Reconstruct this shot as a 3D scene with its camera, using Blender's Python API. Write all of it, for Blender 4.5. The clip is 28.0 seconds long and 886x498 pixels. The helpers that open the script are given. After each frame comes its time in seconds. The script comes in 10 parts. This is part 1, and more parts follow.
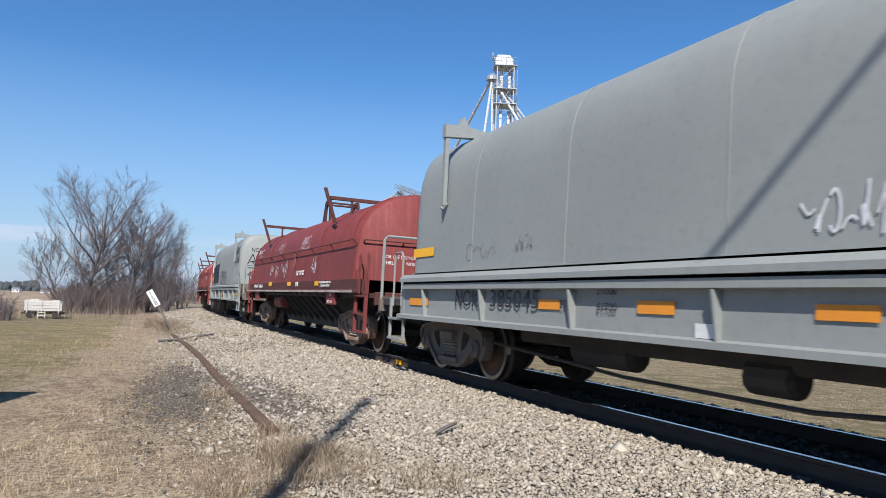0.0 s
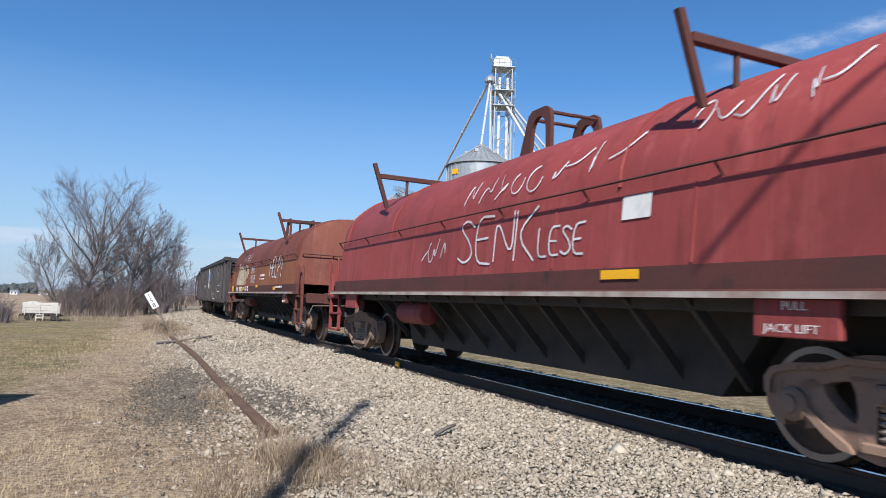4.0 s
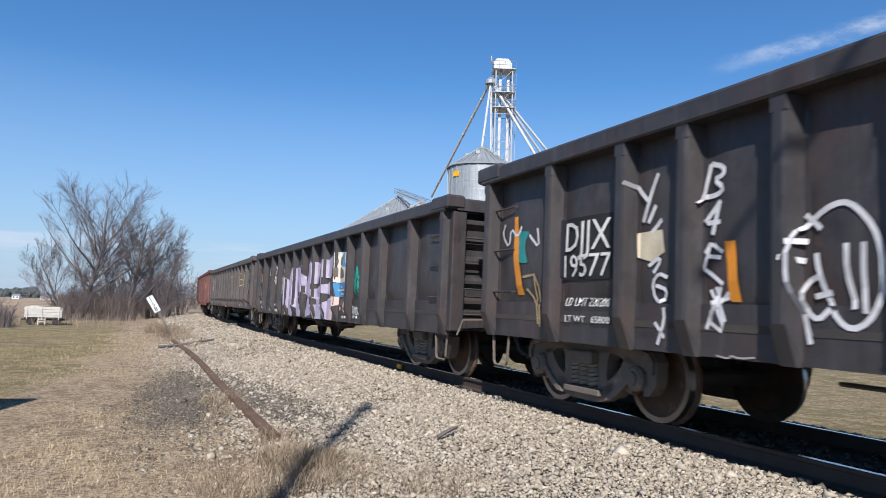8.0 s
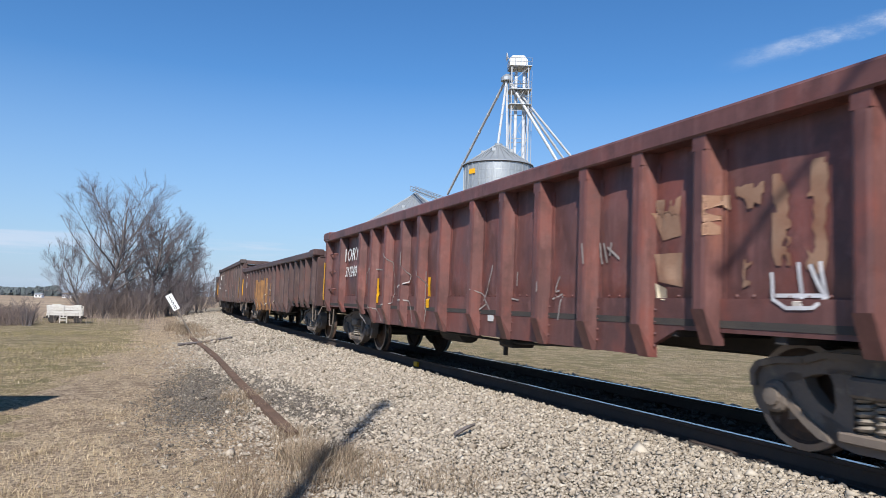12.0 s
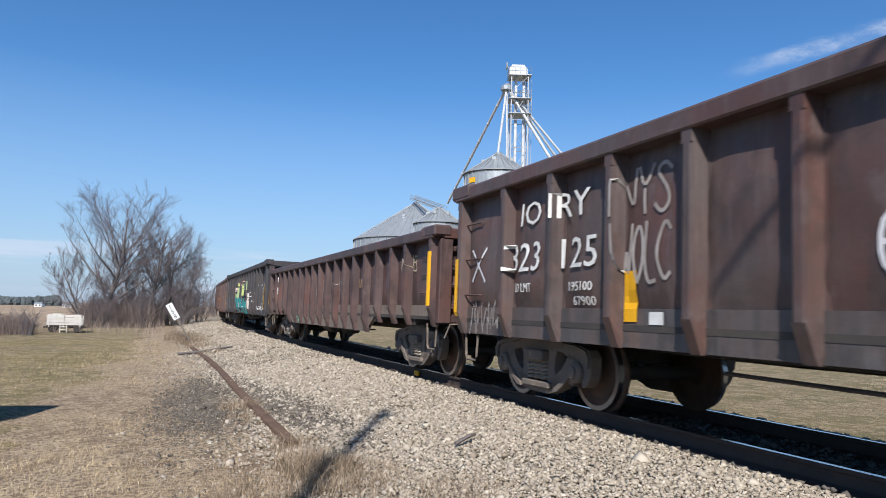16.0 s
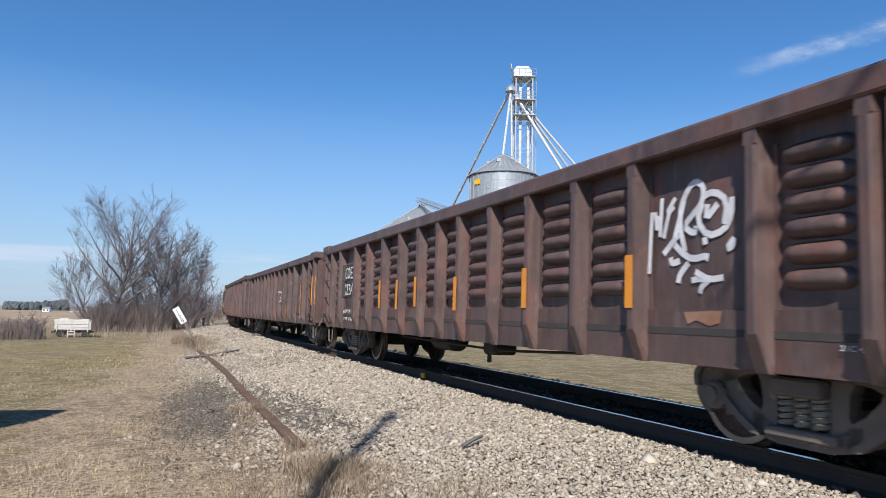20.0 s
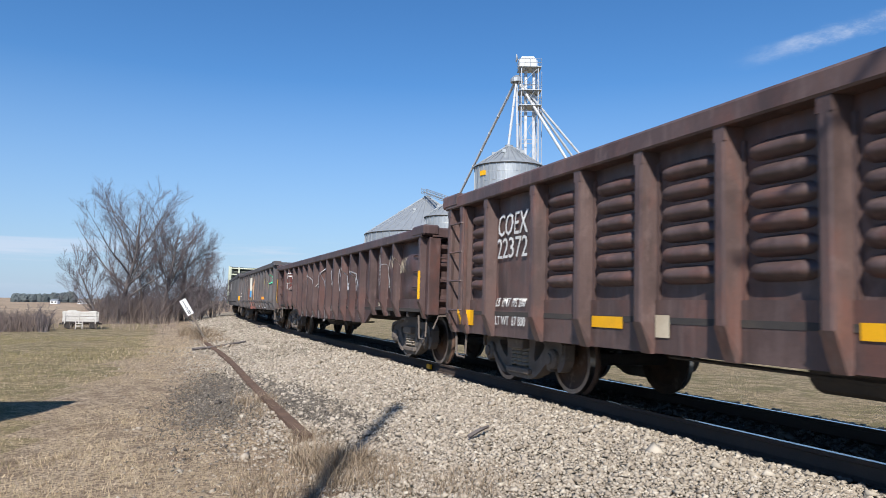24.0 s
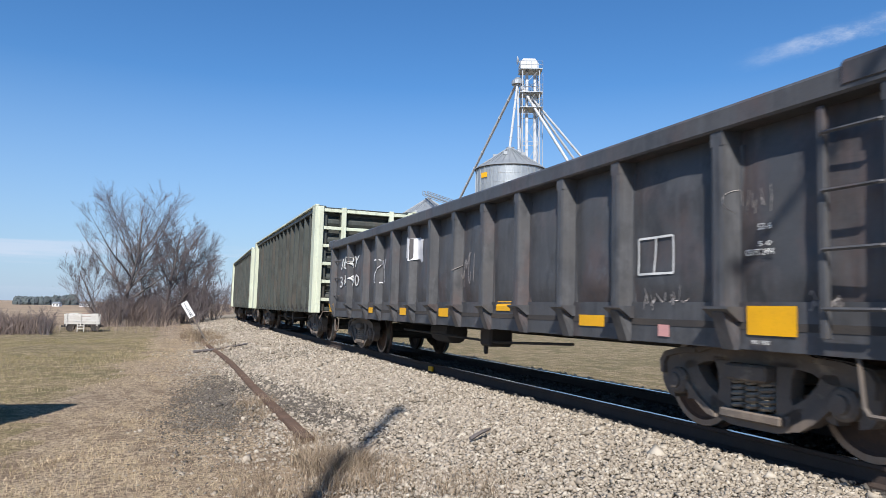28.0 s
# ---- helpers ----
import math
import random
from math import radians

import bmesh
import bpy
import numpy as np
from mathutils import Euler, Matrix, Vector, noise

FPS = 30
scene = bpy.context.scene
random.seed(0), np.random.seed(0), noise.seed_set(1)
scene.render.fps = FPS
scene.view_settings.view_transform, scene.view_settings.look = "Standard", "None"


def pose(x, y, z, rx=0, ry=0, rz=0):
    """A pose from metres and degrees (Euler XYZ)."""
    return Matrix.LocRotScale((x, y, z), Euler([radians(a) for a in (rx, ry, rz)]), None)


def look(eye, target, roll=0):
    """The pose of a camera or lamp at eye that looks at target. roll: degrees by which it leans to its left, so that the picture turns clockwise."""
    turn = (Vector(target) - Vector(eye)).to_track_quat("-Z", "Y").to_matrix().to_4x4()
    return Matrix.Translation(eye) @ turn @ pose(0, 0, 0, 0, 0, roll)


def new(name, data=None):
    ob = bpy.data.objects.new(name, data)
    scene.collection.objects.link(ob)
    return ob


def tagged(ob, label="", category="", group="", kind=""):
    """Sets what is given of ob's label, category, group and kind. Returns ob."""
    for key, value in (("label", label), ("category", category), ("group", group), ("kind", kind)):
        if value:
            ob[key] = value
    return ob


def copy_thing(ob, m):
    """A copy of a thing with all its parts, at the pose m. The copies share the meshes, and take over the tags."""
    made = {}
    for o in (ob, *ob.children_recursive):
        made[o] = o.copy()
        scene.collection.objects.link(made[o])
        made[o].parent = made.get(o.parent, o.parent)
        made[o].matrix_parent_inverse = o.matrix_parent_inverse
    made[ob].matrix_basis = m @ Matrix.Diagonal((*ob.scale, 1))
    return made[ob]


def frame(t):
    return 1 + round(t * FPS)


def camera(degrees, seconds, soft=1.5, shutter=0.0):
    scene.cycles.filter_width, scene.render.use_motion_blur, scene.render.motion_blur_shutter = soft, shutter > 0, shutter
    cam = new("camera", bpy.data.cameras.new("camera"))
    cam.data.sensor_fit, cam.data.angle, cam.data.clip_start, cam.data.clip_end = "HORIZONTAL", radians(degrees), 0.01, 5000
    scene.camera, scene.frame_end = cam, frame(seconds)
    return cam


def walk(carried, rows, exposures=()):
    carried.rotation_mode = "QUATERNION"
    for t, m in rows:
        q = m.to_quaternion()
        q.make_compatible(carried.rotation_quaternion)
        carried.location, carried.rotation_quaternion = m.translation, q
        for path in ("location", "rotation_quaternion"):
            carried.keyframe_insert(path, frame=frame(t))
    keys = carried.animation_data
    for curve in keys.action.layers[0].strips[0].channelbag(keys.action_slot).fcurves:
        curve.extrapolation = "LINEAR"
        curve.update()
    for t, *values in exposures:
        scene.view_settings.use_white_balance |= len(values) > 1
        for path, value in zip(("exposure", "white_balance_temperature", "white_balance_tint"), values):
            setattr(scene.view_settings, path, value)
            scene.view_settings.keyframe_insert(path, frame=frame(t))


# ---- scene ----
# ---------------------------------------------------------------- camera
EYE = (0.0, 0.0, 1.118)
cam = camera(64.34, 28.0, soft=0.7, shutter=0.1)
# time, heading to the right, tilt up, lean, in degrees
SWAY = [
    (0, 2.335, 4.240, 2.044), (0.5, 2.303, 4.300, 2.047), (1, 2.290, 4.364, 2.035), (1.5, 2.269, 4.338, 2.008),
    (2, 2.224, 4.263, 2.074), (2.5, 2.190, 4.201, 2.125), (3, 2.233, 4.183, 2.095), (3.5, 2.319, 4.272, 2.076),
    (5.5, 2.830, 4.469, 1.559), (6, 2.735, 4.447, 1.508), (6.5, 2.603, 4.443, 1.461), (7, 2.460, 4.481, 1.489),
    (7.5, 2.365, 4.523, 1.579), (8, 2.331, 4.552, 1.662), (8.5, 2.285, 4.557, 1.712), (9, 2.222, 4.559, 1.765),
    (9.5, 2.057, 4.567, 1.785), (10, 1.823, 4.555, 1.782), (10.5, 1.564, 4.485, 1.683), (11, 1.319, 4.410, 1.581),
    (11.5, 1.130, 4.381, 1.619), (12, 1.002, 4.320, 1.538), (12.5, 0.962, 4.321, 1.578), (14.5, 1.110, 4.840, 1.702),
    (15, 1.109, 4.954, 1.668), (15.5, 1.027, 5.014, 1.607), (16, 0.961, 5.038, 1.452), (16.5, 0.943, 5.094, 1.543),
    (17, 1.002, 5.111, 1.488), (17.5, 1.046, 5.190, 1.512), (18, 1.073, 5.241, 1.420), (18.5, 1.004, 5.299, 1.350),
    (19, 0.840, 5.320, 1.246), (19.5, 0.645, 5.271, 1.136), (20, 0.494, 5.196, 1.067), (20.5, 0.422, 5.120, 1.028),
    (21, 0.390, 5.043, 0.952), (21.5, 0.340, 4.991, 0.997), (23.5, 0.092, 4.493, 0.963), (24, 0.048, 4.477, 0.934),
    (24.5, -0.000, 4.509, 0.900), (25, -0.018, 4.570, 0.880), (25.5, -0.023, 4.620, 0.923), (26, -0.013, 4.644, 0.863),
    (26.5, -0.033, 4.624, 0.827), (27, -0.078, 4.636, 0.871), (27.5, -0.077, 4.629, 0.864), (28, -0.066, 4.653, 0.874),
]

def camera_rows():
    rows = []
    for t, heading, tilt, lean in SWAY:
        a, b = radians(heading), radians(tilt)
        target = (EYE[0] + math.sin(a) * math.cos(b), EYE[1] + math.cos(a) * math.cos(b), EYE[2] + math.sin(b))
        rows.append((t, look(EYE, target, lean)))
    return rows


walk(cam, camera_rows())

# ---------------------------------------------------------------- world and sun
SUN_TO = Vector((0.090, 0.738, -0.669))  # the way the sunlight travels
world = bpy.data.worlds.new("sky")
scene.world = world
world.use_nodes = True
wn, wl = world.node_tree.nodes, world.node_tree.links
wn.clear()
w_out, w_bg = wn.new("ShaderNodeOutputWorld"), wn.new("ShaderNodeBackground")
w_sky = wn.new("ShaderNodeTexSky")
w_sky.sky_type = "NISHITA"
w_sky.sun_disc = False
w_sky.sun_elevation = radians(42)
w_sky.sun_rotation = math.atan2(-SUN_TO.x, -SUN_TO.y)
w_sky.altitude = 250
w_sky.air_density = 1.0
w_sky.dust_density = 0.15
w_sky.ozone_density = 5.0
w_bg.inputs[1].default_value = 0.108
# thin high cloud: one feathered streak high up, faint banks low over the fields
w_co = wn.new("ShaderNodeTexCoord")


def sky_math(op, a, b, clamp=False):
    nd = wn.new("ShaderNodeMath")
    nd.operation, nd.use_clamp = op, clamp
    for k, q in enumerate((a, b)):
        if isinstance(q, (int, float)):
            nd.inputs[k].default_value = q
        else:
            wl.new(q, nd.inputs[k])
    return nd.outputs[0]


def sky_along(v):
    """How far the line of sight leans towards v."""
    nd = wn.new("ShaderNodeVectorMath")
    nd.operation = "DOT_PRODUCT"
    nd.inputs[1].default_value = v
    wl.new(w_co.outputs["Generated"], nd.inputs[0])
    return nd.outputs["Value"]


def sky_noise(scale, stretch, rough, detail=7):
    mp, nt = wn.new("ShaderNodeMapping"), wn.new("ShaderNodeTexNoise")
    mp.inputs["Scale"].default_value = stretch
    nt.inputs["Scale"].default_value, nt.inputs["Detail"].default_value, nt.inputs["Roughness"].default_value = scale, detail, rough
    wl.new(w_co.outputs["Generated"], mp.inputs[0])
    wl.new(mp.outputs[0], nt.inputs["Vector"])
    return nt.outputs[0]


def sky_range(q, a, b, c, d):
    nd = wn.new("ShaderNodeMapRange")
    nd.interpolation_type = "SMOOTHSTEP"
    for k, x in enumerate((a, b, c, d)):
        nd.inputs[k + 1].default_value = x
    wl.new(q, nd.inputs[0])
    return nd.outputs[0]


streak_mid = Vector((0.4896, 0.8045, 0.3362)).normalized()
streak_dir = (Vector((0.537, 0.774, 0.3395)) - Vector((0.4158, 0.852, 0.3165))).normalized()
streak_up = streak_mid.cross(streak_dir).normalized()
if streak_up.z < 0:
    streak_up = -streak_up
wisp = sky_noise(9.0, (1.0, 1.0, 3.5), 0.7)
bend = sky_math("MULTIPLY", sky_math("SUBTRACT", wisp, 0.5), 0.030)
off = sky_math("ABSOLUTE", sky_math("ADD", sky_along(streak_up), bend), 0)
core = sky_range(off, 0.016, 0.001, 0.0, 1.0)
run = sky_math("MULTIPLY", sky_range(sky_along(streak_dir), -0.13, 0.0, 0.0, 1.0), sky_range(sky_along(streak_dir), 0.35, 0.12, 0.0, 1.0))
front = sky_range(sky_along(streak_mid), 0.5, 0.8, 0.0, 1.0)
tuft = sky_range(sky_noise(22.0, (1.0, 1.0, 2.5), 0.7), 0.32, 0.72, 0.15, 1.0)
streak = sky_math("MULTIPLY", sky_math("MULTIPLY", core, run), sky_math("MULTIPLY", front, tuft))
w_sep = wn.new("ShaderNodeSeparateXYZ")
wl.new(w_co.outputs["Generated"], w_sep.inputs[0])
low = sky_math("MULTIPLY", sky_range(w_sep.outputs["Z"], 0.005, 0.03, 0.0, 1.0), sky_range(w_sep.outputs["Z"], 0.13, 0.05, 0.0, 1.0))
bank = sky_math("MULTIPLY", low, sky_range(sky_noise(2.6, (1.0, 1.0, 14.0), 0.6), 0.50, 0.66, 0.0, 0.6))
w_mix = wn.new("ShaderNodeMix")
w_mix.data_type = "RGBA"
w_mix.inputs["B"].default_value = (5.0, 5.5, 6.6, 1)
wl.new(sky_math("ADD", sky_math("MULTIPLY", streak, 0.62), bank, True), w_mix.inputs["Factor"])
w_hs = wn.new("ShaderNodeHueSaturation")
w_hs.inputs["Saturation"].default_value = 1.2
w_hs.inputs["Hue"].default_value = 0.502
wl.new(w_sky.outputs[0], w_hs.inputs["Color"])
# haze: the sky pales evenly towards the horizon
w_hz, w_haze = wn.new("ShaderNodeMapRange"), wn.new("ShaderNodeMix")
w_hz.inputs[1].default_value, w_hz.inputs[2].default_value = 0.30, 0.0
w_hz.inputs[3].default_value, w_hz.inputs[4].default_value = 0.0, 0.85
w_haze.data_type = "RGBA"
w_haze.inputs["B"].default_value = (2.5, 3.55, 5.25, 1)
wl.new(w_sep.outputs["Z"], w_hz.inputs[0])
wl.new(w_hz.outputs[0], w_haze.inputs["Factor"])
wl.new(w_hs.outputs[0], w_haze.inputs["A"])
wl.new(w_haze.outputs["Result"], w_mix.inputs["A"])
wl.new(w_mix.outputs["Result"], w_bg.inputs[0])
wl.new(w_bg.outputs[0], w_out.inputs[0])

sun_data = bpy.data.lights.new("sun", "SUN")
sun_data.energy, sun_data.angle, sun_data.color = 5.0, radians(0.8), (1.0, 0.955, 0.90)
sun = new("sun", sun_data)
sun.rotation_mode = "QUATERNION"
sun.rotation_quaternion = SUN_TO.to_track_quat("-Z", "Y")
scene.view_settings.exposure = 0.38


# ---------------------------------------------------------------- materials
def mat(name, base, rough=0.8, metal=0.0, second=None, scale=4.0, amount=0.5, third=None, streak=0.0, bump=0.15, bump_scale=40.0, spots=0.55, spec=0.3):
    """A worn surface: base, a second colour in large patches, a third in small specks or streaks running down, fine relief."""
    m = bpy.data.materials.new(name)
    m.use_nodes = True
    n, l = m.node_tree.nodes, m.node_tree.links
    b = n["Principled BSDF"]
    b.inputs["Roughness"].default_value, b.inputs["Metallic"].default_value = rough, metal
    b.inputs["Specular IOR Level"].default_value = spec
    co, inf, shift, add = n.new("ShaderNodeTexCoord"), n.new("ShaderNodeObjectInfo"), n.new("ShaderNodeVectorMath"), n.new("ShaderNodeVectorMath")
    # every piece has its own stretch of the pattern
    shift.operation, add.operation = "SCALE", "ADD"
    shift.inputs[0].default_value = (31.0, 17.0, 23.0)
    l.new(inf.outputs["Random"], shift.inputs["Scale"])
    l.new(co.outputs["Object"], add.inputs[0])
    l.new(shift.outputs[0], add.inputs[1])
    col = None

    def noise_tex(s, stretch, detail=6.0):
        mp, nt = n.new("ShaderNodeMapping"), n.new("ShaderNodeTexNoise")
        mp.inputs["Scale"].default_value = stretch
        nt.inputs["Scale"].default_value, nt.inputs["Detail"].default_value, nt.inputs["Roughness"].default_value = s, detail, 0.62
        l.new(add.outputs[0], mp.inputs[0])
        l.new(mp.outputs[0], nt.inputs["Vector"])
        return nt.outputs[0]

    def blend(a, colour, fac, lo, hi, k):
        r, mx, mu = n.new("ShaderNodeMapRange"), n.new("ShaderNodeMix"), n.new("ShaderNodeMath")
        mx.data_type = "RGBA"
        r.inputs[1].default_value, r.inputs[2].default_value = lo, hi
        l.new(fac, r.inputs[0])
        mu.operation = "MULTIPLY"
        mu.inputs[1].default_value = k
        l.new(r.outputs[0], mu.inputs[0])
        l.new(mu.outputs[0], mx.inputs["Factor"])
        if a is None:
            mx.inputs["A"].default_value = (*base, 1)
        else:
            l.new(a, mx.inputs["A"])
        mx.inputs["B"].default_value = (*colour, 1)
        return mx.outputs["Result"]

    if second is None:
        second = tuple(c * 0.72 for c in base)
    col = blend(col, second, noise_tex(scale * 0.35, (1, 1, 1)), 0.42, 0.66, amount)
    if third is not None:
        col = blend(col, third, noise_tex(scale, (1, 1, 1.0 - 0.93 * streak)), spots, spots + 0.16, 0.85)
    if streak > 0.6 and spec > 0.45:
        # scuffed steel: clouds of rust and of bare dark plate
        col = blend(col, (base[0] * 1.5 + 0.012, base[1] * 1.02, base[2] * 0.82), noise_tex(scale * 0.85, (1, 1, 0.6)), 0.50, 0.62, 0.45)
        col = blend(col, tuple(c * 0.42 for c in base), noise_tex(scale * 1.15, (1, 1, 0.75)), 0.53, 0.63, 0.55)
        col = blend(col, tuple(c * 1.5 + 0.02 for c in base), noise_tex(scale * 2.6, (1, 1, 0.5)), 0.58, 0.68, 0.45)
    if streak > 0.6:
        # rain streaks: pale dust and dark grime running down
        col = blend(col, tuple(c * 1.25 + 0.035 for c in base), noise_tex(scale * 4.5, (1, 1, 0.07)), 0.53, 0.70, 0.45)
        col = blend(col, tuple(c * 0.45 for c in base), noise_tex(scale * 3.1, (1, 1, 0.10)), 0.55, 0.72, 0.6)
        col = blend(col, tuple(c * 1.3 + 0.03 for c in base), noise_tex(scale * 1.3, (1, 1, 1)), 0.55, 0.75, 0.35)
    col = blend(col, tuple(c * 0.55 for c in base), noise_tex(scale * 7, (1, 1, 1)), 0.5, 0.75, 0.3)
    l.new(col, b.inputs["Base Color"])
    if bump:
        bp = n.new("ShaderNodeBump")
        bp.inputs["Strength"].default_value, bp.inputs["Distance"].default_value = bump, 0.02
        l.new(noise_tex(bump_scale, (1, 1, 1), 4.0), bp.inputs["Height"])
        l.new(bp.outputs[0], b.inputs["Normal"])
    return m


def ground_mat(name, colours, scales, bump=0.6, bump_scale=30.0):
    """Soil or grass: colours mixed by noises of falling size."""
    m = bpy.data.materials.new(name)
    m.use_nodes = True
    n, l = m.node_tree.nodes, m.node_tree.links
    b = n["Principled BSDF"]
    b.inputs["Roughness"].default_value = 0.95
    b.inputs["Specular IOR Level"].default_value = 0.1
    co = n.new("ShaderNodeTexCoord")
    prev = None
    for i, (c, s) in enumerate(zip(colours[1:], scales)):
        nt, r, mx = n.new("ShaderNodeTexNoise"), n.new("ShaderNodeMapRange"), n.new("ShaderNodeMix")
        nt.inputs["Scale"].default_value, nt.inputs["Detail"].default_value, nt.inputs["Roughness"].default_value = s, 7, 0.65
        l.new(co.outputs["Object"], nt.inputs["Vector"])
        r.inputs[1].default_value, r.inputs[2].default_value = 0.45, 0.58
        l.new(nt.outputs[0], r.inputs[0])
        mx.data_type = "RGBA"
        l.new(r.outputs[0], mx.inputs["Factor"])
        if prev is None:
            mx.inputs["A"].default_value = (*colours[0], 1)
        else:
            l.new(prev, mx.inputs["A"])
        mx.inputs["B"].default_value = (*c, 1)
        prev = mx.outputs["Result"]
    l.new(prev, b.inputs["Base Color"])
    nt, bp = n.new("ShaderNodeTexNoise"), n.new("ShaderNodeBump")
    nt.inputs["Scale"].default_value, nt.inputs["Detail"].default_value = bump_scale, 8
    l.new(co.outputs["Object"], nt.inputs["Vector"])
    bp.inputs["Strength"].default_value, bp.inputs["Distance"].default_value = bump, 0.05
    l.new(nt.outputs[0], bp.inputs["Height"])
    l.new(bp.outputs[0], b.inputs["Normal"])
    return m


def island_mat(name, colours, rough=0.95):
    """Many small pieces in one mesh, each with a tint of its own."""
    m = bpy.data.materials.new(name)
    m.use_nodes = True
    n, l = m.node_tree.nodes, m.node_tree.links
    b = n["Principled BSDF"]
    b.inputs["Roughness"].default_value = rough
    b.inputs["Specular IOR Level"].default_value = 0.15
    g, r = n.new("ShaderNodeNewGeometry"), n.new("ShaderNodeValToRGB")
    r.color_ramp.interpolation = "LINEAR"
    e = r.color_ramp.elements
    while len(e) < len(colours):
        e.new(0.5)
    for i, c in enumerate(colours):
        e[i].position, e[i].color = i / (len(colours) - 1), (*c, 1)
    l.new(g.outputs["Random Per Island"], r.inputs[0])
    l.new(r.outputs[0], b.inputs["Base Color"])
    return m


M_LEMON = mat("spray_lemon", (0.72, 0.62, 0.24), 0.7, 0.0, (0.6, 0.5, 0.25), 6, 0.6, bump=0)
M_CREAM = mat("spray_cream", (0.62, 0.54, 0.40), 0.75, 0.0, (0.42, 0.34, 0.24), 6, 0.7, bump=0)
M_TEAL = mat("spray_teal", (0.018, 0.24, 0.21), 0.7, 0.0, (0.015, 0.15, 0.15), 6, 0.6, bump=0)
M_DKTEAL = mat("spray_dark_teal", (0.015, 0.16, 0.17), 0.7, 0.0, (0.02, 0.11, 0.12), 4, 0.6, bump=0)
M_LIME = mat("spray_pale_green", (0.26, 0.34, 0.19), 0.7, 0.0, (0.34, 0.39, 0.27), 3, 0.7, bump=0)
M_MINT = mat("spray_mint", (0.10, 0.55, 0.32), 0.7, 0.0, (0.35, 0.55, 0.45), 6, 0.6, bump=0)
M_PINK = mat("spray_pink", (0.62, 0.30, 0.28), 0.7, 0.0, (0.55, 0.35, 0.33), 6, 0.6, bump=0)
M_PURPLE = mat("spray_lilac", (0.33, 0.29, 0.41), 0.7, 0.0, (0.46, 0.42, 0.50), 2.5, 0.8, (0.24, 0.20, 0.27), 0.8, bump=0, spots=0.6)
M_BLUE = mat("sign_blue", (0.05, 0.22, 0.46), 0.6, 0.0, (0.09, 0.27, 0.45), 6, 0.6, bump=0)
M_POSTER = mat("sign_board", (0.56, 0.54, 0.47), 0.65, 0.0, (0.42, 0.40, 0.36), 5, 0.6, (0.20, 0.14, 0.10), 0.3, bump=0, spots=0.64)
M_YELLOWG = mat("spray_yellow", (0.66, 0.60, 0.14), 0.7, 0.0, (0.5, 0.46, 0.2), 6, 0.6, bump=0)
M_AMBER = mat("spray_amber", (0.25, 0.13, 0.05), 0.75, 0.0, (0.11, 0.06, 0.04), 6, 0.9, bump=0)
M_PALERUST = mat("scraped_rust", (0.30, 0.19, 0.13), 0.85, 0.0, (0.22, 0.10, 0.06), 5, 0.8, bump=0)
M_RUSTPATCH = mat("peeling_rust", (0.13, 0.058, 0.038), 0.85, 0.0, (0.23, 0.10, 0.06), 7, 0.9, (0.055, 0.04, 0.035), 0.3, bump=0.2, spots=0.52)
M_OXPATCH = mat("oxide_patch", (0.10, 0.03, 0.028), 0.75, 0.0, (0.10, 0.035, 0.03), 5, 0.7, (0.2, 0.1, 0.07), 0.7, bump=0, spots=0.62)
M_FAINT = mat("faded_spray", (0.36, 0.33, 0.31), 0.75, 0.0, (0.2, 0.17, 0.155), 7, 0.8, bump=0)
M_JADE = mat("spray_jade", (0.02, 0.36, 0.27), 0.7, 0.0, (0.03, 0.26, 0.21), 6, 0.6, bump=0)
M_TEAL2 = mat("spray_petrol", (0.025, 0.19, 0.20), 0.7, 0.0, (0.03, 0.26, 0.24), 4, 0.7, (0.02, 0.11, 0.13), 0.7, bump=0, spots=0.6)
M_ACID = mat("spray_yellow_green", (0.42, 0.50, 0.16), 0.7, 0.0, (0.36, 0.45, 0.20), 4, 0.6, bump=0)
M_BLUSH = mat("spray_blush", (0.62, 0.46, 0.43), 0.7, 0.0, (0.55, 0.36, 0.34), 5, 0.6, bump=0)
M_PINKF = mat("faded_pink", (0.26, 0.15, 0.15), 0.75, 0.0, (0.18, 0.12, 0.12), 7, 0.8, bump=0)
M_PALEBLUE = mat("faded_sign_blue", (0.24, 0.36, 0.48), 0.65, 0.0, (0.42, 0.46, 0.50), 7, 0.7, bump=0)
M_BONE = mat("spray_bone", (0.52, 0.47, 0.42), 0.75, 0.0, (0.40, 0.35, 0.31), 4, 0.6, (0.22, 0.18, 0.15), 0.5, bump=0, spots=0.66)
M_SAND = mat("spray_sand", (0.36, 0.27, 0.15), 0.75, 0.0, (0.22, 0.165, 0.105), 7, 0.8, bump=0)
M_CREAM2 = mat("spray_buff", (0.52, 0.45, 0.33), 0.75, 0.0, (0.40, 0.20, 0.095), 3.4, 0.9, (0.33, 0.24, 0.14), 0.4, bump=0, spots=0.6)
M_SPRAYN = mat("spray_navy", (0.022, 0.030, 0.050), 0.6, 0.0, (0.07, 0.085, 0.11), 6, 0.6, bump=0)
M_TORN = mat("torn_sign", (0.13, 0.105, 0.09), 0.85, 0.0, (0.22, 0.17, 0.13), 9, 0.8, (0.45, 0.41, 0.34), 0.2, bump=0.2, spots=0.62)
M_RUSTCREAM = mat("peeling_cream_over_rust", (0.20, 0.085, 0.045), 0.85, 0.0, (0.42, 0.32, 0.22), 13, 0.9, (0.50, 0.42, 0.31), 0.45, bump=0.25, spots=0.56, bump_scale=14)
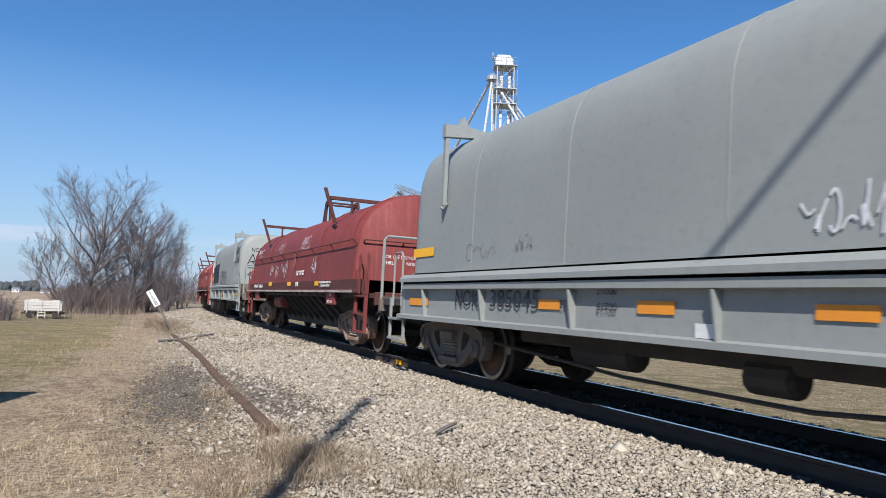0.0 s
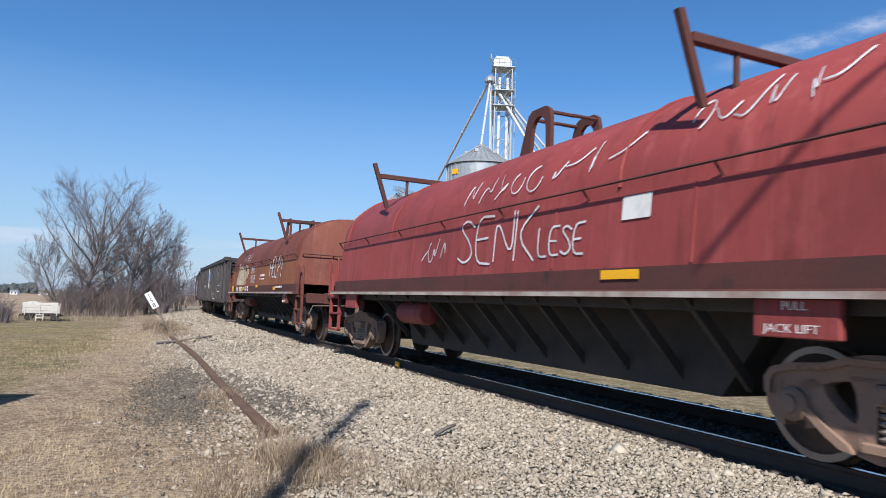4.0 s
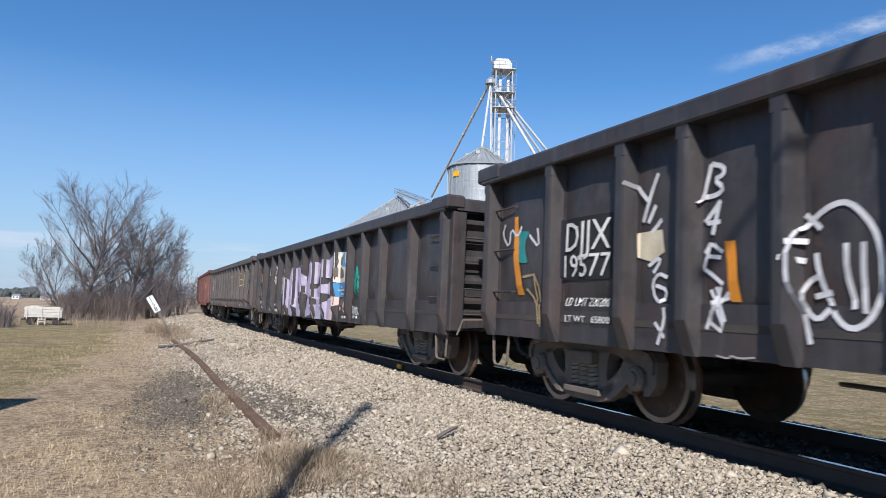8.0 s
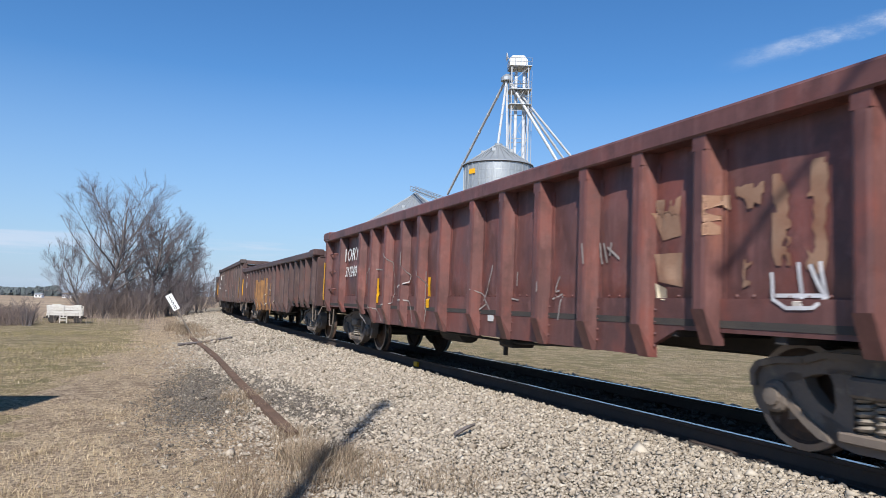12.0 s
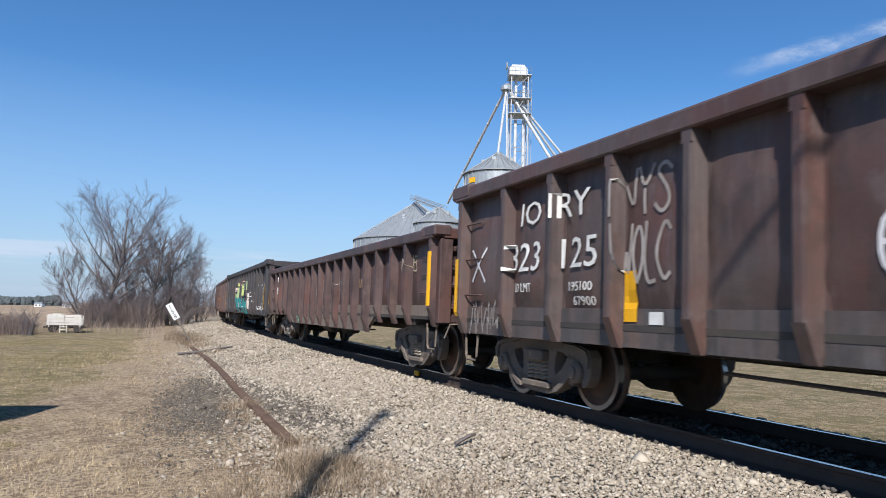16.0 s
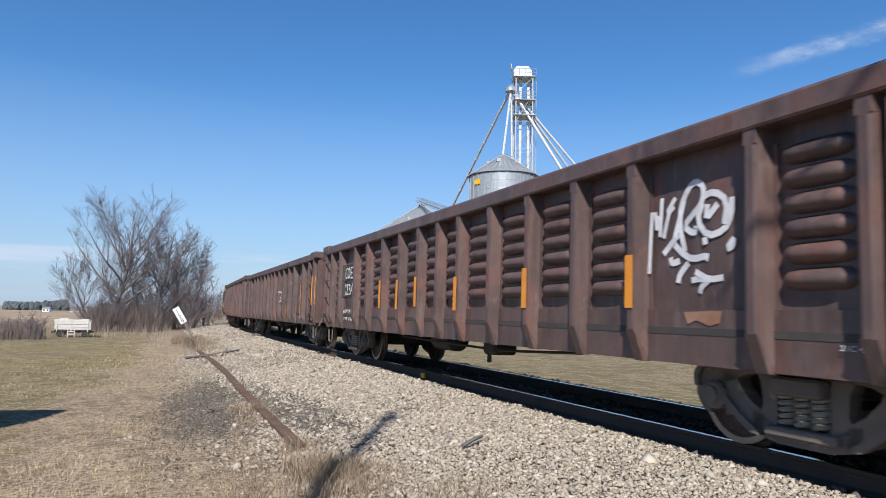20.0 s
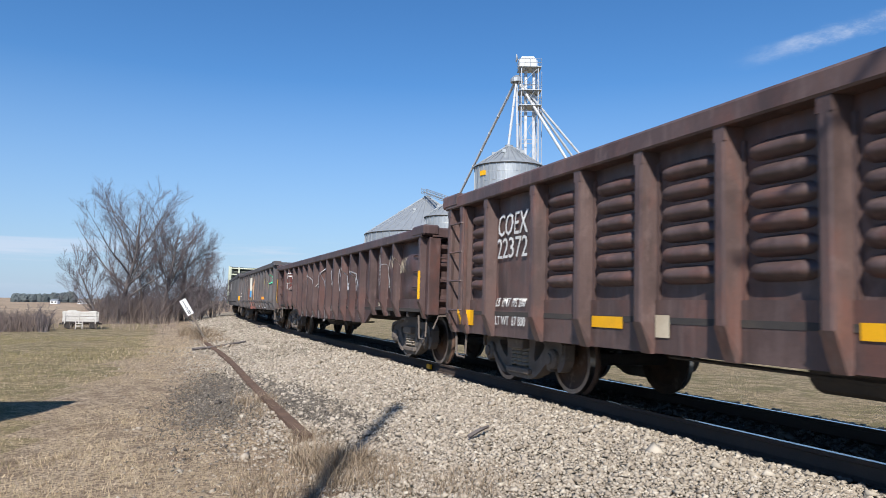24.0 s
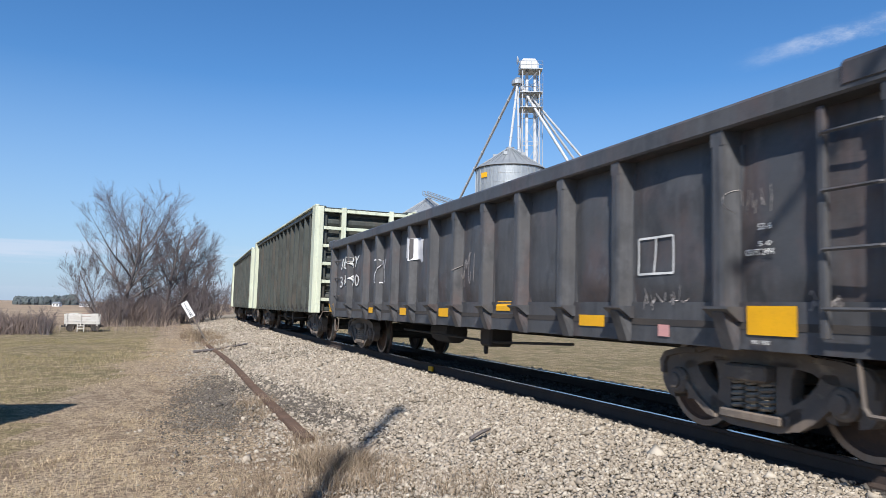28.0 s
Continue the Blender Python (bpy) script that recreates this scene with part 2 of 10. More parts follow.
M_SALMON = mat("faded_salmon_red", (0.36, 0.135, 0.10), 0.75, 0.0, (0.30, 0.13, 0.095), 4, 0.7, (0.20, 0.09, 0.065), 0.7, bump=0.05, spots=0.62)
M_BLACKFIELD = mat("black_stencil_field", (0.018, 0.018, 0.022), 0.7, 0.0, (0.028, 0.026, 0.026), 5, 0.6, bump=0)
M_CHARPATCH = mat("dark_touch_up", (0.045, 0.042, 0.040), 0.75, 0.0, (0.065, 0.06, 0.055), 5, 0.6, bump=0)
M_AMBER2 = mat("grimy_reflector", (0.50, 0.28, 0.02), 0.55, 0.0, (0.10, 0.07, 0.03), 9, 0.8, bump=0)
M_PATCH = mat("worn_paint", (0.30, 0.10, 0.07), 0.75, 0.0, (0.33, 0.15, 0.09), 6, 0.7, bump=0)
M_UNDER = mat("underframe_black", (0.05, 0.046, 0.044), 0.85, 0.0, (0.085, 0.07, 0.058), 5, 0.6)
M_TRUCK = mat("truck_grime", (0.135, 0.115, 0.100), 0.85, 0.0, (0.20, 0.155, 0.12), 6, 0.7, (0.30, 0.245, 0.19), 0.0, spots=0.58)
M_SPRING = mat("spring_steel", (0.30, 0.265, 0.22), 0.8, 0.1, (0.20, 0.15, 0.11), 9, 0.6)
M_RIM = mat("wheel_rim", (0.30, 0.26, 0.23), 0.45, 0.7, (0.20, 0.13, 0.09), 6, 0.7)
M_TRUCK_RUST = mat("truck_rust", (0.24, 0.165, 0.125), 0.9, 0.0, (0.30, 0.19, 0.14), 6, 0.7, (0.075, 0.05, 0.04), 0.0, spots=0.58)
M_WHEEL = mat("wheel_steel", (0.075, 0.052, 0.042), 0.8, 0.1, (0.17, 0.095, 0.06), 4, 0.8, (0.26, 0.20, 0.16), 0.0, spots=0.60)
M_TREAD = mat("wheel_tread", (0.42, 0.40, 0.38), 0.32, 1.0, (0.3, 0.28, 0.26), 12, 0.4, bump=0.03)
M_RAIL = mat("rail_rust", (0.06, 0.045, 0.038), 0.85, 0.1, (0.085, 0.06, 0.048), 8, 0.6)
M_RAILTOP = mat("rail_shine", (0.55, 0.55, 0.56), 0.22, 1.0, (0.4, 0.4, 0.4), 6, 0.4, bump=0.02)
M_TIE = mat("tie_timber", (0.065, 0.054, 0.047), 0.95, 0.0, (0.11, 0.09, 0.075), 6, 0.7, (0.03, 0.024, 0.02), 0.0)
M_WHITE = mat("stencil_white", (0.68, 0.68, 0.66), 0.7, 0.0, (0.42, 0.42, 0.4), 14, 0.5, bump=0)
M_SPRAYW = mat("spray_white", (0.66, 0.66, 0.68), 0.7, 0.0, (0.36, 0.35, 0.36), 9, 0.6, bump=0)
M_SPRAYK = mat("spray_black", (0.02, 0.022, 0.03), 0.6, 0.0, (0.035, 0.035, 0.05), 9, 0.6, bump=0)
M_YELLOW = mat("reflector_yellow", (0.83, 0.42, 0.01), 0.45, 0.0, (0.66, 0.34, 0.02), 8, 0.5, bump=0)
M_ORANGE = mat("reflector_orange", (0.72, 0.27, 0.03), 0.5, 0.0, (0.55, 0.2, 0.03), 8, 0.5, bump=0)
M_GALV = mat("galvanised_steel", (0.38, 0.41, 0.43), 0.45, 0.5, (0.29, 0.315, 0.335), 2, 0.6, (0.47, 0.49, 0.505), 0.8, bump=0.05)
M_GALV_ROOF = mat("galvanised_roof", (0.36, 0.385, 0.40), 0.45, 0.45, (0.27, 0.29, 0.305), 1.5, 0.6, bump=0.05)
M_WHITEPAINT = mat("white_paint", (0.78, 0.79, 0.80), 0.5, 0.0, (0.62, 0.63, 0.64), 3, 0.4, bump=0.03)
M_TOWER = mat("weathered_white_steel", (0.50, 0.52, 0.54), 0.5, 0.15, (0.40, 0.42, 0.44), 3, 0.5, bump=0.03)
M_SPOUT = mat("spout_steel", (0.52, 0.54, 0.56), 0.45, 0.15, (0.42, 0.44, 0.46), 3, 0.5, bump=0.03)
M_BARK = mat("bark", (0.17, 0.152, 0.15), 0.95, 0.0, (0.09, 0.075, 0.065), 9, 0.7, bump=0.6)
M_TWIG = mat("twigs", (0.125, 0.103, 0.105), 0.95, 0.0, (0.18, 0.145, 0.145), 3, 0.6, bump=0)

# ---------------------------------------------------------------- mesh helpers
def link(name, bm, material, parent=None, label="", smooth=False):
    me = bpy.data.meshes.new(name)
    bm.to_mesh(me)
    bm.free()
    mats = material if isinstance(material, (list, tuple)) else [material]
    for m in mats:
        me.materials.append(m)
    if smooth:
        me.polygons.foreach_set("use_smooth", [True] * len(me.polygons))
    ob = new(name, me)
    if parent is not None:
        ob.parent = parent
    if label:
        ob["label"] = label
    return ob


def part(name, bm, material, parent, label="", smooth=False):
    return link(name, bm, material, parent, label, smooth)


def share(name, ob, parent, m=None, label=""):
    """Another part on the same mesh."""
    o = new(name, ob.data)
    o.parent = parent
    if m is not None:
        o.matrix_basis = m
    if label:
        o["label"] = label
    return o


def empty(name, label, category, group="", kind=""):
    return tagged(new(name), label, category, group, kind)


def box(bm, x0, x1, y0, y1, z0, z1, bevel=0.0, mi=0, m=None):
    """A block, its edges cut by bevel."""
    vs = [bm.verts.new((x, y, z)) for x in (x0, x1) for y in (y0, y1) for z in (z0, z1)]
    quads = ((0, 1, 3, 2), (4, 6, 7, 5), (0, 4, 5, 1), (2, 3, 7, 6), (0, 2, 6, 4), (1, 5, 7, 3))
    fs = [bm.faces.new([vs[i] for i in q]) for q in quads]
    if bevel > 0:
        r = bmesh.ops.bevel(bm, geom=list({e for f in fs for e in f.edges}), offset=bevel, segments=1, affect="EDGES", profile=0.5)
        vs = list({v for f in r["faces"] for v in f.verts} | {v for v in vs if v.is_valid})
        fs = list({f for v in vs for f in v.link_faces})
    for f in fs:
        f.material_index = mi
    if m is not None:
        bmesh.ops.transform(bm, matrix=m, verts=vs)
    return vs


def tube(bm, pts, r, sides=6, mi=0, closed=False):
    """A round bar along pts; r a number or one radius a point."""
    pts = [Vector(p) for p in pts]
    rings = []
    n = len(pts)
    for i, p in enumerate(pts):
        d = (pts[min(i + 1, n - 1)] - pts[max(i - 1, 0)])
        d = d.normalized() if d.length > 1e-9 else Vector((0, 0, 1))
        a = d.cross(Vector((0, 0, 1)) if abs(d.z) < 0.9 else Vector((1, 0, 0))).normalized()
        b = d.cross(a)
        rr = r[i] if isinstance(r, (list, tuple)) else r
        rings.append([bm.verts.new(p + (a * math.cos(k) + b * math.sin(k)) * rr) for k in (2 * math.pi * j / sides for j in range(sides))])
    fs = []
    for i in range(n - 1):
        for j in range(sides):
            fs.append(bm.faces.new((rings[i][j], rings[i][(j + 1) % sides], rings[i + 1][(j + 1) % sides], rings[i + 1][j])))
    fs.append(bm.faces.new(rings[0][::-1]))
    fs.append(bm.faces.new(rings[-1]))
    for f in fs:
        f.material_index = mi
    return rings


def prism(bm, outline, axis, a0, a1, mi=0):
    """An outline of 2D points drawn out along an axis ('x': points are y, z; 'y': x, z; 'z': x, y)."""
    def at(p, a):
        return {"x": (a, p[0], p[1]), "y": (p[0], a, p[1]), "z": (p[0], p[1], a)}[axis]
    v0 = [bm.verts.new(at(p, a0)) for p in outline]
    v1 = [bm.verts.new(at(p, a1)) for p in outline]
    k = len(outline)
    fs = [bm.faces.new((v0[i], v0[(i + 1) % k], v1[(i + 1) % k], v1[i])) for i in range(k)]
    fs += [bm.faces.new(v0[::-1]), bm.faces.new(v1)]
    bmesh.ops.recalc_face_normals(bm, faces=fs)
    for f in fs:
        f.material_index = mi
    return v0 + v1


def lathe(bm, profile, axis="y", seg=24, mi=0, centre=(0, 0, 0), cap=True):
    """Turn (radius, along) pairs round an axis."""
    c = Vector(centre)
    rings = []
    for r, a in profile:
        ring = []
        for j in range(seg):
            k = 2 * math.pi * j / seg
            u, v = r * math.cos(k), r * math.sin(k)
            ring.append(bm.verts.new(c + Vector({"x": (a, u, v), "y": (u, a, v), "z": (u, v, a)}[axis])))
        rings.append(ring)
    fs = []
    for i in range(len(rings) - 1):
        for j in range(seg):
            f = bm.faces.new((rings[i][j], rings[i][(j + 1) % seg], rings[i + 1][(j + 1) % seg], rings[i + 1][j]))
            f.material_index = mi[i] if isinstance(mi, (list, tuple)) else mi
            fs.append(f)
    if cap:
        fs += [bm.faces.new(rings[0][::-1]), bm.faces.new(rings[-1])]
    bmesh.ops.recalc_face_normals(bm, faces=fs)
    return rings


def raw(name, verts, faces, material, parent=None, label="", smooth=False):
    """A mesh from arrays."""
    me = bpy.data.meshes.new(name)
    me.from_pydata(verts, [], faces)
    for m in (material if isinstance(material, (list, tuple)) else [material]):
        me.materials.append(m)
    if smooth:
        me.polygons.foreach_set("use_smooth", [True] * len(me.polygons))
    ob = new(name, me)
    if parent is not None:
        ob.parent = parent
    if label:
        ob["label"] = label
    return ob


# ---------------------------------------------------------------- the line of the track
# arc length runs from the foot nearest the camera into the distance
CANT = 0.0146
LINE_D, LINE_PHI, LINE_K1, LINE_K2 = 5.754, -0.3773, -0.00088, 0.000034
SPEED, GAIN = 10.697, 0.0042


def make_line():
    s = np.arange(-320.0, 380.01, 0.5)
    bend = np.where(s < -15, 0.0, LINE_K1 + 2 * LINE_K2 * s)
    bend = np.minimum(bend, 0.0052)
    phi = np.concatenate([[0], np.cumsum((bend[1:] + bend[:-1]) * 0.25)])
    i0 = int(np.argmin(abs(s)))
    phi = phi - phi[i0] + LINE_PHI
    dx, dy = np.sin(phi), np.cos(phi)
    x = np.concatenate([[0], np.cumsum((dx[1:] + dx[:-1]) * 0.25)])
    y = np.concatenate([[0], np.cumsum((dy[1:] + dy[:-1]) * 0.25)])
    x += LINE_D * math.cos(LINE_PHI) - x[i0]
    y += -LINE_D * math.sin(LINE_PHI) - y[i0]
    return s, x, y, phi


LINE = make_line()


def on_line(s, w=0.0):
    """The place on the track at arc length s, w metres towards the camera's side, and the heading there."""
    x, y, p = (float(np.interp(s, LINE[0], LINE[k])) for k in (1, 2, 3))
    return x - w * math.cos(p), y + w * math.sin(p), p


def gone(t):
    return SPEED * (t - 14) + 0.5 * GAIN * (t - 14) ** 2


def car_pose(s, half):
    """A car whose middle is at arc length s, its truck centres half metres before and behind."""
    x0, y0, _ = on_line(s - half)
    x1, y1, _ = on_line(s + half)
    yaw = math.atan2(y0 - y1, x0 - x1)
    return Matrix.Translation(((x0 + x1) / 2, (y0 + y1) / 2, -0.75 * CANT)) @ Matrix.Rotation(yaw, 4, "Z") @ Matrix.Rotation(-CANT, 4, "X")
# ---------------------------------------------------------------- ground
def lateral(x, y):
    """How far a place lies from the track's middle (towards the camera), and its arc length."""
    s, lx, ly, lp = LINE
    d = (lx - x) ** 2 + (ly - y) ** 2
    i = int(np.argmin(d))
    w = -(x - lx[i]) * math.cos(lp[i]) + (y - ly[i]) * math.sin(lp[i])
    return w, s[i]


# height of the ground across the track: bed, shoulder, verge, lawn
PROF_W = [-400, -40, -9, -3.4, -2.6, -1.5, 1.5, 1.9, 3.2, 4.3, 7, 12, 40, 400]
PROF_Z = [-1.3, -0.95, -0.62, -0.50, -0.36, -0.17, -0.17, -0.19, -0.36, -0.50, -0.60, -0.66, -0.95, -1.3]


def ground_z(x, y):
    w, s = lateral(x, y)
    z = float(np.interp(w, PROF_W, PROF_Z))
    k = min(1.0, max(0.0, (abs(w) - 3.5) / 3))
    return z + k * (0.05 * noise.noise((x * 0.25, y * 0.25, 0)) + 0.02 * noise.noise((x * 0.9, y * 0.9, 3)))


M_LAWN = ground_mat("lawn", [(0.252, 0.212, 0.110), (0.345, 0.265, 0.158), (0.188, 0.170, 0.080), (0.43, 0.335, 0.21), (0.188, 0.148, 0.090)], [0.16, 0.5, 2.2, 14.0], 1.0, 60)
M_VERGE = ground_mat("dry_verge", [(0.43, 0.33, 0.22), (0.60, 0.48, 0.335), (0.26, 0.19, 0.13), (0.53, 0.415, 0.285), (0.21, 0.155, 0.11)], [0.45, 0.9, 3.2, 17.0], 1.0, 60)
M_BED = ground_mat("ballast_bed", [(0.32, 0.28, 0.22), (0.40, 0.355, 0.285), (0.19, 0.165, 0.13)], [1.2, 14.0], 1.0, 45)
# oily ground under the train, its shade put into the colour
M_SHADED_BED = ground_mat("shaded_oily_ground", [(0.095, 0.087, 0.08), (0.14, 0.125, 0.11), (0.065, 0.06, 0.055)], [1.5, 12.0], 1.0, 40)
M_FIELD = ground_mat("field_soil", [(0.32, 0.235, 0.165), (0.39, 0.30, 0.21), (0.25, 0.19, 0.13)], [0.02, 0.15], 0.6, 4)


def build_ground():
    ground = empty("ground", "dry early spring lawn, verge and stubble fields", "ground", kind="structure")
    # strips that follow the track near it
    ss = np.concatenate([np.arange(-60, -10, 2.5), np.arange(-10, 45, 0.5), np.arange(45, 150, 2.5), np.arange(150, 341, 5)])
    def strip(name, ws, material, lift=0.0, rough=0.03):
        v, f = [], []
        for s in ss:
            for w in ws:
                x, y, p = on_line(s, w)
                z = float(np.interp(w, PROF_W, PROF_Z)) + lift
                z += rough * noise.noise((x * 1.3, y * 1.3, 1)) + rough * 0.6 * noise.noise((x * 4, y * 4, 2))
                v.append((x, y, z))
        k = len(ws)
        for i in range(len(ss) - 1):
            for j in range(k - 1):
                a = i * k + j
                f.append((a, a + 1, a + k + 1, a + k))
        return raw(name, v, f, material, ground, smooth=True)
    strip("ballast_bed", [1.0, 1.5, 2.0, 2.5, 3.0, 3.5, 4.0], M_BED, 0.0, 0.035)
    strip("ballast_bed", [-2.8, -2.2, -1.5, -1.25], M_BED, 0.0, 0.035)
    # between the rails the bed's colour is darkened for the train's shade
    strip("oily_bed", [-1.25, -0.8, -0.4, 0, 0.4, 0.8, 1.0], M_SHADED_BED, 0.0, 0.02)
    # the wide sheet, fine near the camera and coarse far off
    xs = sorted(set([round(v, 2) for v in np.concatenate([np.arange(-30, 30.1, 0.6), np.arange(-120, 121, 10), np.arange(-2400, 2401, 200)])]))
    ys = sorted(set([round(v, 2) for v in np.concatenate([np.arange(-14, 50.1, 0.6), np.arange(-120, 301, 10), np.arange(-2400, 2601, 200)])]))
    v, f, mi = [], [], []
    for y in ys:
        for x in xs:
            w, s = lateral(x, y)
            z = ground_z(x, y) if abs(x) < 200 and abs(y) < 330 else -1.3
            if -2.9 < w < 4.1 and -60 < s < 340:
                z -= 0.12 if -2.4 < w < 3.5 else 0.03
            v.append((x, y, z))
    k = len(xs)
    for i in range(len(ys) - 1):
        for j in range(k - 1):
            f.append((i * k + j, i * k + j + 1, (i + 1) * k + j + 1, (i + 1) * k + j))
            cx, cy = (xs[j] + xs[j + 1]) / 2, (ys[i] + ys[i + 1]) / 2
            w, s = lateral(cx, cy)
            far = math.hypot(cx, cy)
            m = 0
            if 2.5 < w < 6.2 + 2.6 * max(0.0, 1 - s / 24) + 0.9 * noise.noise((cx * 0.3, cy * 0.3, 5)) and s < 200:
                m = 1
            if far > 58 and w > 9 or far > 400 or (w < -60):
                m = 2
            mi.append(m)
    sheet = raw("lawn", v, f, [M_LAWN, M_VERGE, M_FIELD], ground, smooth=True)
    sheet.data.polygons.foreach_set("material_index", mi)
    return ground


def build_track():
    track = empty("railway_track", "rusty steel rails on dark timber ties", "railway track", kind="structure")
    # rail section: head, web, foot
    sec = [(-0.076, -0.171), (0.076, -0.171), (0.076, -0.158), (0.012, -0.14), (0.009, -0.045), (0.036, -0.035), (0.037, -0.008), (0.03, 0.0), (-0.03, 0.0), (-0.037, -0.008), (-0.036, -0.035), (-0.009, -0.045), (-0.012, -0.14), (-0.076, -0.158)]
    for w0 in (0.7525, -0.7525):
        ss = np.arange(-200, 341, 2.0)
        v, f, mi = [], [], []
        k = len(sec)
        for s in ss:
            for a, z in sec:
                w = w0 + a
                x, y, p = on_line(s, w)
                v.append((x, y, z + (w - 0.75) * CANT))
        for i in range(len(ss) - 1):
            for j in range(k):
                f.append((i * k + j, i * k + (j + 1) % k, (i + 1) * k + (j + 1) % k, (i + 1) * k + j))
                mi.append(1 if j == 7 else 0)
        ob = raw("rail", v, f, [M_RAIL, M_RAILTOP], track, "rusty steel rail with a worn bright head")
        ob.data.polygons.foreach_set("material_index", mi)
    bm = bmesh.new()
    box(bm, -0.115, 0.115, -1.3, 1.3, -0.36, -0.176, 0.012)
    tie = part("tie", bm, M_TIE, track)
    rng = random.Random(4)
    first = True
    for i in range(290):
        s = -12 + i * 0.52
        x, y, p = on_line(s)
        m = Matrix.Translation((x, y, -0.75 * CANT + rng.uniform(-0.006, 0.004))) @ Matrix.Rotation(-p + math.pi + rng.uniform(-0.01, 0.01), 4, "Z") @ Matrix.Rotation(-CANT, 4, "X")
        m = m @ Matrix.Rotation(math.pi / 2, 4, "Z") @ Matrix.Rotation(-math.pi / 2, 4, "Z")
        if first:
            tie.matrix_basis = m
            first = False
        else:
            share("tie", tie, track, m)
    # joint bars with a yellow mark on the near rail
    x, y, p = on_line(12.95, 0.75)
    bm = bmesh.new()
    box(bm, -0.10, 0.10, -0.02, 0.02, -0.12, -0.03, 0.006)
    o = part("joint_bar", bm, M_YELLOW, track, "yellow painted rail clamp")
    x, y, p = on_line(12.95, 0.75 + 0.06)
    o.matrix_basis = Matrix.Translation((x, y, -0.02)) @ Matrix.Rotation(math.pi / 2 - p, 4, "Z")
    return track
# ---------------------------------------------------------------- running gear
CACHE = {}


def shared(name, key, make, material, parent, m=None, label="", smooth=False):
    """A part whose mesh is made once for a key."""
    k = (name, key, material.name if not isinstance(material, (list, tuple)) else material[0].name)
    if k not in CACHE:
        bm = bmesh.new()
        make(bm)
        CACHE[k] = part(name, bm, material, parent, label, smooth)
        if m is not None:
            CACHE[k].matrix_basis = m
        return CACHE[k]
    return share(name, CACHE[k], parent, m, label)


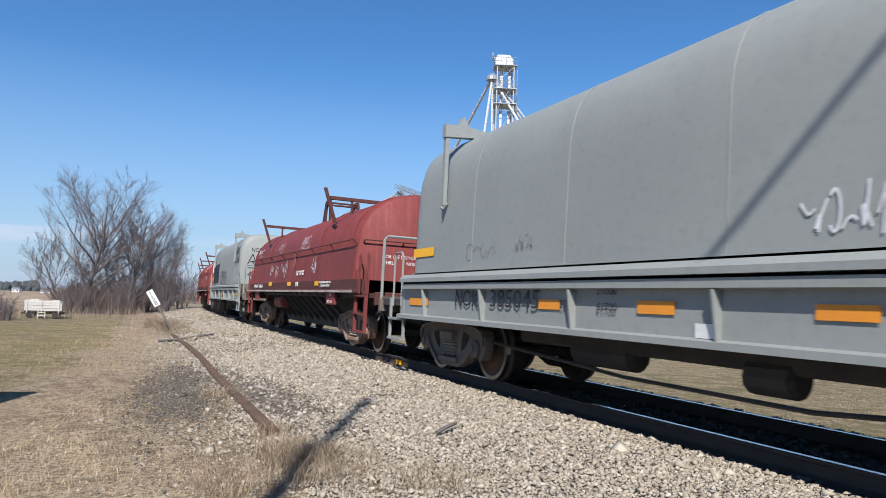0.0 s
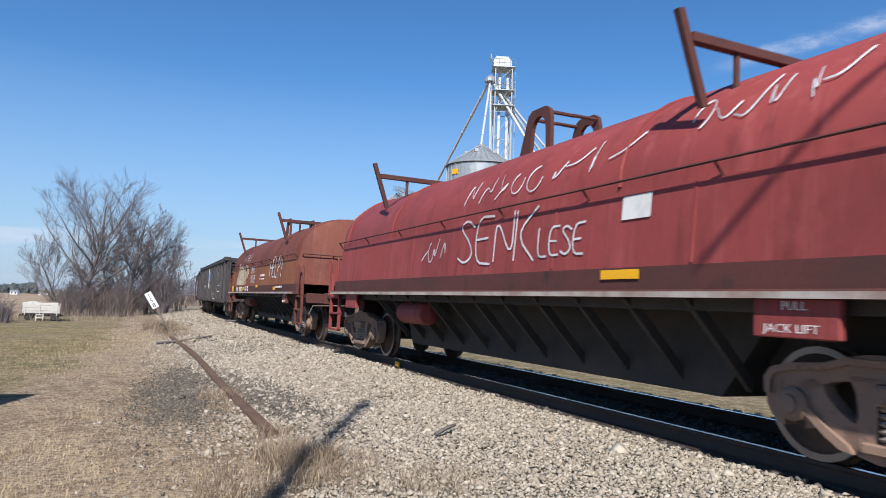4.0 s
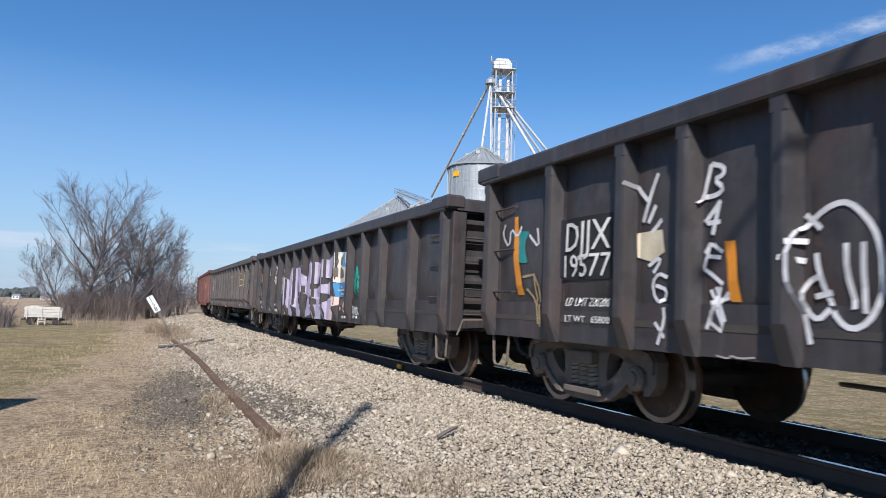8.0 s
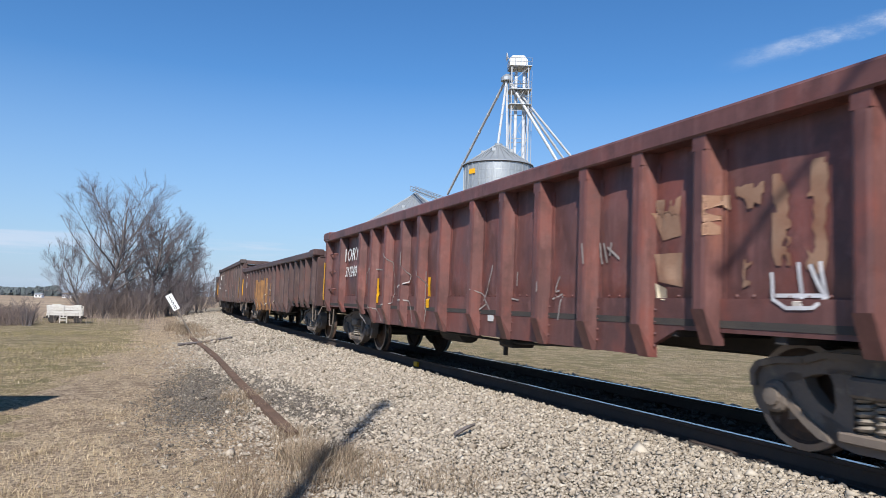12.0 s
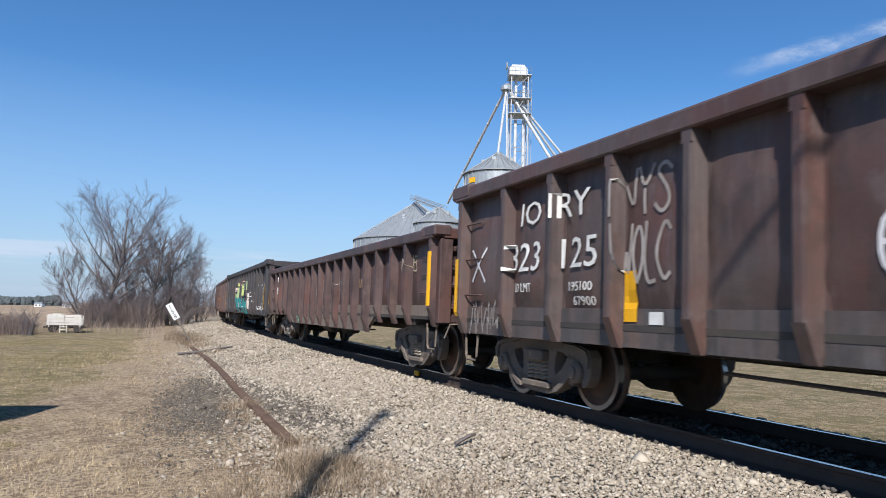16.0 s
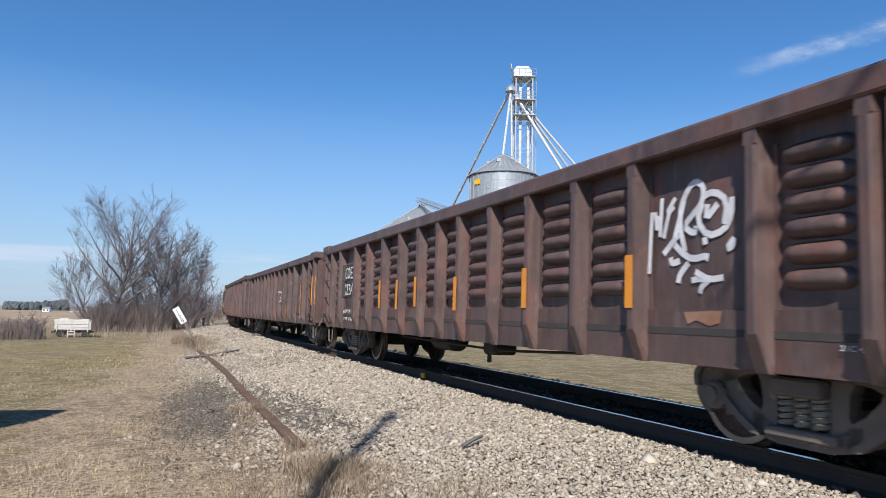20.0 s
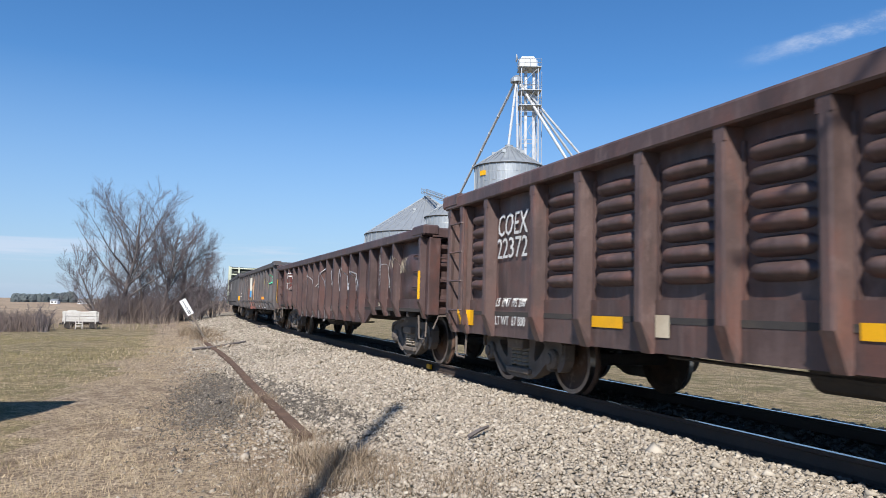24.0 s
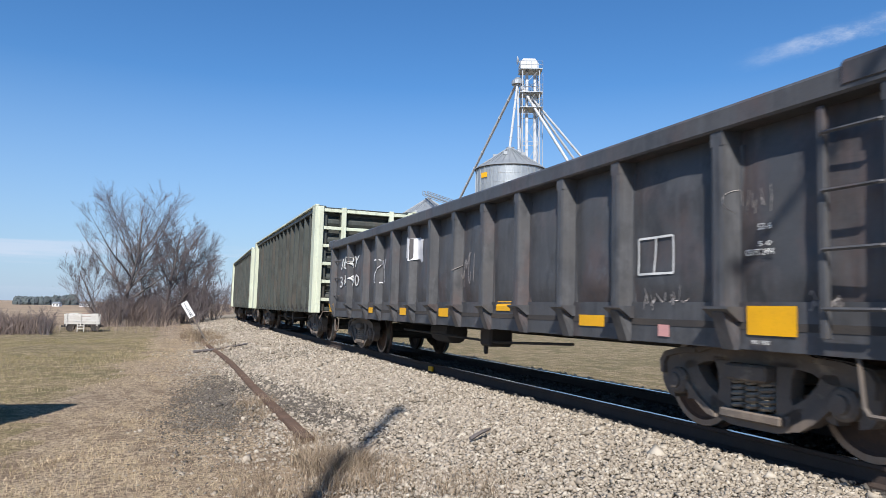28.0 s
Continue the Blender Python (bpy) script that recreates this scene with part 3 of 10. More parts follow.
def make_truck(rusty, rim):
    """A freight truck: two side frames with springs, a bolster, two wheelsets. Built once, then copied."""
    frame_mat = M_TRUCK_RUST if rusty else M_TRUCK
    truck = new("truck")
    WR = 0.44
    wheelsets = []
    for wx in (0.89, -0.89):
        ws = new("wheelset")
        ws.parent = truck
        ws.location = (wx, 0, WR)
        for sy in (1, -1):
            bm = bmesh.new()
            prof = [(0.06, 0.80), (0.10, 0.80), (0.13, 0.765), (0.30, 0.755), (0.36, 0.775), (0.385, 0.80), (0.44, 0.80), (0.445, 0.73), (0.475, 0.70), (0.47, 0.665), (0.37, 0.665), (0.34, 0.71), (0.15, 0.70), (0.12, 0.65), (0.06, 0.65)]
            lathe(bm, [(r, a * sy) for r, a in prof], "y", 28, [2 if i == 5 else 1 if i == 6 else 0 for i in range(len(prof) - 1)])
            part("wheel", bm, [M_WHEEL, M_TREAD, M_RIM], ws, smooth=False)
        bm = bmesh.new()
        lathe(bm, [(0.085, -1.0), (0.085, 1.0)], "y", 10)
        part("axle", bm, M_UNDER, ws)
        wheelsets.append(ws)
    for sy in (1, -1):
        y0, y1 = (0.92, 1.06) if sy > 0 else (-1.06, -0.92)
        o0, o1 = (1.03, 1.10) if sy > 0 else (-1.10, -1.03)
        bm = bmesh.new()
        # arched top member
        up = [(-1.16, 0.50), (-1.17, 0.62), (-1.10, 0.71), (-0.90, 0.755), (-0.66, 0.775), (-0.46, 0.83), (-0.30, 0.855), (0.30, 0.855), (0.46, 0.83), (0.66, 0.775), (0.90, 0.755), (1.10, 0.71), (1.17, 0.62), (1.16, 0.50)]
        dn = [(1.06, 0.53), (0.74, 0.57), (0.58, 0.64), (0.40, 0.665), (-0.40, 0.665), (-0.58, 0.64), (-0.74, 0.57), (-1.06, 0.53)]
        prism(bm, up + dn, "y", y0, y1)
        # bowl under the springs
        prism(bm, [(-0.50, 0.36), (-0.48, 0.24), (-0.38, 0.15), (-0.24, 0.12), (0.24, 0.12), (0.38, 0.15), (0.48, 0.24), (0.50, 0.36), (0.38, 0.32), (0.29, 0.265), (-0.29, 0.265), (-0.38, 0.32)], "y", y0, y1)
        box(bm, -0.33, 0.33, min(o0, o1) - 0.02, max(o0, o1) + 0.0, 0.185, 0.262, 0.012)
        for k in (1, -1):
            # column beside the bolster, broad diagonal to the journal, hooded journal jaw
            prism(bm, [(k * 0.245, 0.25), (k * 0.245, 0.70), (k * 0.46, 0.70), (k * 0.40, 0.58), (k * 0.385, 0.42), (k * 0.44, 0.29)], "y", y0, y1)
            prism(bm, [(k * 0.36, 0.16), (k * 0.40, 0.36), (k * 0.52, 0.43), (k * 0.63, 0.54), (k * 0.68, 0.64), (k * 0.82, 0.64), (k * 0.86, 0.46), (k * 0.74, 0.35), (k * 0.54, 0.21)], "y", y0, y1)
            jaw = [(k * (0.89 + 0.27 * math.cos(q)), 0.48 + 0.24 * math.sin(q)) for q in (math.pi * i / 9 - 0.25 for i in range(11))]
            prism(bm, jaw + [(k * 0.66, 0.36), (k * 0.72, 0.29), (k * 0.80, 0.27), (k * 0.80, 0.33), (k * 0.98, 0.33), (k * 0.98, 0.27), (k * 1.06, 0.29), (k * 1.12, 0.36)], "y", y0 + 0.005, y1 + 0.0)
            # raised flange along the diagonal and round the jaw
            prism(bm, [(k * 0.40, 0.16), (k * 0.44, 0.215), (k * 0.60, 0.31), (k * 0.78, 0.46), (k * 0.82, 0.41), (k * 0.62, 0.25), (k * 0.50, 0.175)], "y", o0, o1)
            prism(bm, [(k * 0.64, 0.765), (k * 0.90, 0.745), (k * 1.09, 0.70), (k * 1.15, 0.62), (k * 1.14, 0.50), (k * 1.09, 0.50), (k * 1.09, 0.60), (k * 1.05, 0.66), (k * 0.88, 0.70), (k * 0.64, 0.72)], "y", o0, o1)
        prism(bm, [(-0.64, 0.765), (-0.46, 0.82), (0.46, 0.82), (0.64, 0.765), (0.62, 0.72), (0.44, 0.775), (-0.44, 0.775), (-0.62, 0.72)], "y", o0, o1)
        part("side_frame", bm, frame_mat, truck)
        for k in (-0.155, 0.0, 0.155):
            def coil(bm):
                pts = []
                for i in range(41):
                    a = i / 8 * 2 * math.pi
                    pts.append((0.066 * math.cos(a), 0.066 * math.sin(a), 0.268 + 0.25 * i / 40))
                tube(bm, pts, 0.019, 4)
            shared("spring", 0, coil, M_SPRING, truck, pose(k, sy * 1.03, 0))
        bm = bmesh.new()
        box(bm, -0.225, 0.225, min(o0, o1) - 0.06, max(o0, o1), 0.52, 0.66, 0.02)
        part("bolster_end", bm, frame_mat, truck)
        for k in (0.89, -0.89):
            bm = bmesh.new()
            lathe(bm, [(0.125, sy * 1.02), (0.13, sy * 1.10), (0.105, sy * 1.125), (0.075, sy * 1.13), (0.07, sy * 1.155), (0.02, sy * 1.16)], "y", 14, centre=(k, 0, WR))
            part("bearing_cap", bm, frame_mat, truck)
    bm = bmesh.new()
    box(bm, -0.21, 0.21, -1.02, 1.02, 0.50, 0.68, 0.02)
    part("bolster", bm, frame_mat, truck)
    bm = bmesh.new()
    for k in (0.42, -0.42):
        box(bm, k - 0.05, k + 0.05, -0.7, 0.7, 0.34, 0.42, 0.01)
    part("brake_beam", bm, M_UNDER, truck)
    return truck, wheelsets


TRUCKS = {}
WHEELS = []  # wheelsets with the car whose movement turns them


def add_trucks(car, half, rusty=False):
    key = rusty
    if key not in TRUCKS:
        TRUCKS[key] = make_truck(rusty, 0)[0]
        TRUCKS[key].parent = car
        TRUCKS[key].matrix_basis = pose(half, 0, 0)
        made = [TRUCKS[key]]
    else:
        t = copy_thing(TRUCKS[key], pose(half, 0, 0))
        t.parent = car
        made = [t]
    t = copy_thing(TRUCKS[key], pose(-half, 0, 0))
    t.parent = car
    made.append(t)
    for t in made:
        for ws in t.children:
            if ws.name.startswith("wheelset"):
                WHEELS.append((car, ws, ws.location.copy()))


def couplers(car, e, z=0.80):
    """Coupler, draft gear box and air hose at both ends; e: the end sill's distance from the middle."""
    for sx in (1, -1):
        def mk(bm):
            box(bm, 0.0, 0.42, -0.07, 0.07, -0.07, 0.07, 0.015)
            prism(bm, [(0.36, -0.16), (0.60, -0.17), (0.66, -0.05), (0.56, 0.0), (0.66, 0.10), (0.60, 0.17), (0.40, 0.13)], "z", -0.14, 0.14)
        m = Matrix.Translation((sx * (e - 0.12), 0, z)) @ Matrix.Rotation(0 if sx > 0 else math.pi, 4, "Z")
        shared("coupler", 0, mk, M_TRUCK_RUST, car, m)
        def hose(bm):
            pts = [(0.0, -0.32, -0.05), (0.12, -0.34, -0.12), (0.26, -0.33, -0.32), (0.40, -0.26, -0.40), (0.50, -0.14, -0.36)]
            tube(bm, pts, 0.028, 6)
        shared("air_hose", 0, hose, M_UNDER, car, m)
        def lever(bm):
            tube(bm, [(0.10, 0.05, 0.12), (0.14, -0.3, 0.14), (0.16, -1.25, 0.10), (0.18, -1.35, -0.12)], 0.014, 5)
        shared("uncoupling_lever", 0, lever, M_TRUCK, car, m)


def stirrup(car, x, side, z, w=0.42, drop=0.42, material=None):
    """A bent step iron under the side sill."""
    def mk(bm):
        tube(bm, [(-w / 2, 0, 0), (-w / 2 + 0.04, 0, -drop + 0.05), (-w / 2 + 0.08, 0, -drop), (w / 2 - 0.08, 0, -drop), (w / 2 - 0.04, 0, -drop + 0.05), (w / 2, 0, 0)], 0.018, 5)
    shared("stirrup_step", (round(w, 2), round(drop, 2)), mk, material or M_TRUCK, car, pose(x, side, z))


def ladder_part(car, x, y, z0, z1, width, n, material, turn=0.0):
    """Two stiles and bent rungs, each a part."""
    h = z1 - z0
    m = Matrix.Translation((x, y, z0)) @ Matrix.Rotation(turn, 4, "Z")
    for k in (-width / 2, width / 2):
        shared("ladder_stile", round(h, 2), lambda bm: box(bm, -0.03, 0.03, -0.025, 0.025, 0, h, 0.005), material, car, m @ Matrix.Translation((k, 0, 0)))
    for i in range(n):
        zz = h * (i + 0.5) / n
        shared("ladder_rung", round(width, 2), lambda bm: tube(bm, [(-width / 2, 0, 0), (-width / 2 + 0.03, -0.05, 0), (width / 2 - 0.03, -0.05, 0), (width / 2, 0, 0)], 0.015, 5), material, car, m @ Matrix.Translation((0, 0, zz)))


def grab(car, x, y, z, width, material, turn=0.0, rows=1, step=0.4):
    def mk(bm):
        tube(bm, [(-width / 2, 0.02, 0), (-width / 2, -0.06, 0), (width / 2, -0.06, 0), (width / 2, 0.02, 0)], 0.013, 5)
    for i in range(rows):
        shared("handhold", round(width, 2), mk, material, car, Matrix.Translation((x, y, z + i * step)) @ Matrix.Rotation(turn, 4, "Z"))


# ---------------------------------------------------------------- lettering and spray paint on a car's side
def text_mesh(body, size):
    key = ("text", body, size)
    if key not in CACHE:
        cu = bpy.data.curves.new("lettering", "FONT")
        cu.body, cu.size, cu.align_x = body, size, "LEFT"
        cu.resolution_u = 2
        cu.extrude = 0.0015
        tmp = bpy.data.objects.new("lettering", cu)
        me = tmp.to_mesh().copy()
        tmp.to_mesh_clear()
        bpy.data.objects.remove(tmp)
        CACHE[key] = me
    return CACHE[key]


# ---------------------------------------------------------------- freight cars
SURFACE = {}  # how far the painted side stands out from a car's middle at (x, z)
CARS = []  # (car, arc length of its middle when the clip's clock stands at 14 s, half distance of truck centres)


def begin_car(name, label, lead, trail, half, category="freight car"):
    car = empty(name, label, category, "cars of the train")
    CARS.append((car, (lead + trail) / 2, half))
    return car


def end_corrugated(bm, x, sx, hw, z0, z1, n=5):
    """An end wall with rounded horizontal ribs; sx: the way it faces."""
    prof = [(z0, 0.0)]
    step = (z1 - z0) / n
    for i in range(n):
        a = z0 + i * step
        for k, d in ((0.18, 0.0), (0.3, 0.05), (0.42, 0.085), (0.58, 0.085), (0.7, 0.05), (0.82, 0.0)):
            prof.append((a + k * step, d))
    prof.append((z1, 0.0))
    pts = [(x + sx * d, z) for z, d in prof] + [(x - sx * 0.05, z1), (x - sx * 0.05, z0)]
    prism(bm, pts, "y", -hw, hw)


def gondola(label, lead, trail, top, sill, paint, low=None, posts=15, style="smooth", post_w=0.20, chord=0.20, rusty=False, bulge=0.035, chord_over=0.075, rivets=False, sill_mat=None, at=None, ribs=(), ladders=(), seed=0, gussets=False):
    """An open-topped car. low: depth of the side between the trucks where it hangs lower. Its middle is the origin, +x is the way it runs."""
    L = trail - lead
    hl = L / 2
    half = hl - 1.74
    car = begin_car("gondola_car", label, lead, trail, half)
    PY, OY = 1.35, 1.53
    floor = 1.02
    low = low or sill
    px = [-hl + 0.12 + i * (L - 0.24) / posts for i in range(posts + 1)]
    if at:
        px = [-hl + 0.12] + list(at) + [hl - 0.12]
    posts = len(px) - 1
    ribbed = [style == "ribbed" and (not ribs or i in ribs) for i in range(posts)]

    def dent(i, fx, fz):
        """How far a panel bows out of its plane, and its knocks."""
        if ribbed[i]:
            return 0.0
        e = math.sin(math.pi * fx) ** 0.7 * min(1.0, fz * 7) * min(1.0, (1 - fz) * 3)
        return e * (bulge + 0.040 * noise.noise((fx * 1.8 + i * 3.1 + seed, fz * 2.4, seed * 0.7)) + 0.020 * noise.noise((fx * 4 + i * 1.3, fz * 4.5, seed)))
    # sides: each panel between two posts is a sheet of its own, bowed outwards
    for sy in (-1, 1):
        bm = bmesh.new()
        if low < sill - 0.01:
            a, b = half - 2.25, half - 1.7
            out = [(-hl, sill + 0.1), (-b, sill + 0.1), (-a, low), (a, low), (b, sill + 0.1), (hl, sill + 0.1), (hl, floor + 0.18), (-hl, floor + 0.18)]
        else:
            out = [(-hl, sill), (hl, sill), (hl, floor + 0.16), (-hl, floor + 0.16)]
        prism(bm, out, "y", sy * (PY - 0.03), sy * (PY + 0.035))
        part("side_sill", bm, sill_mat or paint, car)
        for i in range(posts):
            x0, x1 = px[i], px[i + 1]
            zb, zt = floor + 0.13, top - chord
            def sheet(bm, w=x1 - x0, zb=zb, zt=zt, sy=sy, i=i):
                nx, nz = (3, 3) if ribbed[i] else (12, 13) if sy < 0 else (4, 4)
                g, h = [], []
                for u in range(nx):
                    for v in range(nz):
                        fx, fz = u / (nx - 1), v / (nz - 1)
                        d = dent(i, fx, fz)
                        g.append(bm.verts.new((-w / 2 + w * fx, sy * (PY + d), zb + (zt - zb) * fz)))
                        h.append(bm.verts.new((-w / 2 + w * fx, sy * (PY - 0.02 + d), zb + (zt - zb) * fz)))
                for u in range(nx - 1):
                    for v in range(nz - 1):
                        a = u * nz + v
                        q = (a, a + nz, a + nz + 1, a + 1)
                        bm.faces.new([g[k] for k in q])
                        bm.faces.new([h[k] for k in q[::-1]])
                bmesh.ops.recalc_face_normals(bm, faces=bm.faces[:])
            shared("side_panel", (round(x1 - x0, 3), round(zb, 2), round(zt, 2), sy, style, bulge, 0 if ribbed[i] else (i, seed)), sheet, paint, car, pose((x0 + x1) / 2, 0, 0), smooth=True)
            if ribbed[i]:
                # pressed ribs, each rounded off at its ends
                def rib(bm, w=x1 - x0, sy=sy):
                    ew, eh = w / 2 - 0.16, 0.085
                    rows = []
                    for k in range(9):
                        fx = -1 + 2 * k / 8
                        e = math.sqrt(max(0.0, 1 - abs(fx) ** 4))
                        rows.append([bm.verts.new((ew * fx, sy * (PY + 0.004 + dd * e), zz * (0.35 + 0.65 * e))) for zz, dd in ((-eh, 0.0), (-eh * 0.5, 0.085), (eh * 0.15, 0.10), (eh * 0.7, 0.055), (eh, 0.0))])
                    for k in range(8):
                        for j in range(4):
                            bm.faces.new((rows[k][j], rows[k + 1][j], rows[k + 1][j + 1], rows[k][j + 1]))
                    bmesh.ops.recalc_face_normals(bm, faces=bm.faces[:])
                for r in range(6):
                    zc = zb + 0.16 + (zt - zb - 0.30) * (r + 0.5) / 6
                    shared("side_rib", (round(x1 - x0, 3), sy), rib, paint, car, pose((x0 + x1) / 2, 0, zc), smooth=True)
        for i in range(posts + 1):
            zb = sill - 0.01 if abs(px[i]) > half - 1.8 else low - 0.01
            def post(bm, zb=zb, sy=sy):
                h = post_w / 2
                prism(bm, [(-h * 1.3, 0), (-h * 1.3, sy * 0.02), (-h * 0.95, sy * 0.025), (-h * 0.62, sy * (OY - PY) * 0.92), (-h * 0.35, sy * (OY - PY)), (h * 0.35, sy * (OY - PY)), (h * 0.62, sy * (OY - PY) * 0.92), (h * 0.95, sy * 0.025), (h * 1.3, sy * 0.02), (h * 1.3, 0)], "z", zb + 0.30, top - chord - 0.12)
                for k, (a, b, ea, eb) in enumerate(((top - chord - 0.12, top - chord + 0.01, 1.0, 0.98), (zb + 0.30, zb, 1.0, 0.35))):
                    lo = [bm.verts.new((q * h, sy * e * (OY - PY), a)) for q, e in ((-1, 0), (-0.62, ea), (0.62, ea), (1, 0))]
                    hi = [bm.verts.new((q * h, sy * e * (OY - PY), b)) for q, e in ((-1, 0), (-0.62, eb), (0.62, eb), (1, 0))]
                    for j in range(4):
                        bm.faces.new((lo[j], lo[(j + 1) % 4], hi[(j + 1) % 4], hi[j]))
                    bm.faces.new(hi)
                bmesh.ops.recalc_face_normals(bm, faces=bm.faces[:])
            shared("side_post", (round(zb, 2), round(top, 2), sy, post_w), post, paint, car, pose(px[i], sy * PY, 0))
        if gussets:
            for i in range(1, posts):
                shared("post_gusset", sy, lambda bm, sy=sy: prism(bm, [(0.0, 0.0), (sy * 0.19, 0.0), (sy * 0.19, -0.02), (sy * 0.05, -0.12), (0.0, -0.12)], "x", -0.14, 0.14), paint, car, pose(px[i], sy * (PY + 0.02), floor + 0.12))
        if rivets:
            v, f = [], []
            cells = [(x, floor + 0.20) for x in np.arange(-hl + 0.2, hl - 0.2, 0.17)]
            cells += [(p + q, z) for p in px for q in (-0.13, 0.13) for z in np.arange(low + 0.1, floor + 0.1, 0.11) if abs(p) < half - 1.9]
            for x, z in cells:
                d = PY + (0.036 if z < floor + 0.13 else 0.012)
                i0 = len(v)
                for k in range(6):
                    a = k * math.pi / 3
                    v.append((x + 0.019 * math.cos(a), sy * d, z + 0.019 * math.sin(a)))
                v.append((x, sy * (d + 0.014), z))
                f += [(i0 + k, i0 + (k + 1) % 6, i0 + 6) for k in range(6)]
            tagged(raw("rivets", v, f, paint, car), kind="stuff")
    bm = bmesh.new()
    for sy in (-1, 1):
        ov = PY + 0.12 + chord_over
        prism(bm, [(sy * (PY - 0.08), top - chord), (sy * (ov - 0.015), top - chord), (sy * ov, top - chord + 0.02), (sy * ov, top - 0.03), (sy * (ov - 0.03), top), (sy * (PY - 0.08), top)], "x", -hl - 0.02, hl + 0.02)
    for sx in (-1, 1):
        prism(bm, [(sx * (hl - 0.16), top - chord + 0.01), (sx * (hl + 0.12), top - chord + 0.01), (sx * (hl + 0.12), top - 0.03), (sx * (hl + 0.09), top - 0.004), (sx * (hl - 0.16), top - 0.004)], "y", -PY - 0.02, PY + 0.02)
    part("top_chord", bm, paint, car, "dented steel rim along the top")
    for sx in (1, -1):
        for sy in (1, -1):
            def cap(bm, sx=sx, sy=sy):
                y0, y1 = sorted((sy * (PY - 0.10), sy * (PY + 0.205)))
                x0, x1 = sorted((0.0, sx * 0.62))
                box(bm, x0, x1, y0, y1, -chord + 0.03, 0.035, 0.03)
            shared("corner_cap", (sx, sy, round(chord, 2), round(PY, 2)), cap, paint, car, pose(sx * (hl - 0.48), 0, top))
    for sx in (-1, 1):
        bm = bmesh.new()
        end_corrugated(bm, sx * (hl - 0.06), sx, PY - 0.06, floor, top - chord, 5 if top > 2.6 else 4)
        part("end_wall", bm, paint, car, "end wall of rounded steel ribs")
        for sy in (-1, 1):
            def cp(bm):
                box(bm, -0.06, 0.10, -0.09, 0.13, sill + 0.05, top - chord, 0.015)
            shared("corner_post", (round(top, 2), round(sill, 2)), cp, paint, car, pose(sx * (hl + 0.0), sy * (PY - 0.02), 0))
        bm = bmesh.new()
        box(bm, sx * hl - 0.05, sx * hl + 0.05, -1.38, 1.38, sill + 0.06, floor + 0.02, 0.015)
        box(bm, min(sx * hl, sx * (hl + 0.18)), max(sx * hl, sx * (hl + 0.18)), -0.30, 0.30, 0.66, 0.98, 0.02)
        part("end_sill", bm, paint, car)
    bm = bmesh.new()
    box(bm, -hl + 0.05, hl - 0.05, -1.39, 1.39, floor - 0.06, floor, 0)
    box(bm, -hl + 0.1, hl - 0.1, -0.22, 0.22, 0.70, floor - 0.06, 0.01)
    for k in range(-6, 7):
        box(bm, k * hl / 7 - 0.05, k * hl / 7 + 0.05, -1.36, 1.36, 0.86, floor - 0.06, 0)
    part("floor", bm, M_UNDER, car)
    # brake gear hung below
    bm = bmesh.new()
    lathe(bm, [(0.10, -0.45), (0.21, -0.40), (0.21, 0.40), (0.10, 0.45)], "x", 14, centre=(-1.3, -0.75, 0.66))
    part("air_reservoir", bm, M_UNDER, car, smooth=False)
    bm = bmesh.new()
    box(bm, 0.6, 1.0, -1.0, -0.6, 0.50, 0.86, 0.04)
    tube(bm, [(-3.4, -0.9, 0.62), (-1.0, -0.95, 0.60), (1.2, -0.95, 0.58), (3.2, -0.9, 0.66)], 0.02, 5)
    box(bm, 0.72, 0.78, -0.98, -0.92, 0.38, 0.6, 0.01)
    part("brake_rigging", bm, M_UNDER, car)
    add_trucks(car, half, rusty)
    couplers(car, hl + 0.15)
    n_r = 5 if top > 2.6 else 4
    for sx in (1, -1):
        stirrup(car, sx * (hl - 0.32), -PY, sill + 0.04)
        stirrup(car, sx * (hl - 0.32), PY, sill + 0.04)
        if sx in ladders:
            ladder_part(car, sx * (hl - 0.42), -PY - 0.13, sill + 0.12, top - chord - 0.03, 0.50, 4, paint)
        else:
            grab(car, sx * (hl - 0.45), -PY - 0.02, sill + 0.55, 0.5, paint, rows=3, step=(top - sill - 0.9) / 2.4)
        grab(car, sx * (hl + 0.02), -sx * 0.0 - 1.08, sill + 0.3, 0.46, paint, turn=sx * math.pi / 2, rows=n_r, step=0.38)
        bm = bmesh.new()
        box(bm, -0.03, 0.03, -0.03, 0.03, sill + 0.1, top - chord, 0.006)
        o = part("ladder_stile", bm, paint, car)
        o.location = (sx * (hl + 0.10), -0.80, 0)
    # hand brake on the trailing end
    bm = bmesh.new()
    lathe(bm, [(0.24, -0.015), (0.27, 0.0), (0.24, 0.015)], "x", 20, centre=(-hl - 0.22, 0.55, top - 0.75), cap=False)
    for k in range(5):
        a = k * 2 * math.pi / 5
        tube(bm, [(-hl - 0.22, 0.55, top - 0.75), (-hl - 0.22, 0.55 + 0.25 * math.cos(a), top - 0.75 + 0.25 * math.sin(a))], 0.014, 4)
    tube(bm, [(-hl, 0.55, top - 0.75), (-hl - 0.24, 0.55, top - 0.75)], 0.03, 6)
    part("brake_wheel", bm, M_TRUCK, car)
    zb0, zt0 = floor + 0.13, top - chord

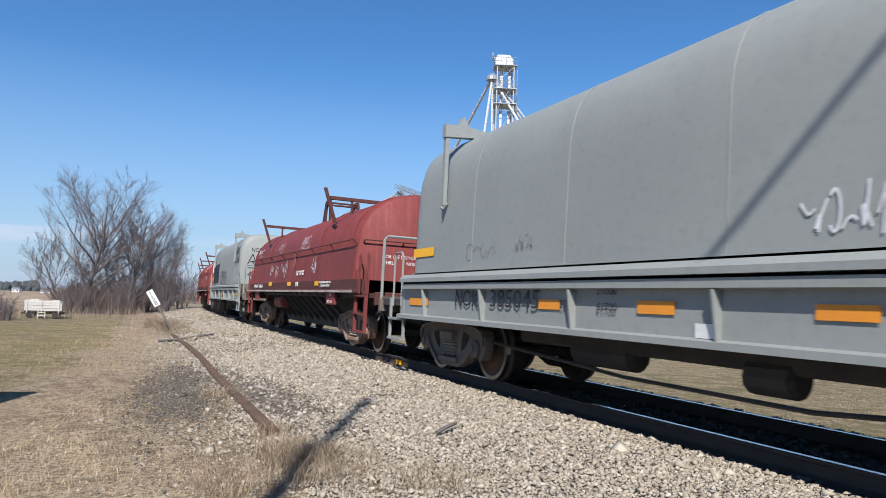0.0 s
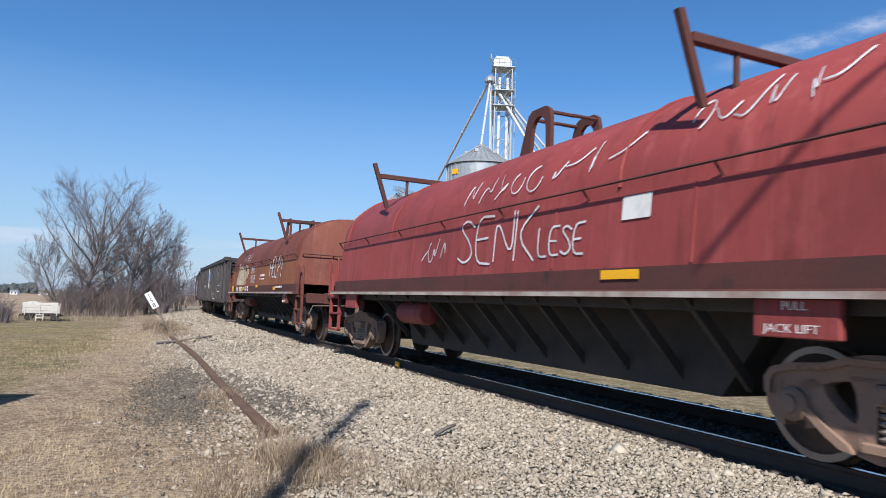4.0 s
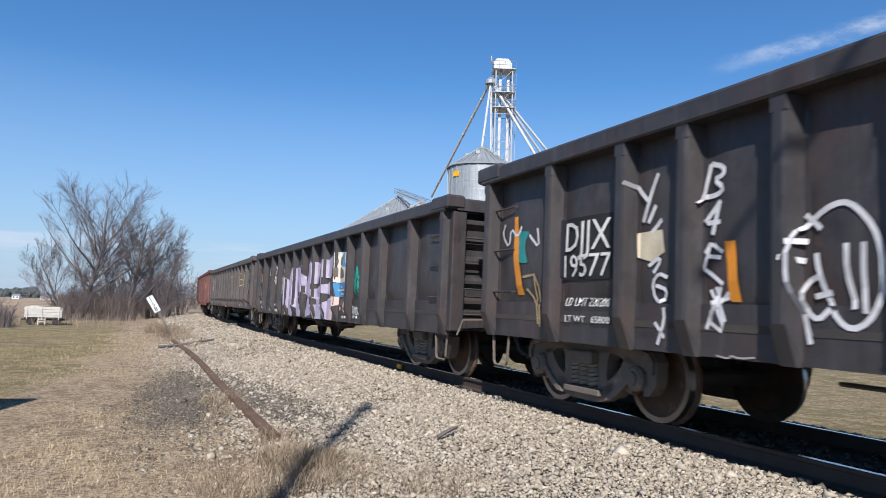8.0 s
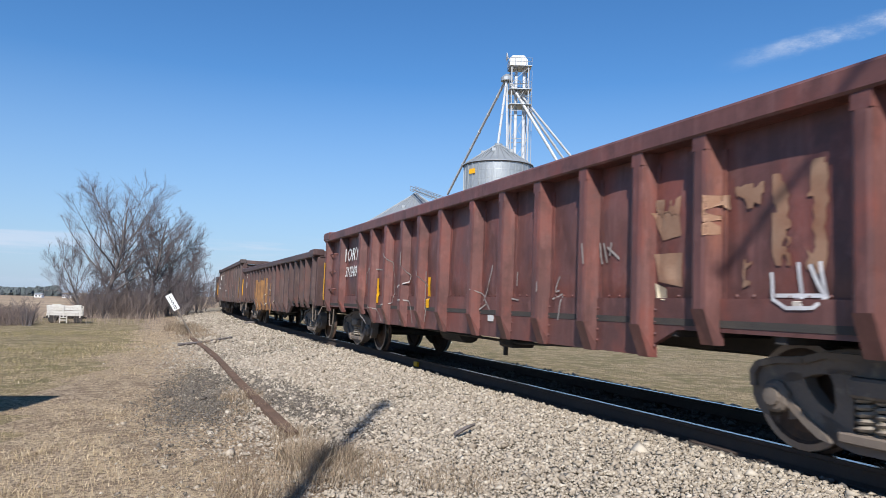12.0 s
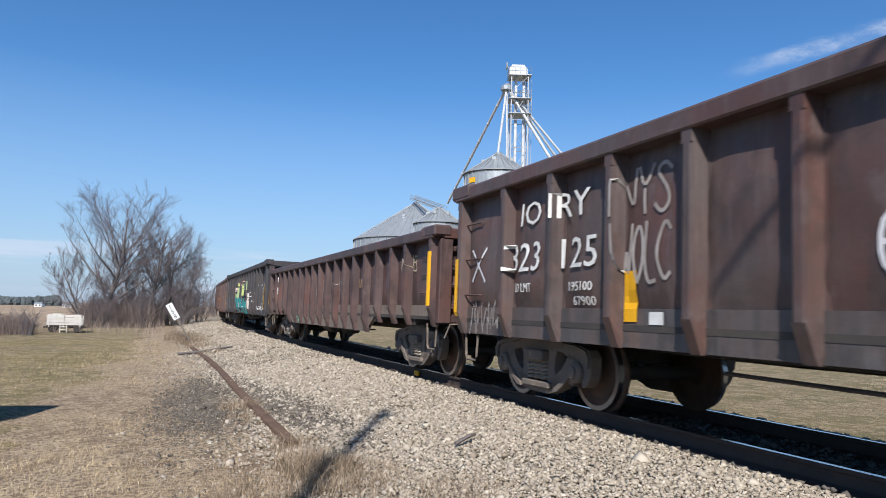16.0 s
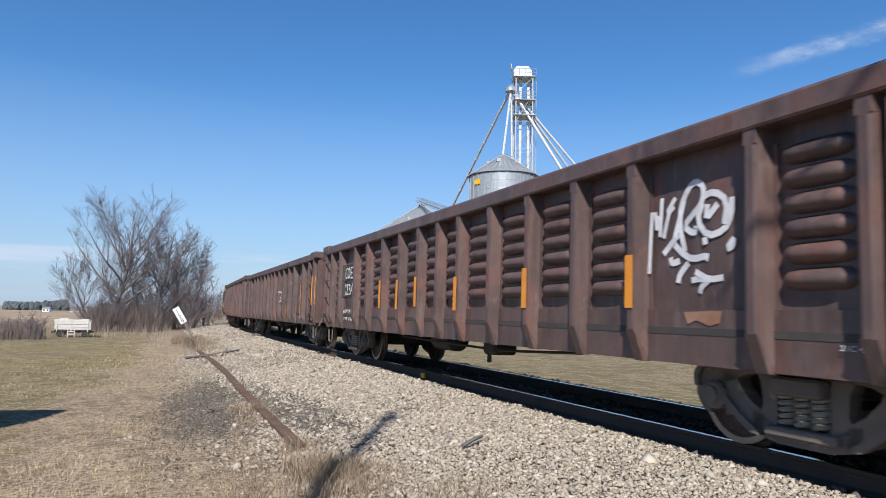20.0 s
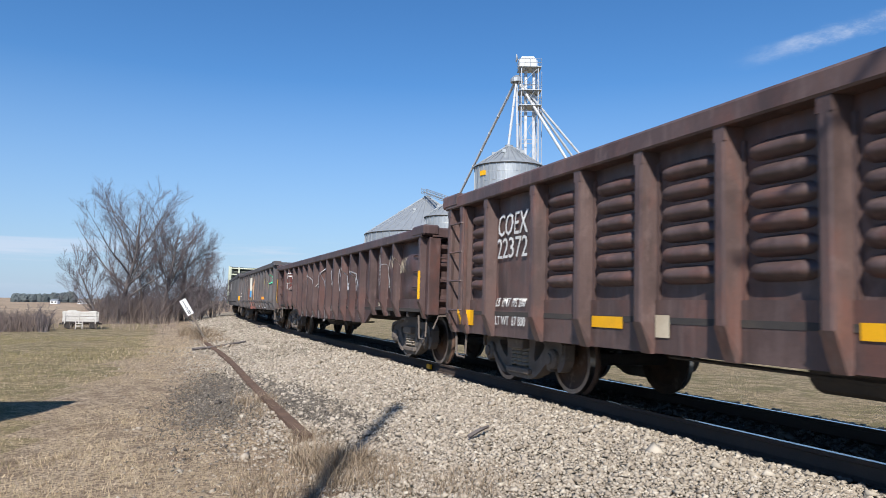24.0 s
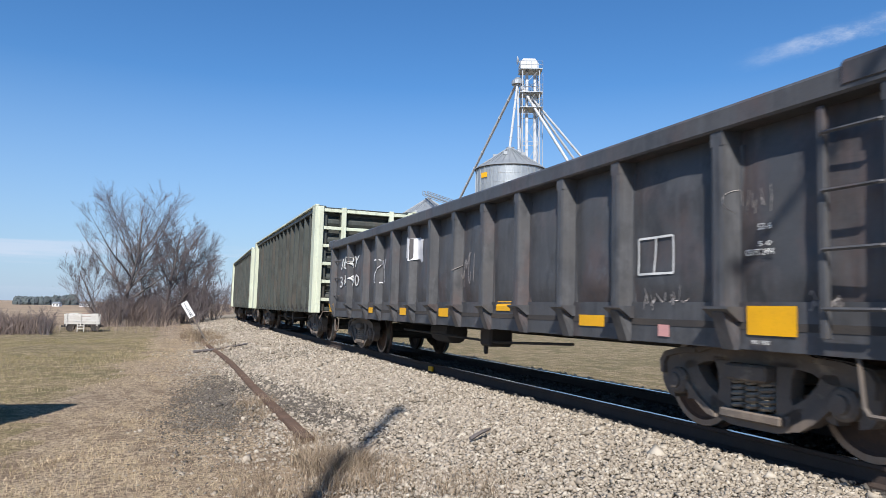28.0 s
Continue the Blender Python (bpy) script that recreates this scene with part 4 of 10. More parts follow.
    def outside(x, z):
        k = min(range(len(px)), key=lambda i: abs(px[i] - x))
        d = abs(px[k] - x)
        h = post_w / 2
        lowest = (low if abs(px[k]) < half - 1.8 else sill) + 0.3
        ease = 0.35 + 0.65 * min(1.0, max(0.0, (z - lowest + 0.3) / 0.3))
        up = PY + 0.035 if z < floor + 0.17 else PY
        if z >= zb0 and px[0] < x < px[-1]:
            j = max(i for i in range(posts) if px[i] <= x)
            w = px[j + 1] - px[j]
            fx = (x - px[j]) / w
            fz = min(1.0, max(0.0, (z - zb0) / (zt0 - zb0)))
            up = max(up, PY + dent(j, fx, fz))
            if ribbed[j] and abs(fx - 0.5) * w < w / 2 - 0.14:
                for r in range(6):
                    q = abs(z - (zb0 + 0.16 + (zt0 - zb0 - 0.30) * (r + 0.5) / 6))
                    if q < 0.09:
                        up = PY + 0.004 + 0.105 * min(1.0, 1.3 - 1.3 * q / 0.09)
        if d <= h * 0.62:
            return max(up, PY + (OY - PY) * ease)
        if d <= h:
            return max(up, PY + 0.03, PY + (OY - PY) * ease * (h - d) / (h * 0.38))
        if d <= h * 1.35:
            return max(up, PY + 0.03)
        return up
    SURFACE[car.name] = outside
    return car, px


HOOD_RISE = 1.21


def coil_gray(label, lead, trail, paint):
    """A coil car under one tall rounded hood; the deck runs past it at both ends."""
    L = trail - lead
    hl = L / 2
    deck = hl + 1.55
    half = hl - 0.95
    car = begin_car("coil_car", label, lead, trail, half)
    # hood: a tunnel section with eased shoulders
    sec = []
    for k in range(19):
        a = math.pi * k / 18
        c, s = math.cos(a), math.sin(a)
        y = 1.40 * (abs(c) ** 0.45) * (1 if c >= 0 else -1)
        z = 2.55 + HOOD_RISE * (abs(s) ** 0.72)
        sec.append((y, z))
    sec = [(1.42, 1.55)] + sec + [(-1.42, 1.55)]
    bm = bmesh.new()
    rings = []
    for x, k in ((-hl, 0.90), (-hl + 0.07, 0.965), (-hl + 0.2, 0.995), (-hl + 0.35, 1.0), (0, 1.0), (hl - 0.35, 1.0), (hl - 0.2, 0.995), (hl - 0.07, 0.965), (hl, 0.90)):
        rings.append([bm.verts.new((x, y * k, 1.55 + (z - 1.55) * k)) for y, z in sec])
    for i in range(len(rings) - 1):
        for j in range(len(sec) - 1):
            bm.faces.new((rings[i][j], rings[i + 1][j], rings[i + 1][j + 1], rings[i][j + 1]))
    bm.faces.new(rings[0])
    bm.faces.new(rings[-1][::-1])
    bmesh.ops.recalc_face_normals(bm, faces=bm.faces[:])
    part("hood", bm, paint, car, "tall rounded steel hood with dents and rust runs", smooth=True)
    # weld seams that stand a little proud
    n = 5
    for i in range(1, n):
        x = -hl + L * i / n
        bm = bmesh.new()
        pts = [(x, y * 1.004, z + 0.002) for y, z in sec]
        tube(bm, pts, 0.005, 4)
        part("hood_seam", bm, paint, car)
    bm = bmesh.new()
    for sy in (1, -1):
        prism(bm, [(sy * 1.38, 1.40), (sy * 1.56, 1.40), (sy * 1.56, 1.46), (sy * 1.50, 1.52), (sy * 1.38, 1.52)], "x", -hl - 0.12, hl + 0.12)
        prism(bm, [(sy * 1.40, 1.27), (sy * 1.53, 1.29), (sy * 1.53, 1.37), (sy * 1.40, 1.37)], "x", -hl - 0.06, hl + 0.06)
    part("hood_ledge", bm, paint, car)
    for sy in (1, -1):
        bm = bmesh.new()
        prism(bm, [(sy * 1.36, 0.80), (sy * 1.50, 0.80), (sy * 1.50, 0.86), (sy * 1.43, 0.88), (sy * 1.43, 1.30), (sy * 1.36, 1.30)], "x", -hl - 0.35, hl + 0.35)
        part("side_sill", bm, paint, car, "grey steel side sill")
        for x in (-4.9, -2.95, -0.9, 1.1, 3.2, 4.9):
            def gus(bm, sy=sy):
                for k in (0.0,):
                    prism(bm, [(sy * 0.0, 0.0), (sy * 0.05, 0.0), (sy * 0.11, 0.44), (sy * 0.0, 0.44)], "x", k - 0.012, k + 0.012)
            shared("gusset", sy, gus, paint, car, pose(x, sy * 1.43, 0.84))
    bm = bmesh.new()
    box(bm, -deck + 0.3, deck - 0.3, -0.35, 0.35, 0.62, 1.3, 0.02)
    box(bm, -deck + 0.1, deck - 0.1, -1.36, 1.36, 1.0, 1.12, 0.01)
    box(bm, -hl + 2.8, hl - 2.8, -0.9, 0.9, 0.62, 1.0, 0.03)
    part("deck", bm, M_UNDER, car)
    for sx in (1, -1):
        bm = bmesh.new()
        box(bm, min(sx * hl, sx * deck), max(sx * hl, sx * deck), -1.36, 1.36, 1.12, 1.16, 0)
        part("end_platform", bm, M_TRUCK, car, "rust-stained end platform")
        bm = bmesh.new()
        box(bm, sx * hl - 0.03, sx * hl + 0.03, -1.38, 1.38, 1.12, 1.56, 0)
        part("bulkhead", bm, M_TRUCK, car)
        bm = bmesh.new()
        box(bm, sx * deck - 0.05, sx * deck + 0.05, -1.40, 1.40, 0.88, 1.14, 0.01)
        part("end_beam", bm, M_TRUCK, car)
        bm = bmesh.new()
        r = sx * deck
        tube(bm, [(r, -1.36, 0.9), (r, -1.36, 2.22), (r, -1.30, 2.30), (r, 1.30, 2.30), (r, 1.36, 2.22), (r, 1.36, 0.9)], 0.03, 6)
        for y in (-0.5, 0.5):
            box(bm, r - 0.02, r + 0.02, y - 0.04, y + 0.04, 1.1, 2.3, 0)
        part("end_railing", bm, paint, car)
        for sy in (1, -1):
            bm = bmesh.new()
            q = sx * (hl + 0.55)
            tube(bm, [(q - 0.2, sy * 1.42, 1.0), (q - 0.2, sy * 1.42, 1.85), (q - 0.12, sy * 1.42, 1.93), (q + 0.12, sy * 1.42, 1.93), (q + 0.2, sy * 1.42, 1.85), (q + 0.2, sy * 1.42, 1.0)], 0.02, 6)
            part("handrail", bm, paint, car)
            bm = bmesh.new()
            for k in (0.2, 0.85):
                box(bm, sx * (hl + k) - 0.025, sx * (hl + k) + 0.025, sy * 1.42 - 0.02, sy * 1.42 + 0.02, 0.42, 1.14, 0)
            for z in (0.44, 0.78):
                box(bm, min(sx * (hl + 0.2), sx * (hl + 0.85)), max(sx * (hl + 0.2), sx * (hl + 0.85)), sy * 1.42 - 0.05, sy * 1.42 + 0.05, z - 0.02, z + 0.02, 0)
            part("step_ladder", bm, paint, car)
        # lifting bracket over the hood
        bx = sx * (hl - 1.35)
        for sy in (1, -1):
            bm = bmesh.new()
            prism(bm, [(bx - 0.04, 2.55), (bx + 0.04, 2.55), (bx + 0.04, 3.80), (bx - 0.04, 3.80)], "y", sy * 1.44, sy * 1.50)
            tube(bm, [(bx, sy * 1.42, 2.6), (bx, sy * 1.5, 2.5)], 0.03, 5)
            prism(bm, [(sy * 0.78, 3.66), (sy * 1.52, 3.60), (sy * 1.52, 3.80), (sy * 1.30, 3.80), (sy * 1.22, 3.95), (sy * 1.12, 3.80), (sy * 0.78, 3.76)], "x", bx - 0.06, bx + 0.06)
            part("lifting_bracket", bm, paint, car, "welded steel guide bracket")
    bm = bmesh.new()
    prism(bm, [(-0.5, 3.50), (-0.35, 3.72), (0.35, 3.72), (0.5, 3.50)], "y", -0.30, 0.30)
    for y in (-0.33, 0.27):
        prism(bm, [(-0.42, 3.50), (-0.30, 3.74), (-0.15, 3.84), (0.15, 3.84), (0.30, 3.74), (0.42, 3.50)], "y", y, y + 0.06)
    part("lifting_lug", bm, paint, car)
    def outside(x, z):
        if z < 1.27:
            return 1.435
        if z < 2.55:
            return 1.424 - 0.02 * (z - 1.55)
        q = min(1.0, ((z - 2.55) / HOOD_RISE) ** (1 / 0.72))
        return 1.403 * max(0.0, 1 - q * q) ** 0.225
    SURFACE[car.name] = outside
    # brake gear under the middle
    bm = bmesh.new()
    lathe(bm, [(0.10, -0.55), (0.17, -0.5), (0.17, 0.5), (0.10, 0.55)], "x", 14, centre=(-1.2, -0.75, 0.60))
    part("air_reservoir", bm, M_UNDER, car)
    bm = bmesh.new()
    lathe(bm, [(0.10, -0.25), (0.16, -0.22), (0.16, 0.22), (0.10, 0.25)], "x", 12, centre=(1.1, -0.8, 0.58))
    part("brake_cylinder", bm, M_UNDER, car)
    bm = bmesh.new()
    tube(bm, [(-3.6, -0.95, 0.56), (-0.6, -1.0, 0.40), (1.6, -1.0, 0.38), (3.6, -0.95, 0.54)], 0.022, 5)
    tube(bm, [(-3.2, -0.7, 0.66), (3.2, -0.7, 0.62)], 0.02, 5)
    part("brake_rod", bm, M_UNDER, car)
    add_trucks(car, half, False)
    couplers(car, deck)
    return car, hl


def coil_red(label, lead, trail, paint, deck_mat, inset=0.6, skirt=None):
    """A coil car with a round-backed hood, a hanging trough below and open end platforms."""
    L = trail - lead
    hl = L / 2
    deck = hl + 1.25
    half = hl - inset
    car = begin_car("coil_car", label, lead, trail, half)
    sec = [(1.46, 1.50), (1.40, 2.30)]
    for k in range(1, 16):
        a = math.pi * k / 16
        sec.append((1.40 * math.cos(a) ** 1 if abs(math.cos(a)) > 0 else 0.0, 2.30 + 1.12 * math.sin(a)))
    sec += [(-1.40, 2.30), (-1.46, 1.50)]
    bm = bmesh.new()
    rings = []
    for x, k in ((-hl, 0.955), (-hl + 0.05, 0.985), (-hl + 0.12, 1.0), (0, 1.0), (hl - 0.12, 1.0), (hl - 0.05, 0.985), (hl, 0.955)):
        rings.append([bm.verts.new((x, y * k, 1.50 + (z - 1.50) * k)) for y, z in sec])
    for i in range(len(rings) - 1):
        for j in range(len(sec) - 1):
            bm.faces.new((rings[i][j], rings[i + 1][j], rings[i + 1][j + 1], rings[i][j + 1]))
    bm.faces.new(rings[0])
    bm.faces.new(rings[-1][::-1])
    bmesh.ops.recalc_face_normals(bm, faces=bm.faces[:])
    part("hood", bm, paint, car, "round-backed steel hood", smooth=True)
    for sy in (1, -1):
        bm = bmesh.new()
        prism(bm, [(sy * 1.45, 1.50), (sy * 1.466, 1.50), (sy * 1.412, 2.22), (sy * 1.395, 2.22)], "x", -hl + 0.14, hl - 0.14)
        part("hood_skirt", bm, skirt or paint, car, "rust-streaked lower plate of the hood")
        bm = bmesh.new()
        box(bm, -hl - 0.2, hl + 0.2, sy * 1.562 - 0.006, sy * 1.562 + 0.006, 1.218, 1.268, 0.0)
        part("sill_edge", bm, M_EDGE, car, "worn pale edge of the sill")
        for x in (-hl * 0.66, -hl * 0.33, 0.0, hl * 0.33, hl * 0.66):
            shared("skirt_seam", sy, lambda bm, sy=sy: prism(bm, [(sy * 1.46, 1.52), (sy * 1.474, 1.52), (sy * 1.420, 2.21), (sy * 1.40, 2.21)], "x", -0.016, 0.016), skirt or paint, car, pose(x, 0, 0))
    for x in (-hl + 0.45, -hl * 0.5, hl * 0.5, hl - 0.45):
        bm = bmesh.new()
        arc = [(1.41 * math.cos(math.pi * k / 20), 2.30 + 1.13 * math.sin(math.pi * k / 20)) for k in range(21)]
        tube(bm, [(x, y, z) for y, z in arc], 0.022, 5)
        part("hood_band", bm, paint, car)
    bm = bmesh.new()
    lathe(bm, [(0.02, -0.6), (0.17, -0.56), (0.185, -0.5), (0.185, 0.5), (0.17, 0.56), (0.02, 0.6)], "x", 18, centre=(-half + 3.3, -1.15, 0.92))
    part("air_reservoir", bm, paint, car, "rust-brown air reservoir under the sill")
    bm = bmesh.new()
    for sy in (1, -1):
        pts = [(-hl + 0.1 + (2 * hl - 0.2) * i / 14, sy * 1.50, 2.33) for i in range(15)]
        tube(bm, pts, 0.014, 5)
        for p in pts[::2]:
            tube(bm, [(p[0], sy * 1.40, 2.22), (p[0], sy * 1.50, 2.33)], 0.016, 4)
    for sx in (1, -1):
        pts = [(sx * (hl + 0.08), -1.3 + 2.6 * i / 6, 2.33) for i in range(7)]
        tube(bm, pts, 0.014, 5)
        for p in pts[::2]:
            tube(bm, [(sx * (hl - 0.02), p[1], 2.25), p], 0.016, 4)
    part("hood_handrail", bm, deck_mat, car)
    for sy in (1, -1):
        bm = bmesh.new()
        prism(bm, [(sy * 1.30, 1.22), (sy * 1.56, 1.22), (sy * 1.56, 1.27), (sy * 1.47, 1.29), (sy * 1.47, 1.50), (sy * 1.30, 1.50)], "x", -hl - 0.2, hl + 0.2)
        part("side_sill", bm, deck_mat, car, "grimy side sill with a worn edge")
        for i in range(11):
            x = -half + 1.7 + (2 * half - 3.4) * i / 10
            shared("trough_brace", sy, lambda bm, sy=sy: prism(bm, [(sy * 1.40, 1.20), (sy * 0.64, 0.42), (sy * 0.60, 0.52), (sy * 1.30, 1.24)], "x", -0.03, 0.03), M_UNDER, car, pose(x, 0, 0))
        for sx in (1, -1):
            shared("jacking_pad", sy, lambda bm, sy=sy: box(bm, -0.35, 0.35, sy * 1.47 - 0.03, sy * 1.47 + 0.03, 0.94, 1.22, 0.01), paint, car, pose(sx * (half - 0.55), 0, 0))
    bm = bmesh.new()
    a, b = half - 1.35, half - 2.0
    prism(bm, [(-a, 1.2), (-b, 0.34), (b, 0.34), (a, 1.2)], "y", -0.66, 0.66)
    box(bm, -deck + 0.2, deck - 0.2, -0.34, 0.34, 0.66, 1.2, 0.02)
    box(bm, -deck + 0.1, deck - 0.1, -1.34, 1.34, 1.12, 1.22, 0)
    part("trough", bm, M_UNDER, car)
    for sx in (1, -1):
        bm = bmesh.new()
        box(bm, min(sx * hl, sx * deck), max(sx * hl, sx * deck), -1.36, 1.36, 1.12, 1.20, 0.005)
        part("end_platform", bm, deck_mat, car, "grimy end platform with tread plate")
        bm = bmesh.new()
        box(bm, sx * deck - 0.06, sx * deck + 0.06, -1.42, 1.42, 0.98, 1.24, 0.015)
        part("end_beam", bm, deck_mat, car)
        bm = bmesh.new()
        box(bm, sx * (hl + 0.3) - 0.2, sx * (hl + 0.3) + 0.2, -0.8, 0.8, 0.78, 1.12, 0.02)
        part("draft_box", bm, deck_mat, car)
        for sy in (1, -1):
            bm = bmesh.new()
            for k in (0.0, 0.55):
                x = sx * (hl + 0.15 + k)
                tube(bm, [(x - 0.0, sy * 1.42, 1.2), (x, sy * 1.42, 1.95), (x + 0.06 * sx, sy * 1.42, 2.02), (x + 0.12 * sx, sy * 1.42, 1.95), (x + 0.12 * sx, sy * 1.42, 1.2)], 0.018, 5)
            part("handrail", bm, paint, car)
            x0, x1 = hl - 0.05, hl + 0.62
            ladder = None
            for x in (x0, x1):
                bm = bmesh.new()
                box(bm, min(sx * x, sx * (x + 0.07)), max(sx * x, sx * (x + 0.07)), sy * 1.40 - 0.03, sy * 1.40 + 0.03, 0.42, 1.7, 0)
                ladder = part("step_ladder" if ladder is None else "stile", bm, paint, ladder or car)
            for z in (0.44, 0.80, 1.16):
                bm = bmesh.new()
                box(bm, min(sx * x0, sx * x1), max(sx * x0, sx * x1), sy * 1.40 - 0.05, sy * 1.40 + 0.05, z - 0.018, z + 0.018, 0)
                part("rung", bm, paint, ladder if ladder.parent == car else ladder.parent)
        # stacking posts that lean over the hood
        bx = sx * (hl - 2.4) + 0.2
        for sy in (1, -1):
            bm = bmesh.new()
            prism(bm, [(sy * 1.30, 2.88), (sy * 1.37, 2.86), (sy * 1.66, 3.68), (sy * 1.59, 3.70)], "x", bx - 0.032, bx + 0.032)
            part("bracket_post", bm, deck_mat, car)
            bm = bmesh.new()
            tube(bm, [(bx, sy * 0.95, 3.08), (bx, sy * 0.95, 3.42)], 0.03, 5)
            part("bracket_leg", bm, deck_mat, car)
        bm = bmesh.new()
        prism(bm, [(-1.5, 3.42), (1.5, 3.42), (1.5, 3.50), (-1.5, 3.50)], "x", bx - 0.05, bx + 0.05)
        part("stacking_bracket", bm, deck_mat, car, "dark steel stacking bracket")
    for sy in (0.42, -0.42):
        bm = bmesh.new()
        outer = [(-0.46, 3.28), (-0.25, 3.82), (-0.20, 3.94), (-0.10, 4.0), (0.26, 4.0), (0.36, 3.94), (0.40, 3.82), (0.42, 3.28)]
        inner = [(0.30, 3.28)] + [(0.09 + 0.19 * math.cos(a), 3.66 + 0.22 * math.sin(a)) for a in (math.pi * k / 8 for k in range(9))] + [(-0.14, 3.28)]
        prism(bm, outer + inner, "y", sy - 0.03, sy + 0.03)
        for q in (-0.17, 0.34):
            tube(bm, [(q, 0, 3.90), (q, sy, 3.90)], 0.03, 5)
        part("lifting_lug", bm, deck_mat, car)
    def outside(x, z):
        if z < 1.5:
            return 1.475
        if z < 2.3:
            return 1.469 - 0.075 * (z - 1.5)
        return 1.404 * math.sqrt(max(0.0, 1 - ((z - 2.3) / 1.12) ** 2))
    SURFACE[car.name] = outside
    add_trucks(car, half, True)
    couplers(car, deck, 0.82)
    return car, hl


def covered_gondola(label, lead, trail, top, sill, paint, trim):
    """A tall ribbed car with pale end frames."""
    car, px = gondola(label, lead, trail, top, sill, paint, posts=16, style="smooth", post_w=0.12, chord=0.14, bulge=0.0)
    hl = (trail - lead) / 2
    for sx in (1, -1):
        bm = bmesh.new()
        for y in (-1.44, 1.36, -0.75, 0.75):
            box(bm, min(sx * (hl + 0.10), sx * (hl + 0.24)), max(sx * (hl + 0.10), sx * (hl + 0.24)), y - 0.04, y + 0.10, sill, top, 0.01)
        for k in range(6):
            z = sill + 0.4 + (top - sill - 0.4) * k / 5.2
            box(bm, min(sx * (hl + 0.10), sx * (hl + 0.20)), max(sx * (hl + 0.10), sx * (hl + 0.20)), -1.44, 1.44, z - 0.05, z + 0.05, 0.01)
        box(bm, min(sx * (hl - 0.25), sx * (hl + 0.22)), max(sx * (hl - 0.25), sx * (hl + 0.22)), -1.60, -1.44, sill, top, 0.01)
        part("end_frame", bm, trim, car, "pale green end frame")
    bm = bmesh.new()
    for y in (-1.60, 1.48):
        box(bm, -hl - 0.2, hl + 0.2, y, y + 0.12, top, top + 0.06, 0.01)
    part("roof_edge", bm, trim, car)
    return car, px


P_GRAY = mat("hood_grey", (0.262, 0.276, 0.264), 0.55, 0.0, (0.225, 0.236, 0.228), 1.6, 0.6, (0.264, 0.209, 0.154), 0.5, bump=0.08, spots=0.70, bump_scale=4)
P_RED = mat("hood_red", (0.20, 0.040, 0.036), 0.65, 0.0, (0.145, 0.033, 0.031), 1.6, 0.7, (0.13, 0.05, 0.035), 0.85, bump=0.08, spots=0.64, bump_scale=6)
P_RED2 = mat("hood_bright_red", (0.265, 0.050, 0.047), 0.65, 0.0, (0.17, 0.037, 0.036), 1.6, 0.7, (0.16, 0.05, 0.04), 0.85, bump=0.08, spots=0.64, bump_scale=6)
P_RUSTY = mat("hood_rust", (0.165, 0.050, 0.033), 0.72, 0.0, (0.095, 0.030, 0.026), 1.7, 0.95, (0.070, 0.028, 0.028), 0.7, bump=0.1, spots=0.56, bump_scale=6)
M_EDGE = mat("worn_sill_edge", (0.42, 0.38, 0.34), 0.75, 0.0, (0.20, 0.10, 0.08), 5, 0.8, bump=0.05)
P_SKIRT = mat("hood_skirt_rust", (0.235, 0.088, 0.042), 0.8, 0.0, (0.175, 0.055, 0.030), 2.2, 0.8, (0.09, 0.035, 0.028), 0.8, bump=0.08, spots=0.62, bump_scale=6)
P_DECK = mat("deck_maroon", (0.10, 0.035, 0.03), 0.8, 0.0, (0.06, 0.03, 0.026), 3, 0.7, (0.03, 0.025, 0.022), 0.3)
P_SLATE = mat("gondola_slate", (0.074, 0.068, 0.069), 0.5, 0.0, (0.105, 0.074, 0.062), 1.8, 0.8, (0.217, 0.109, 0.065), 0.8, spots=0.60, bump=0.22, bump_scale=9, spec=0.5)
P_OXIDE = mat("gondola_oxide", (0.142, 0.058, 0.050), 0.5, 0.0, (0.080, 0.038, 0.036), 2.2, 0.85, (0.252, 0.098, 0.063), 0.85, spots=0.62, bump=0.22, bump_scale=9, spec=0.5)
P_BAND = mat("pale_band", (0.19, 0.155, 0.13), 0.75, 0.0, (0.14, 0.105, 0.085), 1.8, 0.7, (0.16, 0.08, 0.05), 0.85, spots=0.62)
P_UMBER = mat("gondola_umber", (0.104, 0.066, 0.058), 0.5, 0.0, (0.060, 0.040, 0.038), 2.2, 0.85, (0.203, 0.102, 0.065), 0.8, spots=0.63, bump=0.22, bump_scale=9, spec=0.5)
P_CHAR = mat("gondola_charcoal", (0.062, 0.064, 0.070), 0.5, 0.0, (0.085, 0.080, 0.077), 1.8, 0.7, (0.14, 0.115, 0.10), 0.8, spots=0.66, bump=0.22, bump_scale=9, spec=0.5)
P_CHAR_RUST = mat("gondola_charcoal_rust", (0.082, 0.080, 0.083), 0.5, 0.0, (0.105, 0.066, 0.050), 2.4, 0.6, (0.15, 0.115, 0.095), 0.8, spots=0.64, bump=0.22, bump_scale=9, spec=0.5)
P_GREEN = mat("car_dark_green", (0.042, 0.050, 0.044), 0.5, 0.0, (0.058, 0.060, 0.052), 1.6, 0.7, (0.162, 0.149, 0.121), 0.8, spots=0.66, bump=0.22, bump_scale=9, spec=0.5)
P_PALE = mat("car_pale_green", (0.56, 0.60, 0.47), 0.65, 0.0, (0.45, 0.46, 0.36), 1.6, 0.6, (0.30, 0.18, 0.10), 0.8, spots=0.66, bump=0.22, bump_scale=9)


